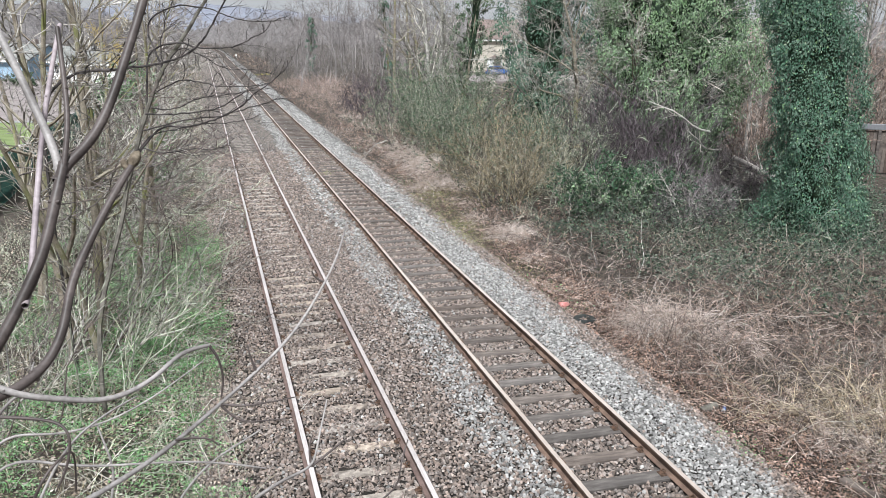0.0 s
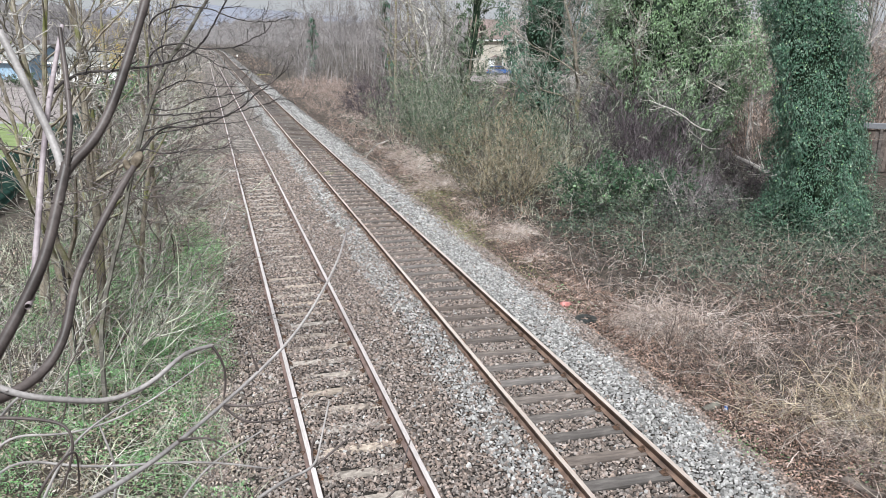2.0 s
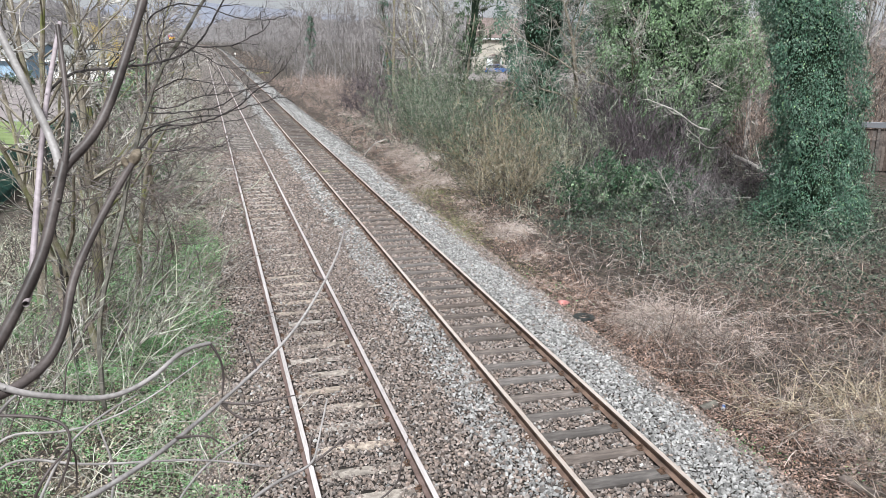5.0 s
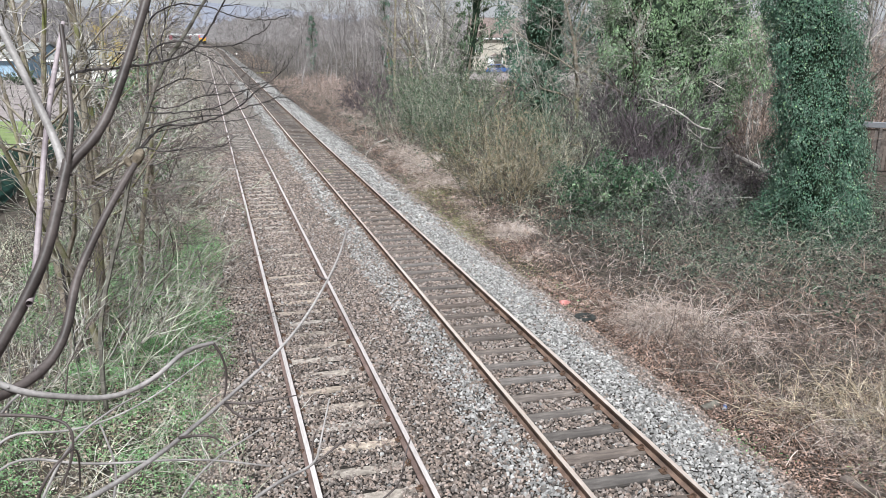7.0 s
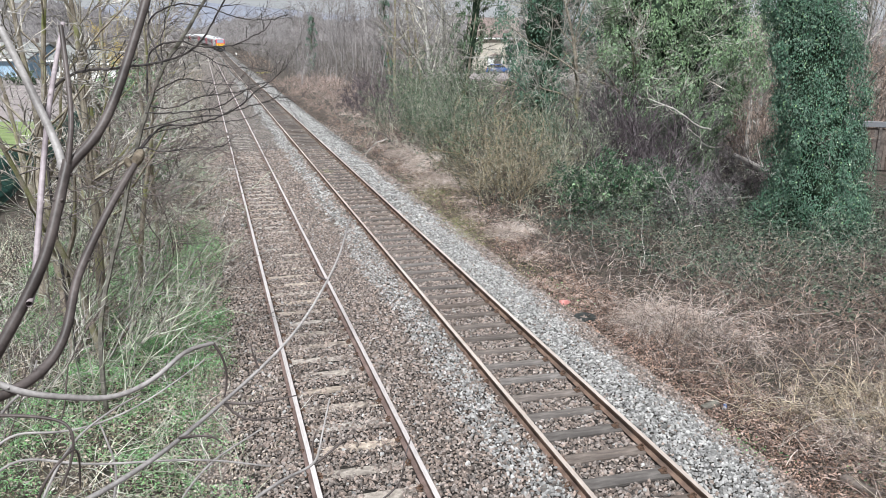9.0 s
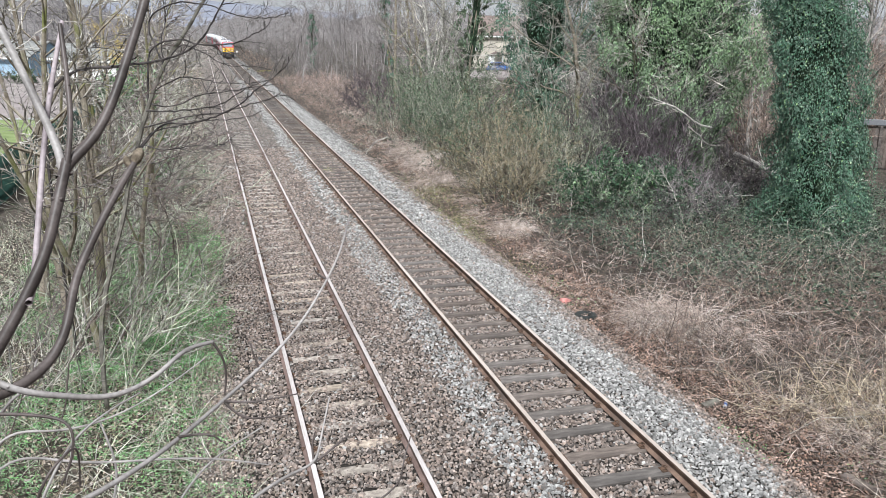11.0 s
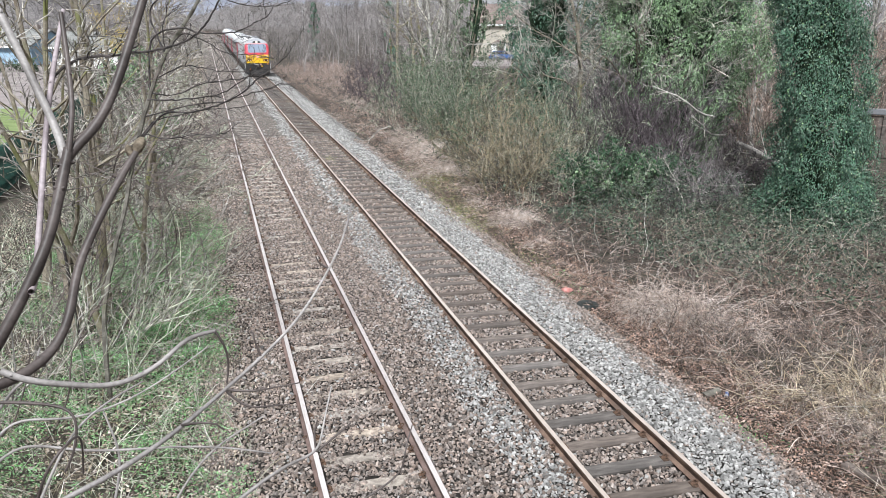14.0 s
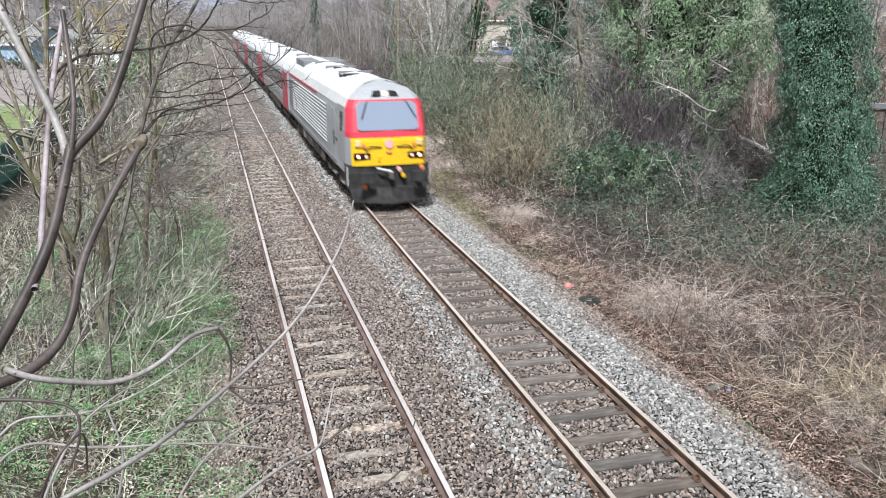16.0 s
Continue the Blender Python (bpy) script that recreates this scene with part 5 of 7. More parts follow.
ivy_tree("slender ivy-wrapped trunk among bare trees", (10.9, 51.5), 14.0, 55, [(0, 0.35), (0.3, 0.7), (0.6, 1.0), (1, 0.9)], (0.02, 0.0), PRIVET, 4200, 0.15, 70, BARK_LICHEN, 3.6, 0.2, None, 1.8, 0.2)
ivy_tree("slender ivy-wrapped trunk among bare trees", (13.6, 152.0), 9.5, 56, [(0, 0.35), (0.3, 0.55), (0.6, 0.7), (1, 0.6)], (0.04, 0.0), IVY, 1100, 0.3, 40, BARK_FAR, 3.0, 0.2, None, 1.8, 0.2)
ivy_tree("slender ivy-wrapped trunk among bare trees", (17.0, 100.0), 12.0, 57, [(0, 0.25), (0.3, 0.4), (0.6, 0.5), (1, 0.5)], (-0.12, 0.0), IVY, 1200, 0.26, 50, BARK_FAR, 3.6, 0.2, None, 1.8, 0.2)

for k, (at, h, lv) in enumerate((((6.8, 42.0), 3.6, 1100), ((8.2, 44.5), 4.6, 1400), ((7.4, 48.5), 4.8, 1400), ((9.0, 52.5), 5.4, 1600), ((6.6, 53.0), 3.4, 700), ((9.4, 46.0), 5.0, 1600))):
    shrub("evergreen_shrub", "grey-green half-evergreen shrub with bare shoots", at, h, 60 + k, BARK_LICHEN, 26, 0.7, 0.9, (6, 5), 0.018, 0.0115, 0.03, (PRIVET, int(lv * 2.4), 0.1), group="grey-green shrubs")

for k, (at, h) in enumerate((((7.6, 60.0), 3.0), ((8.8, 66.0), 3.2), ((9.4, 74.0), 3.4), ((7.4, 70.0), 2.2), ((10.5, 82.0), 3.6))):
    shrub("thorn_thicket", "dark brown rounded thorn thicket in dead bracken", at, h, 240 + k, BARK_PLUM, 30, 1.1, 1.0, (7, 5), 0.02, 0.013, -0.02, group="dark thorn clumps", wig=0.2)
for k, (at, h, lean, tw) in enumerate((((9.6, 54.0), 15, (-0.05, 0), BARK_PALE), ((10.9, 57.0), 16, (0.04, 0), BARK_PALE), ((11.5, 57.0), 15, (0.02, 0), BARK_GREY), ((17.6, 55.0), 16, (-0.04, 0), BARK_GREY), ((9.2, 64.0), 15, (0.0, 0), BARK_GREY), ((16.4, 50.0), 15, (0.05, 0), BARK_GREY), ((12.2, 70.0), 15, (0, 0), BARK_FAR), ((15.0, 78.0), 16, (0, 0), BARK_FAR))):
    bare_tree("bare_tree", "tall bare tree with slender upswept branches", at, h, 70 + k, BARK_PALE if k < 3 else BARK_MOSS, tw, 0.15, lean, 16, (6, 6, 3), 0.011, 0.27, 0.18, group="bare trees east of the line")
bare_tree("bare_tree", "bare tree with reddish fine twigs behind the ivy", (24.0, 39.0), 12, 81, BARK_GREY, BRACKEN, 0.13, (0.02, 0), 16, (6, 6, 3), 0.010, 0.32, 0.12, group="bare trees east of the line")
bare_tree("bare_tree", "bare tree with reddish fine twigs behind the ivy", (29.0, 36.0), 13, 82, BARK_GREY, BRACKEN, 0.13, (-0.1, 0), 16, (6, 6, 3), 0.010, 0.32, 0.12, group="bare trees east of the line")
for k, at in enumerate(((33.0, 40.0), (36.5, 44.0), (40.0, 48.0), (30.0, 46.0))):
    bare_tree("bare_tree", "bare tree with russet-grey twigs beyond the fence", at, 12, 860 + k, BARK_GREY, (BRACKEN, BARK_PALE)[k % 2], 0.13, (0.0, 0), 16, (6, 5, 3), 0.012, 0.34, 0.05, group="bare trees east of the line")
bare_tree("bare_tree", "bare tree with grey twigs beside the ivy tree", (21.5, 44.0), 14, 83, BARK_GREY, BARK_GREY, 0.13, (0.02, 0), 16, (6, 6, 3), 0.010, 0.32, 0.12, group="bare trees east of the line")
for k, (at, h) in enumerate((((20.5, 33.5), 4.0), ((22.2, 36.5), 4.4), ((19.0, 36.0), 4.4), ((24.0, 33.0), 3.6), ((17.5, 38.5), 5.0), ((14.5, 36.5), 5.0), ((27.5, 33.5), 5.0), ((30.0, 35.0), 5.5), ((33.0, 36.0), 6.0))):
    shrub("russet_shrub", "russet bare shrub of fine shoots", at, h, 90 + k, BRACKEN if k < 4 or k > 5 else BARK_GREY, 26, 0.5, 0.9, (6, 5), 0.016, 0.012, 0.05, group="russet shrubs")

for k, (at, h, ln) in enumerate((((12.0, 36.5), 9.5, (-0.05, 0)), ((14.4, 33.5), 9.0, (-0.16, 0)), ((15.6, 38.0), 10.0, (0, 0)))):
    bare_tree("tangled_tree", "bare tree with a tangle of pale crooked twigs", at, h, 85 + k, BARK_MOSS, BARK_PALE, 0.16, ln, 15, (6, 5, 4), 0.010, 0.42, 0.3, 1.0, 0.0, group="pale tangled trees")

# a fallen birch leans out of the thicket, a few broken boughs lie about
for k, (at, h) in enumerate((((9.9, 24.3), 1.9), ((11.0, 24.0), 1.8), ((12.1, 24.2), 2.0), ((10.6, 25.6), 2.2))):
    shrub("thorn_thicket", "low mauve-grey thorn tangle at the edge of the brambles", at, h, 430 + k, (BARK_MAUVE, BARK_PLUM, BARK_MAUVE, BARK_PLUM)[k], 24, 1.1, 0.7, (6, 5), 0.013, 0.0075, -0.02, group="purplish thickets", wig=0.24)
log = tagged(new("birch_log"), "leaning broken birch trunk with peeling pale bark", "log")
PL, RL = stems(np.random.default_rng(5), [(16.9, 27.2, 0.35)], [(-1.0, 0.6, 0.55)], [2.1], [0.125], 6, 0, 0.03, 0.75)
part("trunk", Bag().tubes(PL, RL, 8), BARK_BIRCH, log)
PL1, RL1 = grow(np.random.default_rng(6), PL, RL, 5, 1.6, 40, 0.12, 5, 0.05, 0.6, 0.3, 0.1, rmin=0.008)
part("fork", Bag().tubes(PL1, RL1, 4), BARK_BIRCH, log)
for k, (b, w, L) in enumerate((((14.6, 28.9, 2.2), (-1, -0.2, 0.12), 3.3), ((14.9, 28.5, 1.5), (-1, -0.15, 0.0), 3.2), ((3.9, 42.6, 0.45), (-0.8, -0.55, -0.42), 1.7), ((4.25, 42.9, 0.1), (-0.55, 0.2, 0.75), 1.6), ((12.4, 23.0, 0.6), (-1, 0.1, 0.1), 1.6), ((9.6, 22.9, 0.2), (-0.5, 0.2, 0.8), 1.7), ((10.8, 23.2, 0.3), (-0.9, 0.3, 0.35), 2.0))):
    bough = tagged(new("broken_bough"), "pale broken dead bough caught in the scrub", "branch", "broken boughs")
    r = np.random.default_rng(100 + k)
    P, R = stems(r, [b], [w], [L], [0.04 if k < 4 else 0.018], 7, 0, 0.16, 0.35)
    P1, R1 = grow(r, P, R, 9, L * 0.4, 45, 0.02, 5, 0.3, 1, 0.6, 0.2, rmin=0.006)
    P2, R2 = grow(r, P1, R1, 4, L * 0.16, 45, 0.02, 3, 0.3, 1, 0.7, 0.2, rmin=0.005)
    part("limb", Bag().tubes(P, R, 6), (BARK_BONE, BARK_BONE, BARK_PALE, BARK_DARK, BARK_GREY, BARK_PALE, BARK_GREY)[k], bough)
    part("crown", Bag().tubes(P1, R1, 4).tubes(P2, R2, 3), (BARK_BONE, BARK_BONE, BARK_PALE, BARK_DARK, BARK_GREY, BARK_PALE, BARK_GREY)[k], bough)

for k, (x, y, n, w, mt) in enumerate(((-0.3, 36.4, 90, 0.16, WEED), (-0.25, 86.0, 60, 0.35, STRAW), (2.95, 24.6, 1100, 0.5, WEED), (3.4, 31.0, 900, 0.6, WEED), (3.75, 32.4, 1300, 0.4, WEED), (3.15, 26.7, 900, 0.4, WEED), (3.3, 28.6, 600, 0.5, WEED), (3.3, 20.9, 400, 0.4, WEED), (2.85, 9.9, 160, 0.25, HERB), (4.2, 8.2, 500, 0.3, HERB), (4.4, 141.0, 160, 0.8, WEED_GOLD))):
    q = re.normal(size=(n, 2)) * w
    p3 = np.stack([x + q[:, 0], y + q[:, 1] * 1.6, 0 * q[:, 0]], 1)
    p3[:, 2] = np.maximum(ground_z(p3[:, 0], p3[:, 1]), np.interp(p3[:, 0], [a for a, _ in SECTION], [b for _, b in SECTION]))
    leaf_carpet("weed_patch", "yellow-green weeds rooted in the ballast", re, p3, 0.0, 0.07, 0.03 + y * 0.0007, mt)

# ---------------------------------------------------------------- litter by the line
tyre = thing("old_tyre", "old black tyre lying in the weeds", "tyre", (2.95, 16.35, settle(2.95, 16.35) + 0.05), 20)
bm = bmesh.new()
bmesh.ops.create_circle(bm, segments=10, radius=0.08, matrix=Matrix.Translation((0.19, 0, 0)) @ Euler((radians(90), 0, 0)).to_matrix().to_4x4())
bmesh.ops.spin(bm, geom=bm.verts[:] + bm.edges[:], cent=(0, 0, 0), axis=(0, 0, 1), angle=2 * math.pi, steps=28)
bmesh.ops.remove_doubles(bm, verts=bm.verts[:], dist=0.001)
part("tread", bm, RUBBER, tyre)
tub = thing("plastic_tub", "crushed faded red plastic tub on the ballast edge", "litter", (2.92, 17.45, settle(2.92, 17.45)), 30)
bm = rod((0, 0, 0.0), (0.05, 0.03, 0.09), 0.12, k=12, r2=0.17)
bmesh.ops.scale(bm, vec=(1.1, 0.8, 1), verts=bm.verts[:])
part("tub", bm, PLASTIC_RED, tub)
can = thing("drink_can", "crumpled blue and silver drink can", "litter", (3.3, 11.35, settle(3.3, 11.35) + 0.04), 50)
bm = rod((-0.08, 0, 0), (0.08, 0, 0.02), 0.034, k=12, r2=0.03)
part("can", bm, SILVER, can)
part("band", rod((-0.03, 0, 0.006), (0.03, 0, 0.014), 0.036, k=12), CAR_BLUE, can, "blue printed band")
stump = thing("mossy_stump", "low mossy stump beside the ballast", "stump", (3.2, 11.45, settle(3.2, 11.45) - 0.05), 0)
bm = rod((-0.3, 0, 0.05), (0.05, 0.05, 0.12), 0.09, k=10, r2=0.07)
part("wood", bm, BARK_STEM, stump)
slab = thing("timber_offcut", "dark weathered timber offcut lying at the foot of the brambles", "timber", (3.62, 8.45, settle(3.62, 8.45) + 0.04), 105)
part("plank", box(-0.3, 0.3, -0.075, 0.075, 0, 0.07, 0.012), TIMBER, slab)
bm = rod((0, 0, 0), (0, 0, 0.9), 0.05)
white_post = thing("white_marker", "small white marker by the far track", "marker", (3.4, 232.0, settle(3.4, 232) - 0.1))
part("shaft", bm, RENDER_WHITE, white_post)
part("plate", box(-0.22, 0.22, -0.06, -0.02, 0.7, 1.1, 0.01), RENDER_WHITE, white_post)

# ---------------------------------------------------------------- west of the line: thicket on the bank
rw = np.random.default_rng(31)
MOSSY_TWIG = shader("mossy_twig_bark", (0.15, 0.155, 0.115), (0.43, 0.45, 0.355), 0.85, 6, fine=60, bump=0.3, spread=0.5, rand="island")
BLEACHED = shader("bleached_dead_leaf", (0.22, 0.18, 0.15), (0.48, 0.41, 0.35), 0.9, 4, bump=0.2, spread=0.5, rand="island")
w1 = spots(rw, 105000, (-10.5, -5.1), (5.0, 25), lambda x, y: (x > -6.9 - 0.24 * y) & (np.sin(x * 2.1 + y * 0.7) + np.sin(y * 0.9 - x) + 0.8 * np.sin(x * 5.3) * np.sin(y * 4.1) > -1.3 + 0.7 * np.clip((y - 15) / 6, 0, 1)))
leaf_carpet("herb_layer", "fresh green herbs and nettles on the bank", rw, w1, 0.03, 0.40 + 0.34 * np.sin(w1[:, 0] * 3.1 + 1.4 * np.sin(w1[:, 1] * 1.7)) * np.sin(w1[:, 1] * 2.6 + 0.8), 0.047, HERB, wide=0.36, up=0.6)
w7 = spots(rw, 26000, (-8.2, -5.25), (14.5, 27), lambda x, y: np.sin(x * 2.3 + y * 0.6) + np.sin(y * 1.1 - x * 1.4) > -0.7)
leaf_carpet("herb_layer", "taller green herbs along the foot of the bank", rw, w7, 0.15, 0.55 + 0.4 * np.sin(w7[:, 0] * 2.7 + 1.2) * np.sin(w7[:, 1] * 2.1), 0.055, HERB, wide=0.36, up=0.7)
w2 = spots(rw, 30000, (-12, -5.0), (4.6, 45), lambda x, y: x > -7.2 - 0.24 * y)
leaf_carpet("fallen_leaves", "pale brown fallen leaves on the bank", rw, w2, 0.0, 0.14, 0.065, BLEACHED, up=1.2, wide=0.5)
leaf_carpet("fallen_leaves", "pale leaf litter along the western ballast edge", rw, spots(rw, 26000, (-8.2, -5.0), (13, 62)), 0.0, 0.12, 0.085, BLEACHED, up=1.4, wide=0.5)
leaf_carpet("fallen_leaves", "bleached dead leaves between the herbs", rw, spots(rw, 22000, (-12, -5.0), (4.8, 40), lambda x, y: x > -7.2 - 0.24 * y), 0.02, 0.45, 0.055, BLEACHED, up=1.0, wide=0.5)
edge_w = spots(rw, 26000, (-6.6, -4.5), (8.5, 40), lambda x, y: rw.random(len(x)) < np.clip(0.25 + (-4.6 - x) * 0.7, 0, 1))
edge_w[:, 2] = bed_z(edge_w[:, 0], edge_w[:, 1])
leaf_carpet("fallen_leaves", "bleached leaves lying over the western ballast edge", rw, edge_w, 0.02, 0.06, 0.044, BLEACHED, up=1.4, wide=0.5)
w6 = spots(rw, 1500, (-9.0, -5.3), (32, 190), lambda x, y: rw.random(len(x)) < 0.35 + 0.65 * (y < 90))
tangle("verge_grass", "withered grass and low twigs along the western ballast edge", rw, w6, 0.4 + 0.9 * rw.random(len(w6)), BARK_LICHEN, 0.012, 0.25, 1)
leaf_carpet("fallen_leaves", "pale leaf litter far along the western edge", rw, spots(rw, 6000, (-9.0, -5.2), (45, 150)), 0.02, 0.25, 0.15, BLEACHED, up=1.4, wide=0.5)
w3 = spots(rw, 1900, (-12, -5.2), (6.5, 30), lambda x, y: x > -6.6 - 0.24 * y)
tangle("bramble_scrub", "pale green-grey canes across the bank", rw, w3, 0.6 + 0.8 * rw.random(len(w3)), MOSSY_TWIG, 0.0055, 0.2, 3)
w5 = spots(rw, 500, (-11, -5.3), (8, 22), lambda x, y: x > -6.6 - 0.24 * y)
tangle("bramble_scrub", "bleached dead canes arching over the herbs", rw, w5, 0.8 + 0.8 * rw.random(len(w5)), BARK_BONE, 0.0062, 0.2, 2)
w4 = spots(rw, 1100, (-10, -5.2), (6.5, 24), lambda x, y: x > -6.6 - 0.24 * y)
tangle("green_stems", "green bramble runners", rw, w4, 0.7 + 0.5 * rw.random(len(w4)), BARK_OLIVE, 0.005, 0.22, 3)
for k, (at, h, lean) in enumerate((((-7.85, 18.0), 8.5, (0.02, 0.0)), ((-8.2, 21.8), 8.5, (0.08, 0.02)), ((-8.2, 16.6), 8.0, (-0.01, 0.03)), ((-9.55, 20.8), 9.0, (0.01, 0)), ((-8.6, 27.0), 9.0, (0.10, 0)),
                                   ((-9.6, 31.0), 9.0, (0.05, 0)), ((-7.8, 34.5), 8.0, (0.14, 0)), ((-8.6, 41.0), 8.5, (0.1, 0)), ((-9.9, 24.0), 8.5, (0.0, 0.0)))):
    bare_tree("slender_tree", "slender mossy-barked bare tree on the bank", at, h, 110 + k, BARK_MOSS, (BARK_GREY, BARK_PALE, BARK_GREY)[k % 3], 0.12 if k < 4 else 0.09, lean, 8 if k in (0, 3, 5, 8) else 13, (4, 3, 2) if k in (0, 3, 5, 8) else (5, 3, 3), 0.0115, 0.36, 0.14, 1.0, 0.03, group="bank trees", arms=(2, 3, 1, 0, 3, 0, 3, 2, 0)[k])
for k, (at, h, lean, n) in enumerate((((-7.5, 15.4), 7.6, (0.02, 0.05), 10), ((-7.2, 19.5), 7.5, (0.06, 0.0), 8), ((-7.0, 25.0), 7.0, (0.08, 0.0), 7))):
    bare_tree("slender_tree", "slender bare tree stretching dark boughs over the track", at, h, 125 + k, BARK_MOSS, BARK_GREY, 0.075, lean, 6, (5, 3, 2), 0.0105, 0.36, 0.2, 0.8, 0.02, group="bank trees", arms=n - 4, arm_len=3.6)
def fan_shrub(label, at, length, seed, mat, count, rise=0.8, rmin=0.005):
    """Slender stems that fan out from the bank towards the track in smooth arcs."""
    r = np.random.default_rng(seed)
    bush = thing("fanning_shrub", label, "shrub", (at[0], at[1], settle(*at) - 0.04), group="fanning shrubs on the bank")
    b = r.normal(size=(count, 3)) * np.array([0.25, 0.4, 0])
    way = np.stack([r.uniform(0.1, 1.0, count), r.normal(size=count) * 0.45, np.full(count, rise)], 1)
    P, R = stems(r, b, way, length * r.uniform(0.7, 1.2, count), r.uniform(0.008, 0.019, count), 9, 0.0, 0.2, 0.35, rmin)
    P1, R1 = grow(r, P, R, 5, length * 0.45, 34, 0.01, 6, 0.2, 1, 0.65, 0.16, rmin=rmin)
    P2, R2 = grow(r, P1, R1, 3, length * 0.2, 38, 0.01, 3, 0.2, 1, 0.7, 0.16, rmin=rmin * 0.8)
    part("stool", Bag().tubes(P, R, 4), mat, bush)
    part("crown", Bag().tubes(P1, R1, 3).tubes(P2, R2, 3), mat, bush)
    return bush


for k, (x, y) in enumerate(((-9.0, 12.6), (-9.6, 14.0), (-9.3, 15.6), (-10.2, 17.0), (-8.7, 13.8))):
    fan_shrub("dark thin shrub at the foot of the bank trees", (x, y), 2.6, 260 + k, (BARK_DARK, BARK_PALE, BARK_DARK)[k % 3], 5, 1.6, 0.0075)
for k in range(22):
    y = 14.0 + k * 1.45 + rw.uniform(-0.4, 0.4)
    x = -7.5 - 0.13 * (y - 10) * rw.random() - 0.5 * rw.random()
    fan_shrub("thin grey shrub fanning out towards the track", (x, y), 3.1 + rw.uniform(0, 1.2), 220 + k, (MOSSY_TWIG, BARK_GREY, BARK_DARK, MOSSY_TWIG)[k % 4], 7, rw.uniform(0.3, 1.1), 0.0075 + 0.00015 * y)
for k in range(16):
    y = 26 + k * 3.6 + rw.uniform(-0.8, 0.8)
    x = -6.9 - rw.uniform(0, 1.6) - 0.4
    shrub("bank_shrub", "bare grey-brown shrub leaning over the bank", (x, y), 2.6 + rw.uniform(0, 1.4), 140 + k, (MOSSY_TWIG, BARK_PALE, BARK_GREY)[k % 3], 9, 1.0, 0.5, (5, 4), 0.017, 0.009 + 0.00015 * y, 0.01, group="bank shrubs", wig=0.26)

shrub("ivy_sapling", "slender sapling hung with pale green ivy", (-7.45, 30.0), 4.9, 401, BARK_GREY, 9, 0.22, 0.25, (6, 5), 0.02, 0.008, 0.0, (IVY_LIGHT, 2600, 0.1))

# ---------------------------------------------------------------- the tree that arches over the track
arching_tree = thing("arching_tree", "leaning grey tree with long dark boughs arching over the track", "tree", (-7.35, 13.6, settle(-7.35, 13.6) - 0.05))


def arch(name, pts, r0, r1, mat, seed, twigs=7, label=""):
    """A bough bending through a few places, tapered, with upturned side twigs and spurs."""
    r = np.random.default_rng(seed)
    p = np.array(pts, float) - np.array(arching_tree.matrix_basis.translation)
    n = len(p)
    u = np.linspace(0, n - 1, (n - 1) * 5 + 1)
    i = np.clip(u.astype(int), 0, n - 2)
    f = (u - i)[:, None]
    a, b, c, d = p[np.clip(i - 1, 0, n - 1)], p[i], p[i + 1], p[np.clip(i + 2, 0, n - 1)]
    q = 0.5 * (2 * b + (c - a) * f + (2 * a - 5 * b + 4 * c - d) * f ** 2 + (3 * b - a - 3 * c + d) * f ** 3)
    q[1:-1] += r.normal(size=(len(q) - 2, 3)) * 0.006
    bag = Bag().tubes(q[None], np.linspace(r0, r1, len(q))[None] * r.uniform(0.92, 1.1, (1, len(q))), 6)
    if twigs:
        P, R = grow(r, q[None], np.linspace(r0, r1, len(q))[None], twigs, 0.75, 36, 0.05, 6, 0.25, 0.98, 0.7, 0.16, rmin=0.0042, taper=0.3)
        P1, R1 = grow(r, P, R, 3, 0.3, 42, 0.08, 4, 0.2, 1, 0.8, 0.2, rmin=0.0036)
        bag.tubes(P, R, 3).tubes(P1, R1, 3)
    return part(name, bag, mat, arching_tree, label)


arch("trunk", [(-7.35, 13.6, -0.6), (-7.3, 13.7, 1.2), (-6.9, 13.79, 2.68), (-6.59, 14.01, 3.85), (-6.28, 14.07, 4.76), (-5.99, 14.05, 5.39), (-5.64, 13.98, 5.9), (-5.38, 13.91, 6.29), (-5.0, 13.8, 6.9)], 0.042, 0.024, BARK_STEM, 1, 0, "thin leaning mossy trunk")
arch("stem", [(-8.0, 15.6, -0.6), (-8.15, 15.6, 2.5), (-8.05, 15.4, 4.6), (-7.55, 15.0, 5.22), (-6.89, 14.52, 5.35), (-6.53, 14.21, 5.4), (-6.22, 13.92, 5.45), (-5.87, 13.63, 5.53), (-5.56, 13.36, 5.67), (-5.36, 13.24, 5.84), (-5.19, 13.15, 6.09), (-4.93, 12.98, 6.53)], 0.027, 0.012, BARK_SOOT, 2, 12, "dark stem bowing over")
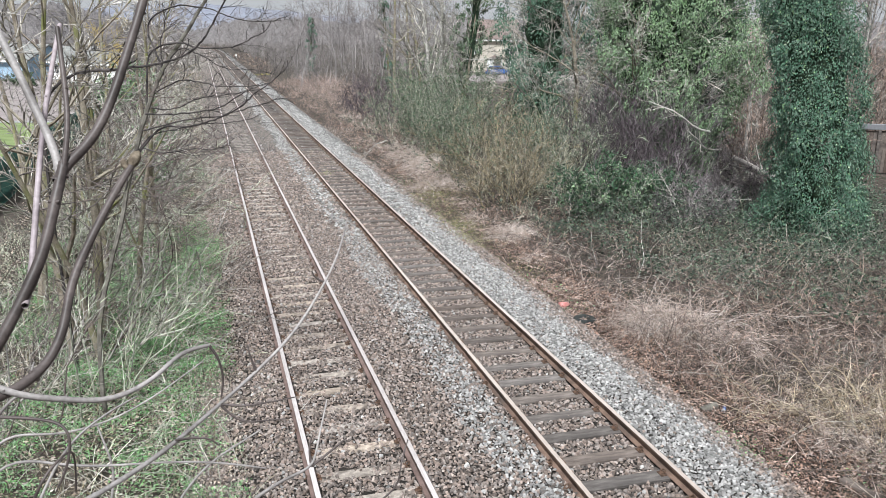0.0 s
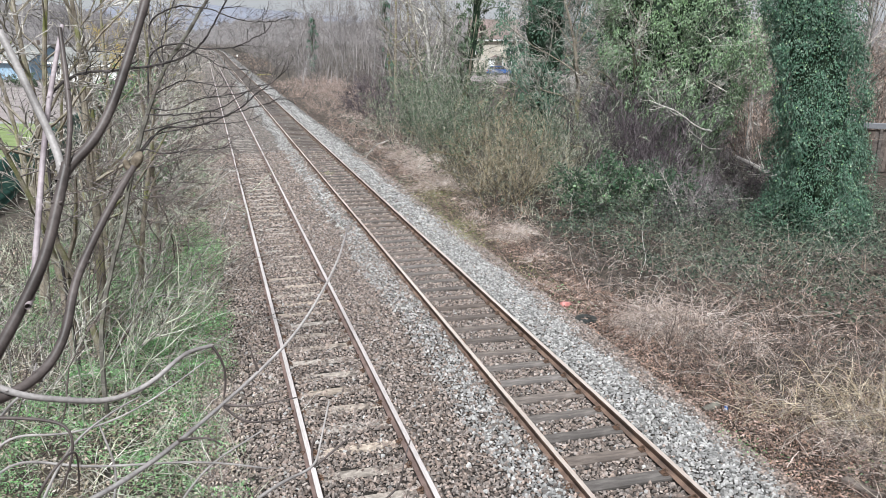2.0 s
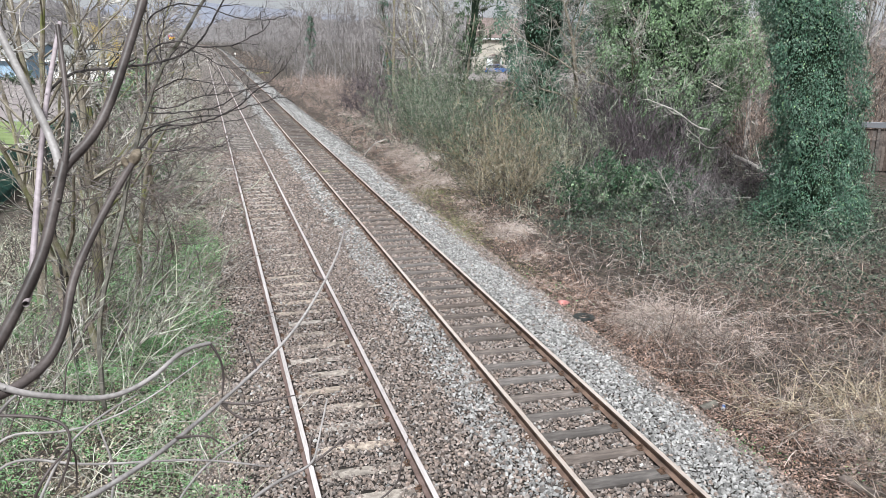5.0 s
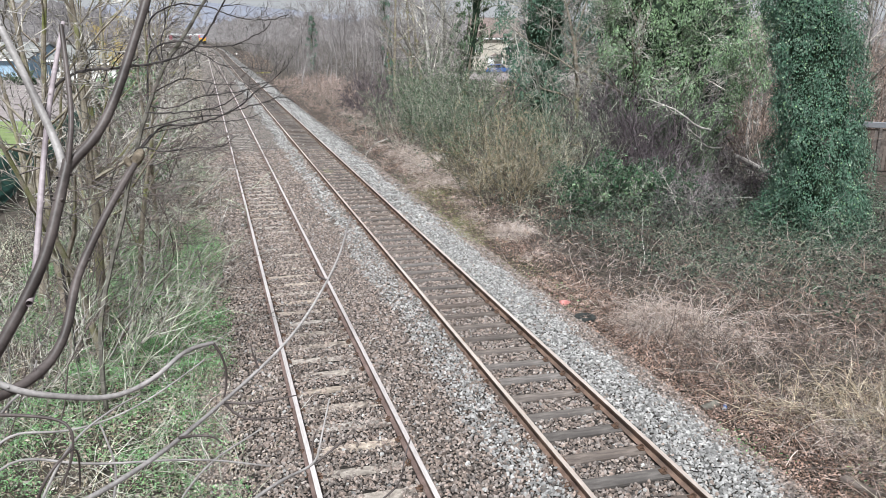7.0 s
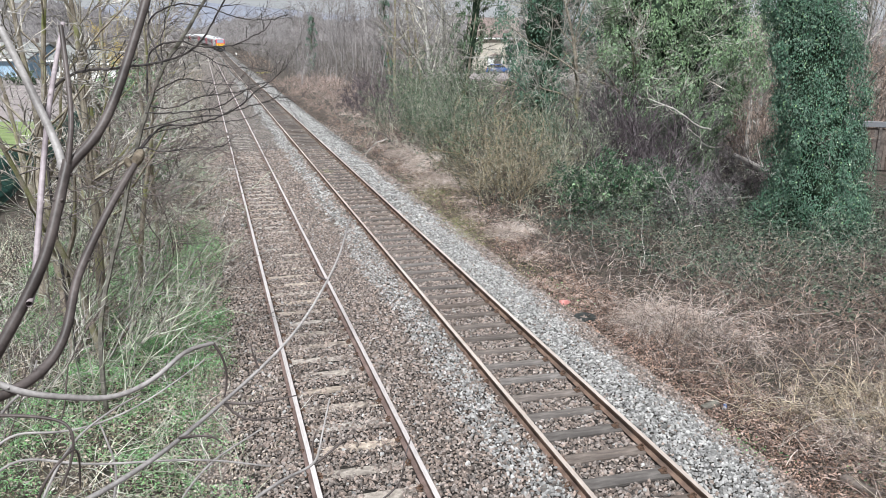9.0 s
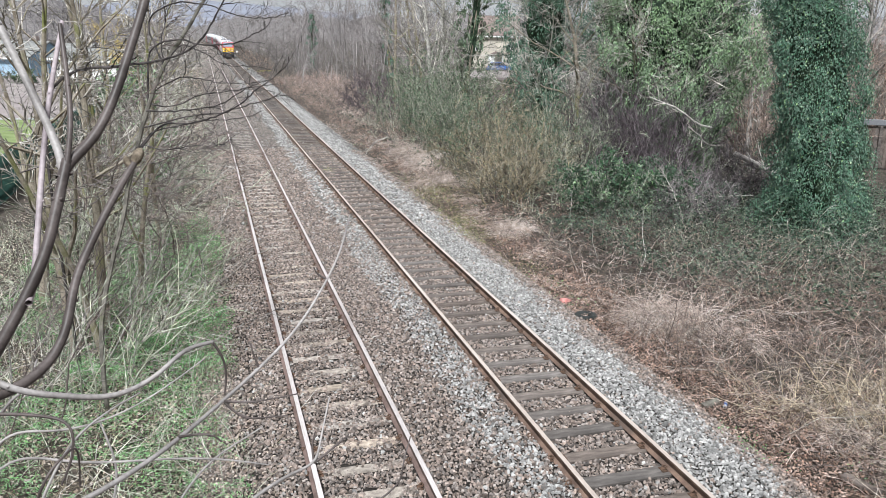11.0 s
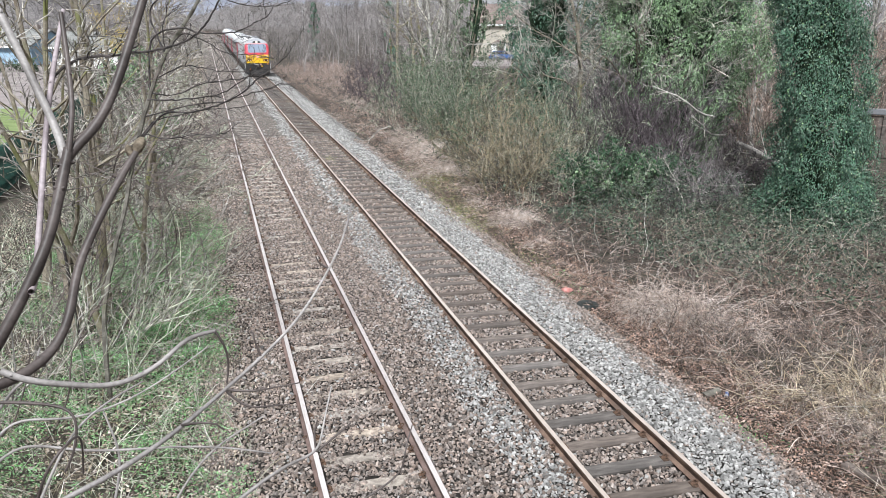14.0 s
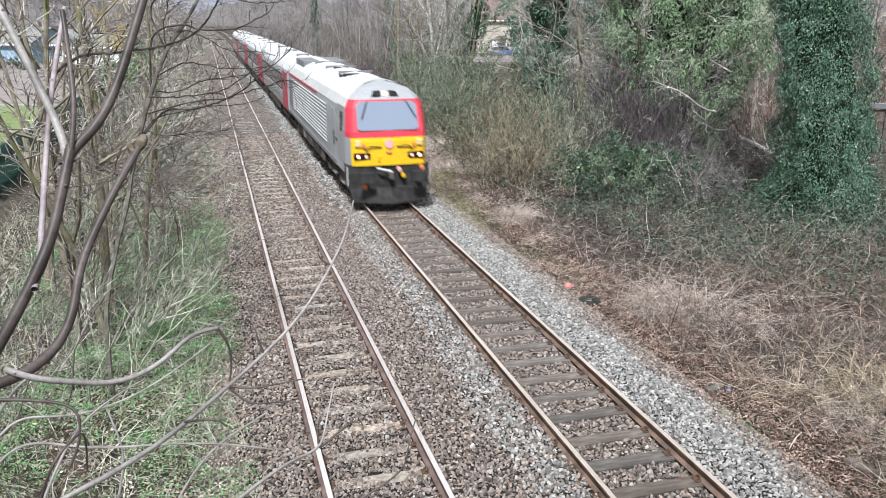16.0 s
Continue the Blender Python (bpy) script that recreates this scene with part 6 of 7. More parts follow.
for k, (pts, r0) in enumerate((
        ([(-6.28, 14.07, 4.76), (-6.2, 14.24, 5.6), (-5.76, 13.88, 5.8), (-5.43, 13.45, 5.74), (-5.02, 13.01, 5.75), (-4.82, 12.74, 5.8), (-4.62, 12.61, 5.9), (-4.47, 12.48, 5.98), (-4.36, 12.38, 6.15)], 0.016),
        ([(-5.99, 14.05, 5.39), (-6.19, 14.28, 6.0), (-6.01, 14.08, 6.25), (-5.73, 13.82, 6.36), (-5.52, 13.54, 6.36), (-5.21, 13.32, 6.31), (-4.91, 13.1, 6.19), (-4.59, 12.88, 6.13), (-4.33, 12.7, 6.14), (-4.1, 12.54, 6.22)], 0.015),
        ([(-5.99, 14.05, 5.39), (-5.72, 13.95, 5.7), (-5.48, 13.76, 5.66), (-5.26, 13.45, 5.55), (-5.06, 13.25, 5.43), (-4.78, 13.06, 5.42), (-4.54, 12.88, 5.41), (-4.37, 12.71, 5.37)], 0.011),
        ([(-6.32, 13.95, 4.68), (-5.94, 13.73, 4.69), (-5.55, 13.42, 4.74), (-5.16, 13.12, 4.84), (-4.86, 12.87, 5.04), (-4.64, 12.62, 5.17), (-4.41, 12.47, 5.25)], 0.014),
        ([(-6.59, 14.01, 3.85), (-6.13, 13.72, 4.44), (-5.69, 13.4, 4.52), (-5.38, 13.01, 4.62), (-5.09, 12.74, 4.75), (-4.84, 12.51, 4.92), (-4.67, 12.39, 5.09), (-4.47, 12.27, 5.23), (-4.23, 12.15, 5.44), (-4.18, 12.07, 5.59)], 0.017),
        ([(-6.15, 14.06, 5.0), (-5.8, 13.73, 5.2), (-5.51, 13.43, 5.23), (-5.14, 13.2, 5.16), (-4.72, 12.86, 5.17), (-4.45, 12.69, 5.22)], 0.011),
        ([(-6.28, 14.07, 4.77), (-5.85, 13.73, 4.78), (-5.47, 13.56, 4.95), (-5.1, 13.25, 5.01), (-4.72, 12.95, 5.1), (-4.31, 12.74, 5.16)], 0.012),
        ([(-6.4, 14.04, 4.4), (-5.69, 13.53, 4.61), (-5.08, 13.06, 4.73), (-4.74, 12.79, 4.86), (-4.5, 12.62, 4.93), (-4.28, 12.48, 5.02), (-4.09, 12.29, 4.94)], 0.013),
        ([(-6.59, 14.01, 3.85), (-6.28, 13.84, 4.32), (-5.78, 13.63, 4.47), (-5.34, 13.31, 4.58), (-5.09, 13.14, 4.6), (-4.75, 12.84, 4.67), (-4.57, 12.7, 4.76)], 0.011),
        ([(-6.75, 13.9, 3.3), (-6.51, 13.84, 4.1), (-6.07, 13.6, 4.09), (-5.63, 13.28, 4.18), (-5.29, 12.98, 4.21), (-5.03, 12.72, 4.34)], 0.011),
        ([(-5.99, 14.05, 5.39), (-6.0, 14.06, 5.79), (-5.92, 14.0, 6.05), (-5.82, 13.83, 6.3), (-5.6, 13.7, 6.7)], 0.012))):
    arch("arching_bough", pts, r0, 0.0052, BARK_SOOT, 10 + k, 9, "thin dark bough with upturned twigs")

# ---------------------------------------------------------------- the tree in front, at the bridge
front_tree = thing("overhanging_tree", "young tree whose budding bare boughs reach past the bridge", "tree", (-6.9, 1.6, settle(-6.9, 1.6) - 0.05))
BRANCH = shader("smooth_grey_brown_bark", (0.034, 0.026, 0.024), (0.105, 0.085, 0.08), 0.5, 9, fine=120, bump=0.04, spec=0.35)
BUD = shader("downy_brown_bud", (0.09, 0.07, 0.05), (0.22, 0.18, 0.135), 0.8, 60, fine=200, bump=0.3)
BRANCH_PALE = shader("pale_grey_bough_bark", (0.16, 0.145, 0.14), (0.35, 0.325, 0.315), 0.5, 9, fine=120, bump=0.04, spec=0.35)


def bough(name, pts, r0, r1, mat, parent, label="", nodes=True, seed=0):
    """A bough through a few bends, with swollen nodes and small buds."""
    r = np.random.default_rng(seed)
    p = np.array(pts, float) - np.array(front_tree.matrix_basis.translation)
    n = len(p)
    u = np.linspace(0, n - 1, (n - 1) * 9 + 1)
    i = np.clip(u.astype(int), 0, n - 2)
    f = (u - i)[:, None]
    a, b, c, d = p[np.clip(i - 1, 0, n - 1)], p[i], p[i + 1], p[np.clip(i + 2, 0, n - 1)]
    q = 0.5 * (2 * b + (c - a) * f + (2 * a - 5 * b + 4 * c - d) * f ** 2 + (3 * b - a - 3 * c + d) * f ** 3)
    for _ in range(5):
        q[2:-2] = (q[:-4] + q[1:-3] + q[2:-2] + q[3:-1] + q[4:]) / 5
    rad = np.linspace(r0, r1, len(q)) * (1 + 0.012 * r.normal(size=len(q)))
    if nodes:
        rad[4::14] *= 1.08
        rad[5::14] *= 1.05
    bag = Bag().tubes(q[None], rad[None], 10)
    bag.tubes(np.stack([q[-1], q[-1] + (q[-1] - q[-2]) * 0.25])[None], np.array([[rad[-1], rad[-1] * 0.2]]), 10)
    if nodes:
        for k in range(4, len(q) - 1, 14):
            for s in (-1, 1):
                w = unit(np.cross(q[k + 1] - q[k], r.normal(size=3))) * s
                e = rad[k] * 1.35
                bag.tubes(np.stack([q[k], q[k] + w * e * 0.7, q[k] + w * e + (q[k + 1] - q[k]) * 0.1])[None], np.array([[rad[k] * 0.5, rad[k] * 0.45, rad[k] * 0.08]]), 6)
    ob = part(name, bag.mesh(name, mat, True), None, parent, label)
    return ob


TRUNK_TOP = (-6.15, 1.52, 4.95)
bough("trunk", [(-6.9, 1.6, -0.6), (-6.85, 1.62, 1.5), (-6.6, 1.58, 3.4), TRUNK_TOP], 0.075, 0.03, BRANCH, front_tree, nodes=False)
main = bough("bough", [TRUNK_TOP, (-5.93, 1.50, 5.24), (-5.798, 1.528, 5.286), (-5.744, 1.568, 5.291), (-5.695, 1.616, 5.318), (-5.666, 1.665, 5.37), (-5.655, 1.73, 5.44), (-5.625, 1.785, 5.505), (-5.579, 1.849, 5.588), (-5.533, 1.91, 5.657)], 0.0112, 0.0078, BRANCH, front_tree, "thick bough ending in a swollen bud", seed=1)
foot_of_tree = np.array((-6.9, 1.6, settle(-6.9, 1.6) - 0.05))
for tip, wide in ((((-5.533, 1.91, 5.657), (-5.529, 1.915, 5.664), (-5.523, 1.922, 5.675), (-5.518, 1.928, 5.684), (-5.515, 1.931, 5.688)), (0.0078, 0.0118, 0.0125, 0.0085, 0.001)), (((-5.54, 1.905, 5.65), (-5.546, 1.909, 5.66), (-5.549, 1.913, 5.668), (-5.55, 1.915, 5.674)), (0.006, 0.0085, 0.0072, 0.001))):
    part("bud", Bag().tubes(np.array([tip]) - foot_of_tree, np.array([wide]), 12).mesh("bud", BUD, True), None, main, "fat brown bud")
fork = bough("bough", [TRUNK_TOP, (-5.95, 1.60, 5.13), (-5.842, 1.642, 5.264), (-5.763, 1.699, 5.39), (-5.709, 1.757, 5.494), (-5.683, 1.805, 5.588), (-5.662, 1.861, 5.677)], 0.0126, 0.0110, BRANCH, front_tree, "forked grey-brown bough", seed=2)
bough("side_bough", [(-5.676, 1.839, 5.64), (-5.655, 1.866, 5.674), (-5.61, 1.9, 5.716), (-5.568, 1.948, 5.792), (-5.535, 2.003, 5.883), (-5.501, 2.059, 5.979), (-5.464, 2.119, 6.094)], 0.0110, 0.0098, BRANCH, fork, "smooth bough leaning out to the track", seed=9)
bough("side_bough", [(-5.67, 1.849, 5.645), (-5.682, 1.887, 5.702), (-5.724, 1.952, 5.791), (-5.769, 2.022, 5.885), (-5.826, 2.101, 5.998)], 0.0096, 0.0082, BRANCH_PALE, fork, seed=3)
bough("side_bough", [(-5.668, 1.838, 5.635), (-5.651, 1.878, 5.737), (-5.653, 1.925, 5.82), (-5.666, 1.995, 5.957)], 0.0062, 0.0052, BRANCH, fork, seed=4)
PEELED = shader("peeled_pinkish_wood", (0.20, 0.165, 0.175), (0.34, 0.29, 0.305), 0.55, 12, fine=90, bump=0.04, c3=(0.26, 0.215, 0.215))
bough("peeled_bough", [(-5.738, 1.70, 5.414), (-5.738, 1.78, 5.444), (-5.725, 1.86, 5.59), (-5.717, 1.98, 5.735), (-5.704, 2.08, 5.852), (-5.688, 2.18, 5.964)], 0.0072, 0.0052, PEELED, fork, "pale peeled broken side bough", seed=8)
hook = bough("bough", [(-5.775, 1.548, 5.312), (-5.73, 1.545, 5.288), (-5.66, 1.57, 5.26), (-5.58, 1.59, 5.24), (-5.50, 1.63, 5.26), (-5.45, 1.68, 5.29), (-5.39, 1.71, 5.29)], 0.0066, 0.0042, BRANCH_PALE, front_tree, "bough curling upward at its tip", seed=5)
bough("twig", [(-5.39, 1.71, 5.29), (-5.372, 1.70, 5.26), (-5.365, 1.70, 5.215), (-5.372, 1.70, 5.17)], 0.0032, 0.002, BRANCH, hook, nodes=False)
long = bough("bough", [(-6.75, 1.6, 2.6), (-6.3, 1.75, 4.2), (-5.95, 1.88, 4.72), (-5.72, 1.95, 4.81), (-5.57, 2.02, 4.86), (-5.47, 2.11, 4.89), (-5.38, 2.20, 4.92), (-5.27, 2.29, 4.97), (-5.14, 2.39, 5.05), (-5.03, 2.49, 5.17), (-4.97, 2.55, 5.26), (-4.93, 2.62, 5.35)], 0.0088, 0.0028, BRANCH_PALE, front_tree, "long pale bough reaching over the track", seed=6)
for k, pts in enumerate(([(-5.38, 2.2, 4.92), (-5.33, 2.18, 4.918), (-5.28, 2.17, 4.92), (-5.17, 2.19, 4.92)], [(-5.38, 2.2, 4.92), (-5.33, 2.18, 4.87), (-5.27, 2.18, 4.862), (-5.2, 2.18, 4.86)], [(-5.03, 2.49, 5.17), (-5.06, 2.5, 5.185), (-5.07, 2.5, 5.21)], [(-5.27, 2.29, 4.97), (-5.285, 2.29, 5.02), (-5.29, 2.3, 5.05)], [(-5.5, 2.08, 4.885), (-5.42, 2.05, 4.9), (-5.39, 2.05, 4.87)])):
    bough("twig", pts, 0.0042, 0.0018, BRANCH, long, nodes=False, seed=10 + k)
low = bough("bough", [(-6.3, 1.75, 4.2), (-5.7, 1.9, 4.5), (-5.42, 1.97, 4.66), (-5.30, 2.01, 4.72), (-5.22, 2.05, 4.74), (-5.14, 2.08, 4.75), (-5.12, 2.09, 4.81), (-5.08, 2.16, 4.91)], 0.0075, 0.0022, BRANCH_PALE, front_tree, "low thin bough with short spurs", seed=7)
for k, pts in enumerate(([(-5.14, 2.08, 4.75), (-5.143, 2.1, 4.8), (-5.13, 2.1, 4.84)], [(-5.14, 2.08, 4.75), (-5.05, 2.12, 4.79), (-5.03, 2.13, 4.80)], [(-5.6, 1.9, 4.56), (-5.3, 1.88, 4.6), (-4.95, 1.91, 4.72), (-4.92, 1.92, 4.8), (-4.88, 1.98, 4.85)], [(-5.9, 1.86, 4.4), (-5.77, 1.60, 5.0), (-5.70, 1.66, 5.09), (-5.68, 1.7, 5.08), (-5.69, 1.72, 4.98)])):
    bough("twig", pts, 0.0038, 0.0018, BRANCH, low, nodes=False, seed=20 + k)

near = bough("cane", [(-6.5, 2.3, 4.0), (-6.2, 2.3, 4.85), (-6.02, 2.28, 4.92), (-5.87, 2.24, 4.92), (-5.78, 2.2, 4.9), (-5.79, 2.18, 4.8), (-5.82, 2.17, 4.74)], 0.006, 0.003, BRANCH, front_tree, "dark cane bowed over", nodes=False)
for k, pts in enumerate(([(-6.6, 2.6, 3.6), (-6.27, 3.08, 4.43), (-6.02, 3.02, 4.48), (-5.73, 2.96, 4.56), (-5.44, 3.03, 4.72)], [(-6.6, 2.6, 3.6), (-6.21, 2.86, 4.47), (-5.91, 2.77, 4.47), (-5.51, 2.66, 4.51), (-5.24, 2.67, 4.43)],
                         [(-6.1, 2.8, 3.4), (-5.79, 2.89, 4.23), (-5.8, 2.94, 4.43), (-5.84, 2.99, 4.55)], [(-6.5, 2.3, 4.0), (-6.06, 2.48, 4.8), (-5.95, 2.47, 4.89), (-5.93, 2.59, 4.95)],
                         [(-6.0, 3.0, 3.2), (-5.6, 3.02, 4.14), (-5.33, 3.0, 4.36), (-5.24, 2.99, 4.42)],
                         [(-6.4, 2.4, 3.4), (-5.98, 2.58, 4.47), (-5.82, 2.69, 4.66), (-5.66, 2.77, 4.72)])):
    bough("cane", pts, 0.0062, 0.0028, BRANCH_PALE, front_tree, "thin pale cane", nodes=False, seed=40 + k)

# ---------------------------------------------------------------- streets and houses beyond
def sheet(name, label, category, pts, z, mat):
    bm = bmesh.new()
    f = bm.faces.new([bm.verts.new((x, y, z)) for x, y in pts])
    got = bmesh.ops.extrude_face_region(bm, geom=[f])
    bmesh.ops.translate(bm, vec=(0, 0, -0.4), verts=[v for v in got["geom"] if isinstance(v, bmesh.types.BMVert)])
    bmesh.ops.recalc_face_normals(bm, faces=bm.faces[:])
    me = bpy.data.meshes.new(name)
    bm.to_mesh(me)
    bm.free()
    me.materials.append(mat)
    return tagged(new(name, me), label, category, kind="structure")


sheet("lawn", "mown green lawn beyond the fence", "lawn", [(-14.2, 30), (-14.2, 64), (-40, 68), (-40, 30)], -0.36, LAWN)
sheet("road", "pinkish-grey tarmac cul-de-sac", "road", [(-14.6, 64), (-15, 120), (-70, 140), (-70, 66)], -0.37, TARMAC)
sheet("road", "grey tarmac street seen between trees", "road", [(30, 112), (30, 132), (75, 128), (75, 108)], -0.36, TARMAC)
kerb = tagged(new("kerb"), "pale concrete kerb along the lawn", "kerb", kind="structure")
for k in range(24):
    part("kerb_stone", box(-14.9 - k * 0.92, -14.0 - k * 0.92, 64.0 + k * 0.14, 64.2 + k * 0.14, -0.5, -0.25, 0.02), PLASTIC_GREY, kerb)


def house(name, label, at, turn, w, d, eaves, ridge, wall_mat, roof_mat, windows, door_x=None, porch=False):
    """A small gabled house with overhanging roof, windows in frames, a door and a chimney. Its ridge runs along x."""
    h = thing(name, label, "house", (at[0], at[1], settle(*at)), turn)
    bm = prism([(-d / 2, 0), (-d / 2, eaves), (0, ridge), (d / 2, eaves), (d / 2, 0)], -w / 2, w / 2)
    bmesh.ops.rotate(bm, cent=(0, 0, 0), matrix=Matrix.Rotation(radians(90), 3, "Z"), verts=bm.verts[:])
    part("wall", bm, wall_mat, h)
    k = (ridge - eaves) / (d / 2)
    o = 0.45
    bm = prism([(-d / 2 - o, eaves - o * k + 0.04), (0, ridge + 0.04), (d / 2 + o, eaves - o * k + 0.04), (d / 2 + o, eaves - o * k + 0.24), (0, ridge + 0.26), (-d / 2 - o, eaves - o * k + 0.24)], -w / 2 - 0.3, w / 2 + 0.3)
    bmesh.ops.rotate(bm, cent=(0, 0, 0), matrix=Matrix.Rotation(radians(90), 3, "Z"), verts=bm.verts[:])
    roof = part("roof", bm, roof_mat, h)
    part("fascia", box(-w / 2 - 0.32, w / 2 + 0.32, -d / 2 - o - 0.05, -d / 2 - o + 0.0, eaves - o * k - 0.06, eaves - o * k + 0.2, 0.01), RENDER_WHITE if wall_mat != BRICK_FAR else TILE_BROWN, h)
    part("chimney", box(w / 4 - 0.3, w / 4 + 0.3, -0.3, 0.3, ridge - 0.3, ridge + 0.9, 0.02), BRICK_FAR, roof)
    for x, z, ww, hh in windows:
        win = part("window", box(x - ww / 2, x + ww / 2, -d / 2 - 0.05, -d / 2 + 0.02, z, z + hh, 0.01), RENDER_WHITE, h, "white-framed window")
        for s in (-1, 1):
            part("pane", box(x + s * ww / 4 - ww / 4 + 0.07, x + s * ww / 4 + ww / 4 - 0.05, -d / 2 - 0.065, -d / 2 - 0.045, z + 0.08, z + hh - 0.08), DARK_GLASS, win)
    if door_x is not None:
        part("door", box(door_x - 0.48, door_x + 0.48, -d / 2 - 0.05, -d / 2 + 0.02, 0, 2.05, 0.01), RENDER_WHITE, h)
    if porch:
        p = part("porch_roof", prism([(-1.5, 2.35), (0, 3.1), (1.5, 2.35)], -d / 2 - 1.4, -d / 2), TILE_BROWN, h)
        for s in (-1.25, 1.25):
            part("post", box(s - 0.12, s + 0.12, -d / 2 - 1.35, -d / 2 - 1.1, 0, 2.35, 0.01), RENDER_WHITE, p)
        part("side_wall", box(-1.3, -0.2, -d / 2 - 1.2, -d / 2 - 1.0, 0, 2.35, 0.01), RENDER_WHITE, p)
    return h


house("bungalow", "pale blue bungalow with a grey tiled roof", (-30.5, 134.0), -35, 9, 8, 2.6, 4.6, RENDER_BLUE, TILE_GREY, [(-3, 1.0, 1.4, 1.1)], 2.5)
house("bungalow", "white bungalow with a grey tiled roof", (-22.0, 126.0), -30, 4.5, 7, 2.7, 4.4, RENDER_WHITE, TILE_GREY, [(-1.5, 1.0, 1.4, 1.2)], 1.5)
house("bungalow", "white garage with a grey roof behind the trees", (-19.5, 118.0), 5, 5.5, 6, 2.6, 3.9, RENDER_WHITE, TILE_GREY, [], 0.5)
house("detached_house", "cream rendered house with brown roof and white porch", (47.5, 148.0), -14, 9, 8, 6.0, 9.2, RENDER_CREAM, TILE_BROWN, [(-3, 3.2, 1.4, 1.2), (2.8, 3.2, 1.4, 1.2), (3.0, 0.9, 1.8, 1.3)], -0.6, True)
house("detached_house", "brick house with brown tiled roof behind bare trees", (79.0, 110.0), -38, 12, 8, 5.2, 8.4, BRICK_FAR, TILE_BROWN, [(-3, 3.2, 1.4, 1.2), (2.8, 3.2, 1.4, 1.2)])


def make_car(label, at, turn, mat):
    car = thing("parked_car", label, "car", (at[0], at[1], settle(*at) + 0.06), turn)
    side = [(-2.05, 0.28), (-2.08, 0.72), (-1.9, 0.92), (-1.35, 0.98), (1.0, 0.95), (1.75, 0.82), (2.05, 0.62), (2.05, 0.28)]
    bm = prism(side, -0.85, 0.85, 0.06)
    part("body", bm, mat, car)
    part("cabin", prism([(-1.85, 0.93), (-1.35, 1.42), (0.0, 1.46), (0.35, 1.38), (1.05, 0.94)], -0.74, 0.74, 0.05), DARK_GLASS, car, "dark glazed cabin")
    part("roof_panel", prism([(-1.4, 1.415), (-1.3, 1.47), (0.0, 1.5), (0.3, 1.42)], -0.7, 0.7, 0.02), mat, car)
    for x in (-1.28, 1.28):
        for y in (-0.8, 0.8):
            w = part("wheel", rod((x, y - 0.1, 0.31), (x, y + 0.1, 0.31), 0.31, k=20), RUBBER, car)
            part("rim", rod((x, y - 0.115, 0.31), (x, y + 0.115, 0.31), 0.19, k=14), PLASTIC_GREY, w)
    for y in (-0.6, 0.6):
        part("headlamp", box(1.93, 2.07, y - 0.18, y + 0.18, 0.6, 0.74, 0.03), RENDER_WHITE, car)
        part("tail_lamp", box(-2.1, -2.0, y - 0.15, y + 0.15, 0.66, 0.86, 0.03), RED, car)
    return car


make_car("bright blue hatchback parked before the cream house", (42.6, 131.0), 12, CAR_BLUE)
make_car("white car parked beyond the road barrier", (40.0, 50.0), 25, CAR_WHITE)
make_car("white car parked in the cul-de-sac", (-33.0, 96.0), -15, CAR_WHITE)

BOARD = shader("dark_weathered_board", (0.06, 0.046, 0.04), (0.15, 0.118, 0.10), 0.9, 3, fine=40, bump=0.4, spread=0.3, rand="object")
barrier = thing("board_fence", "weathered board fence with a grey top rail", "fence", (25.2, 32.5, settle(25.2, 32.5)), -32)
part("top_rail", box(-3.5, 6, -0.08, 0.12, 2.2, 2.48, 0.02), SILVER_DARK, barrier)
for k in range(58):
    part("board", box(-3.5 + k * 0.165, -3.35 + k * 0.165, 0.03, 0.055, 0.1, 2.15, 0.005), BOARD, barrier)
for x in (-3.2, -1.0, 1.2, 3.4, 5.6):
    part("post", box(x - 0.07, x + 0.07, -0.07, 0.07, -0.1, 2.2, 0.02), TIMBER, barrier)

fence = tagged(new("palisade_fence"), "dark green steel palisade fence along the railway", "fence")
pale = bpy.data.meshes.new("pale")
bm = prism([(-0.035, 0), (-0.035, 1.7), (0, 1.8), (0.035, 1.7), (0.035, 0)], -0.012, 0.012)
bmesh.ops.rotate(bm, cent=(0, 0, 0), matrix=Matrix.Rotation(radians(90), 3, "Z"), verts=bm.verts[:])
bm.to_mesh(pale)
bm.free()
pale.materials.append(GREEN_METAL)
for k in range(235):
    ob = new("pale", pale)
    ob.parent = fence
    ob.matrix_basis = pose(-13.2, 31 + k * 0.145, settle(-13.2, 31 + k * 0.145) - 0.02)
for z in (0.35, 1.35):
    part("rail", box(-13.28, -13.22, 30.8, 65.3, z - 0.55, z - 0.49, 0.005), GREEN_METAL, fence)
for k, (at, h) in enumerate((((-27.0, 110.0), 1.8), ((-30.5, 112.0), 1.7), ((-12.5, 75.0), 3.2), ((-15.5, 80.0), 2.6), ((-34.0, 113.0), 1.7))):
    shrub("garden_bush", "clipped evergreen garden bush", at, h, 170 + k, BARK_GREY, 16, 0.9, 0.9, (5, 4), 0.015, 0.008, 0.0, (IVY_LIGHT if k == 2 else PRIVET, 2600, 0.2), group="garden bushes")
bare_tree("golden_tree", "bare tree with yellowish twigs in a garden", (-15.5, 92.0), 9, 180, BARK_OLIVE, shader("golden_twig_bark", (0.34, 0.25, 0.07), (0.50, 0.39, 0.14), 0.85, 6, bump=0.1), 0.12, (0, 0), 18, (7, 7, 3), 0.009, 0.3, 0.1)

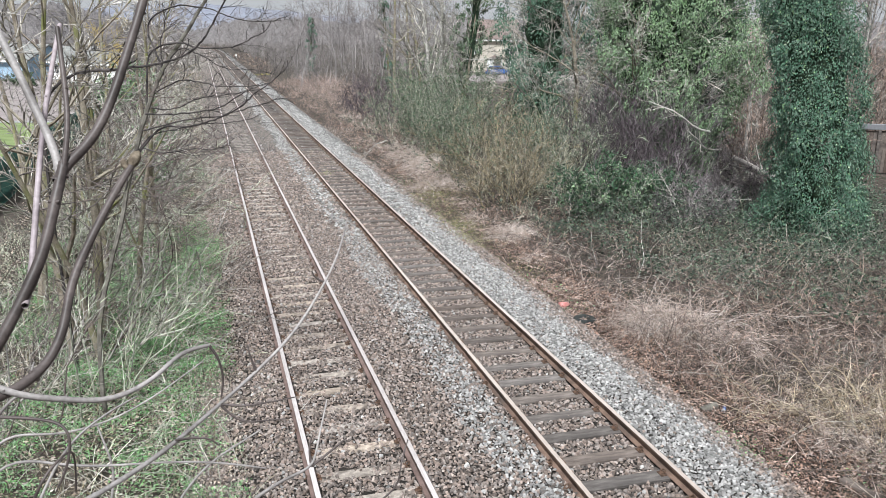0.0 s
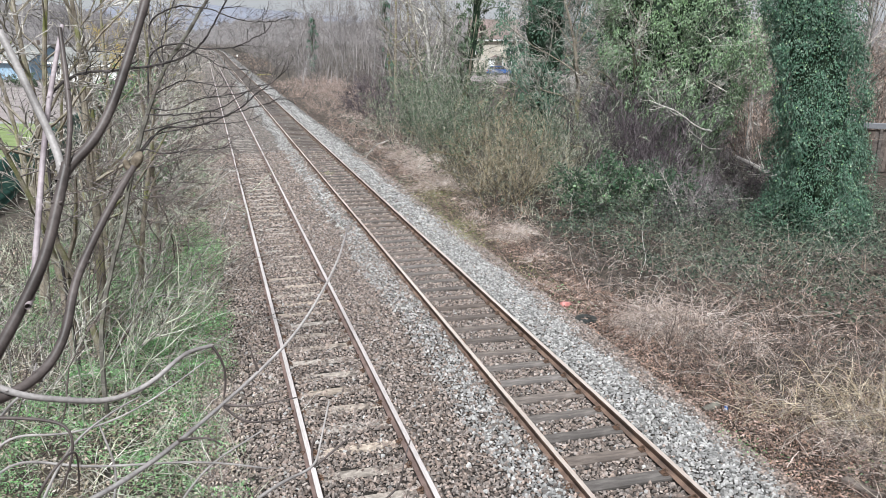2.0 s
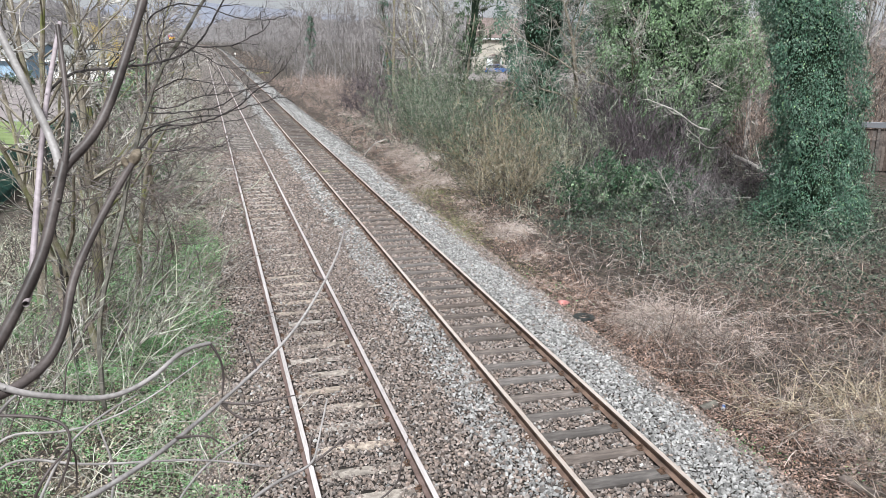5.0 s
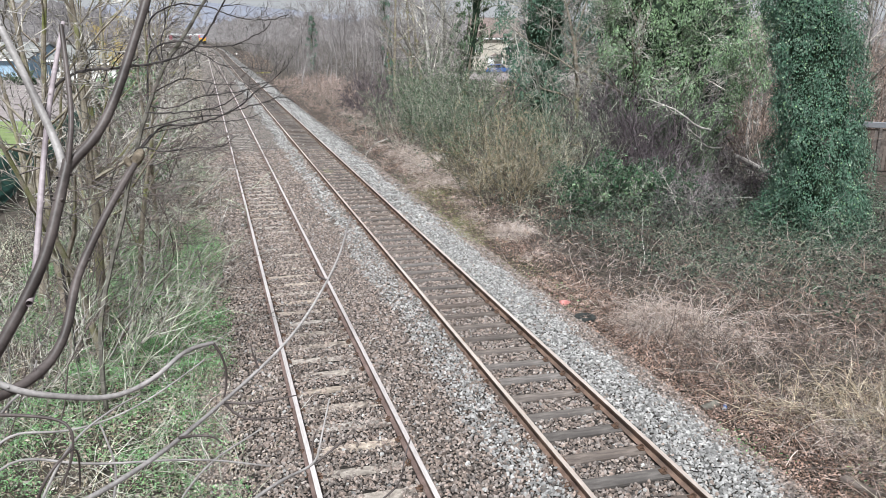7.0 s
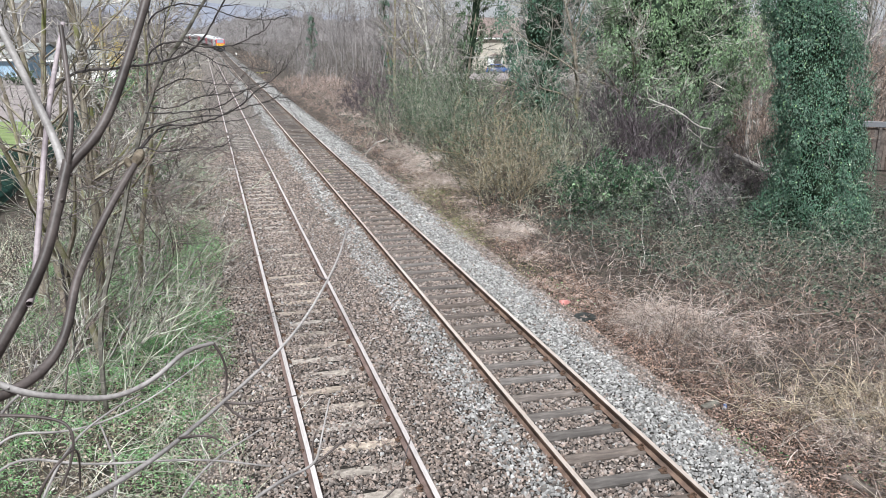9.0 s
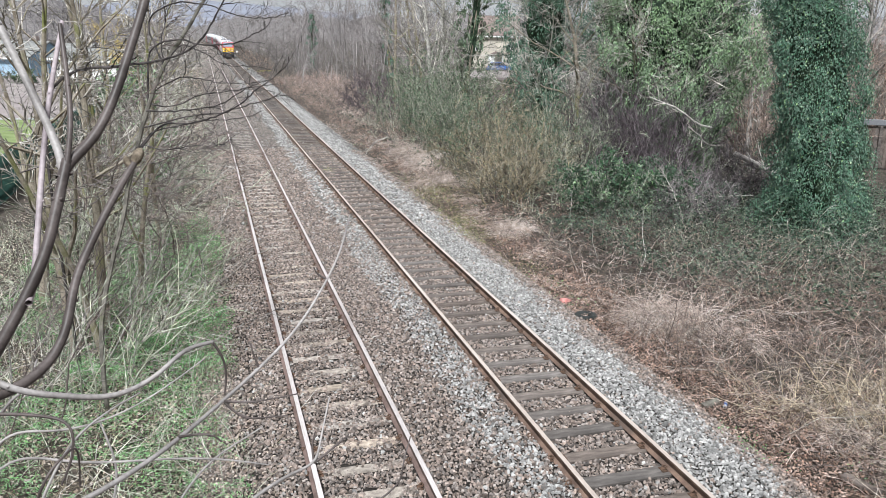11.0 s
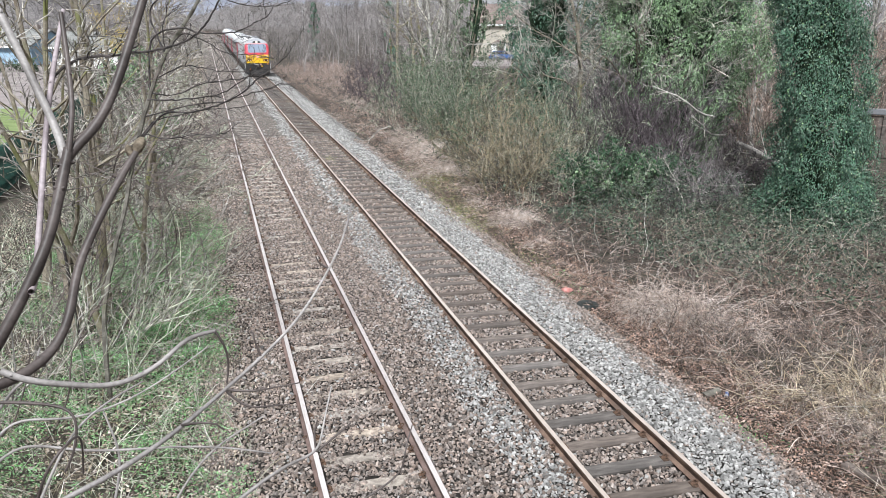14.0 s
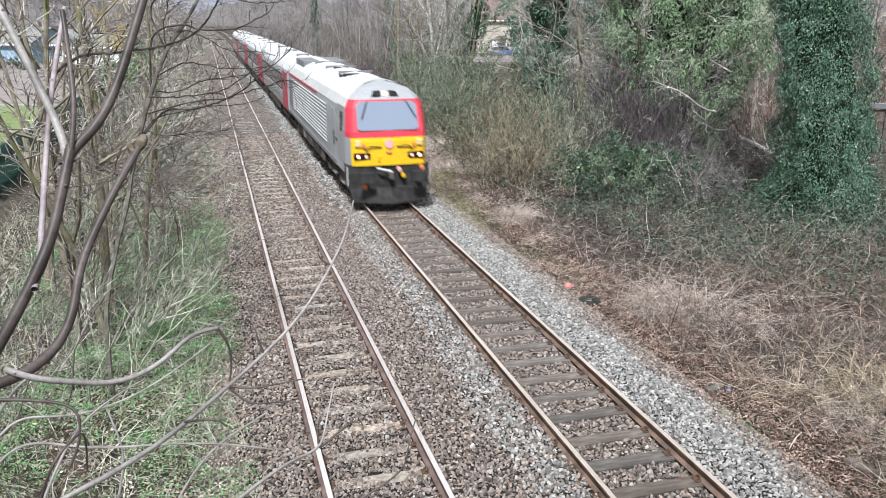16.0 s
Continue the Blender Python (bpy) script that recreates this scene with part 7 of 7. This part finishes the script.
# ---------------------------------------------------------------- distant woods and hills
def far_woods(name, label, places, seed, mat, tall, rmin):
    r = np.random.default_rng(seed)
    n = len(places)
    base = np.stack([places[:, 0], places[:, 1], ground_z(places[:, 0], places[:, 1])], 1)
    P, R = stems(r, base, np.concatenate([r.normal(size=(n, 2)) * 0.07, np.ones((n, 1))], 1), tall * r.uniform(0.7, 1.15, n), np.full(n, 0.08), 6, 0.05, 0.13, 0.3)
    P1, R1 = grow(r, P, R, 13, tall * 0.4, 56, 0.07, 4, 0.15, 0.98, 0.5, 0.2, rmin=rmin * 1.3, taper=0.5)
    P2, R2 = grow(r, P1, R1, 6, tall * 0.19, 46, 0.04, 3, 0.2, 1, 0.6, 0.25, rmin=rmin * 0.9)
    P3, R3 = grow(r, P2, R2, 2, tall * 0.15, 46, 0.02, 2, 0.2, 1, 0.7, 0.25, rmin=rmin * 0.7)
    bag = Bag().tubes(P, R, 5).tubes(P1, R1, 3).tubes(P2, R2, 3).tubes(P3, R3, 3)
    return tagged(new(name, bag.mesh(name, mat)), label, "woodland", kind="stuff")


rf = np.random.default_rng(41)


def strip(n, s0, s1, o0, o1):
    out = []
    for s, o in zip(rf.uniform(s0, s1, n), rf.uniform(o0, o1, n)):
        p, _ = line(s, o)
        out.append((p.x, p.y))
    return np.array(out)


def clear_of_street(p):
    return p[np.abs((p[:, 0] + 5.4) / p[:, 1] - 0.352) > 0.035]


far_woods("lineside_trees", "bare grey trees crowding the east side of the line", clear_of_street(strip(50, 82, 175, 10, 40)), 42, BARK_FAR, 15, 0.018)
far_woods("lineside_trees", "hazy bare trees where the line bends away", strip(62, 165, 420, 8, 60), 43, BARK_FAR, 14, 0.032)
far_woods("lineside_saplings", "low bare saplings along the line", strip(30, 95, 300, 6, 12), 44, BARK_FAR, 4.5, 0.018)
far_woods("lineside_trees", "hazy bare trees west of the line", np.concatenate([strip(24, 215, 430, -50, -9), strip(24, 330, 520, -30, -7)]), 45, BARK_FAR, 11, 0.032)
far_woods("lineside_saplings", "bare scrub along the west side of the line", strip(30, 75, 260, -10.5, -6.5), 46, BARK_GREY, 4.6, 0.013)
far_woods("garden_trees", "dark bare trees behind the bungalows", np.concatenate([np.stack([rf.uniform(-110, -26, 16), rf.uniform(155, 230, 16)], 1), np.stack([rf.uniform(-105, -26, 18), rf.uniform(250, 340, 18)], 1)]), 47, shader("dark_far_wood", (0.11, 0.10, 0.108), (0.19, 0.175, 0.18), 0.9, 0.4, bump=0), 14, 0.034)
far_woods("garden_trees", "bare trees behind the eastern houses", clear_of_street(np.stack([rf.uniform(36, 120, 36), rf.uniform(60, 190, 36)], 1)), 48, BARK_FAR, 12, 0.026)
far_floor = np.concatenate([strip(2000, 95, 420, 7, 46), strip(450, 75, 420, -30, -7.5)])
base = np.stack([far_floor[:, 0], far_floor[:, 1], ground_z(far_floor[:, 0], far_floor[:, 1])], 1)
PF, RF = stems(rf, base, np.concatenate([rf.normal(size=(len(base), 2)) * 0.6, np.ones((len(base), 1))], 1), rf.uniform(1.4, 6.0, len(base)), rf.uniform(0.015, 0.035, len(base)), 4, 0.02, 0.15, 0.3, 0.01)
PG, RG = grow(rf, PF, RF, 5, 1.6, 55, 0.02, 2, 0.2, 1, 0.8, 0.2, rmin=0.022)
tagged(new("far_understorey", Bag().tubes(PF, RF, 3).tubes(PG, RG, 3).mesh("far_understorey", BARK_FAR)), "hazy bare saplings and thorn below the far trees", "woodland", kind="stuff")
# soft greyed wood tone, with distance haze put into the colour
SLOPE = shader("hazed_wooded_slope", (0.085, 0.078, 0.079), (0.19, 0.175, 0.172), 1.0, 0.9, fine=3.0, bump=0.0, stretch=(1, 1, 0.35), contrast=(0.3, 0.7))
rv, rq, K, M = [], [], 900, 7
for i in range(K):
    a = radians(-62 + 124 * i / (K - 1))
    west, east = 1 / (1 + math.exp((a + 0.085) / 0.02)), 1 / (1 + math.exp(-(a - 0.03) / 0.018))
    crest = 7 + 14 * west + 8 * east + 1.6 * math.sin(a * 23 + 1) + 1.0 * math.sin(a * 71)
    for j in range(M):
        d = 455 + 7 * j
        rise = min(1.0, (j + 0.4) / (M - 1.5))
        rv.append((math.sin(a) * d, math.cos(a) * d, -3 + (crest + 3) * rise ** 0.8 + rf.uniform(-1.3, 1.3) * (j > M - 3)))
for i in range(K - 1):
    for j in range(M - 1):
        rq.append((i * M + j, i * M + j + 1, (i + 1) * M + j + 1, (i + 1) * M + j))
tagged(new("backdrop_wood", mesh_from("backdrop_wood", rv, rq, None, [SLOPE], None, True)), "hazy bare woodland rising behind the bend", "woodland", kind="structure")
rv, rq, K = [], [], 240
for i in range(K):
    a = radians(-75 + 150 * i / (K - 1))
    top = 37 + 21 * math.exp(-((a + 0.02) / 0.12) ** 2) + 5 * math.sin(a * 5 + 2) + 2.5 * math.sin(a * 19) + rf.uniform(-1.2, 1.2)
    for d, z in ((1250, -6), (1500, top * 0.75), (1700, top), (2200, -10)):
        rv.append((math.sin(a) * d, math.cos(a) * d, z))
for i in range(K - 1):
    for j in range(3):
        rq.append((i * 4 + j, i * 4 + j + 1, i * 4 + j + 5, i * 4 + j + 4))
tagged(new("backdrop_hill", mesh_from("backdrop_hill", rv, rq, None, [HILL_HAZE], None, True)), "low wooded hills on the horizon, tinted with bluish haze", "hill", kind="structure")


# ---------------------------------------------------------------- what moves
FRONT_AT_END, SPEED = 24.95, 33.3


def train_pose(t, behind, length):
    """Where a vehicle stands at t seconds: behind is its front's distance from the train's nose."""
    s = FRONT_AT_END + (16.0 - t) * SPEED + behind
    a, _ = line(s + length * 0.2)
    b, _ = line(s + length * 0.8)
    d = b - a
    m = Matrix.Translation((a + b) / 2) @ pose(0, 0, 0, 0, 0, math.degrees(math.atan2(-d.x, d.y))) @ pose(0, 0, 0, math.degrees(math.atan2(d.z, math.hypot(d.x, d.y))))
    return m @ pose(0, -length / 2, 0)


def motions():
    times = [k * 0.5 for k in range(33)]
    walk(locomotive, [(t, train_pose(t, 0.0, 18.7)) for t in times])
    for k, c in enumerate(coaches):
        walk(c, [(t, train_pose(t, 19.35 + k * 23.1, 22.8)) for t in times])
    foot = front_tree.matrix_basis.translation.copy()
    sway = [(0, 0, 0), (0.5, 0.03, -0.003), (1.0, 0.0, 0.004), (1.25, -0.07, 0.008), (1.5, -0.12, 0.011), (1.8, -0.02, 0.003), (2.0, 0.02, 0), (3.0, 0.04, 0.001), (4.0, 0.01, 0.002), (5.2, 0.03, 0.002), (6.5, 0.06, 0.002), (7.5, 0.055, 0.003),
            (9.0, 0.06, 0.002), (10.3, 0.04, 0.001), (11.5, 0.03, 0), (13.0, 0.01, 0.001), (14.0, 0.03, 0), (15.0, 0.04, 0), (16.0, 0.04, 0)]
    walk(front_tree, [(t, pose(foot.x, foot.y, foot.z + up, 0, lean, 0)) for t, lean, up in sway])


motions()
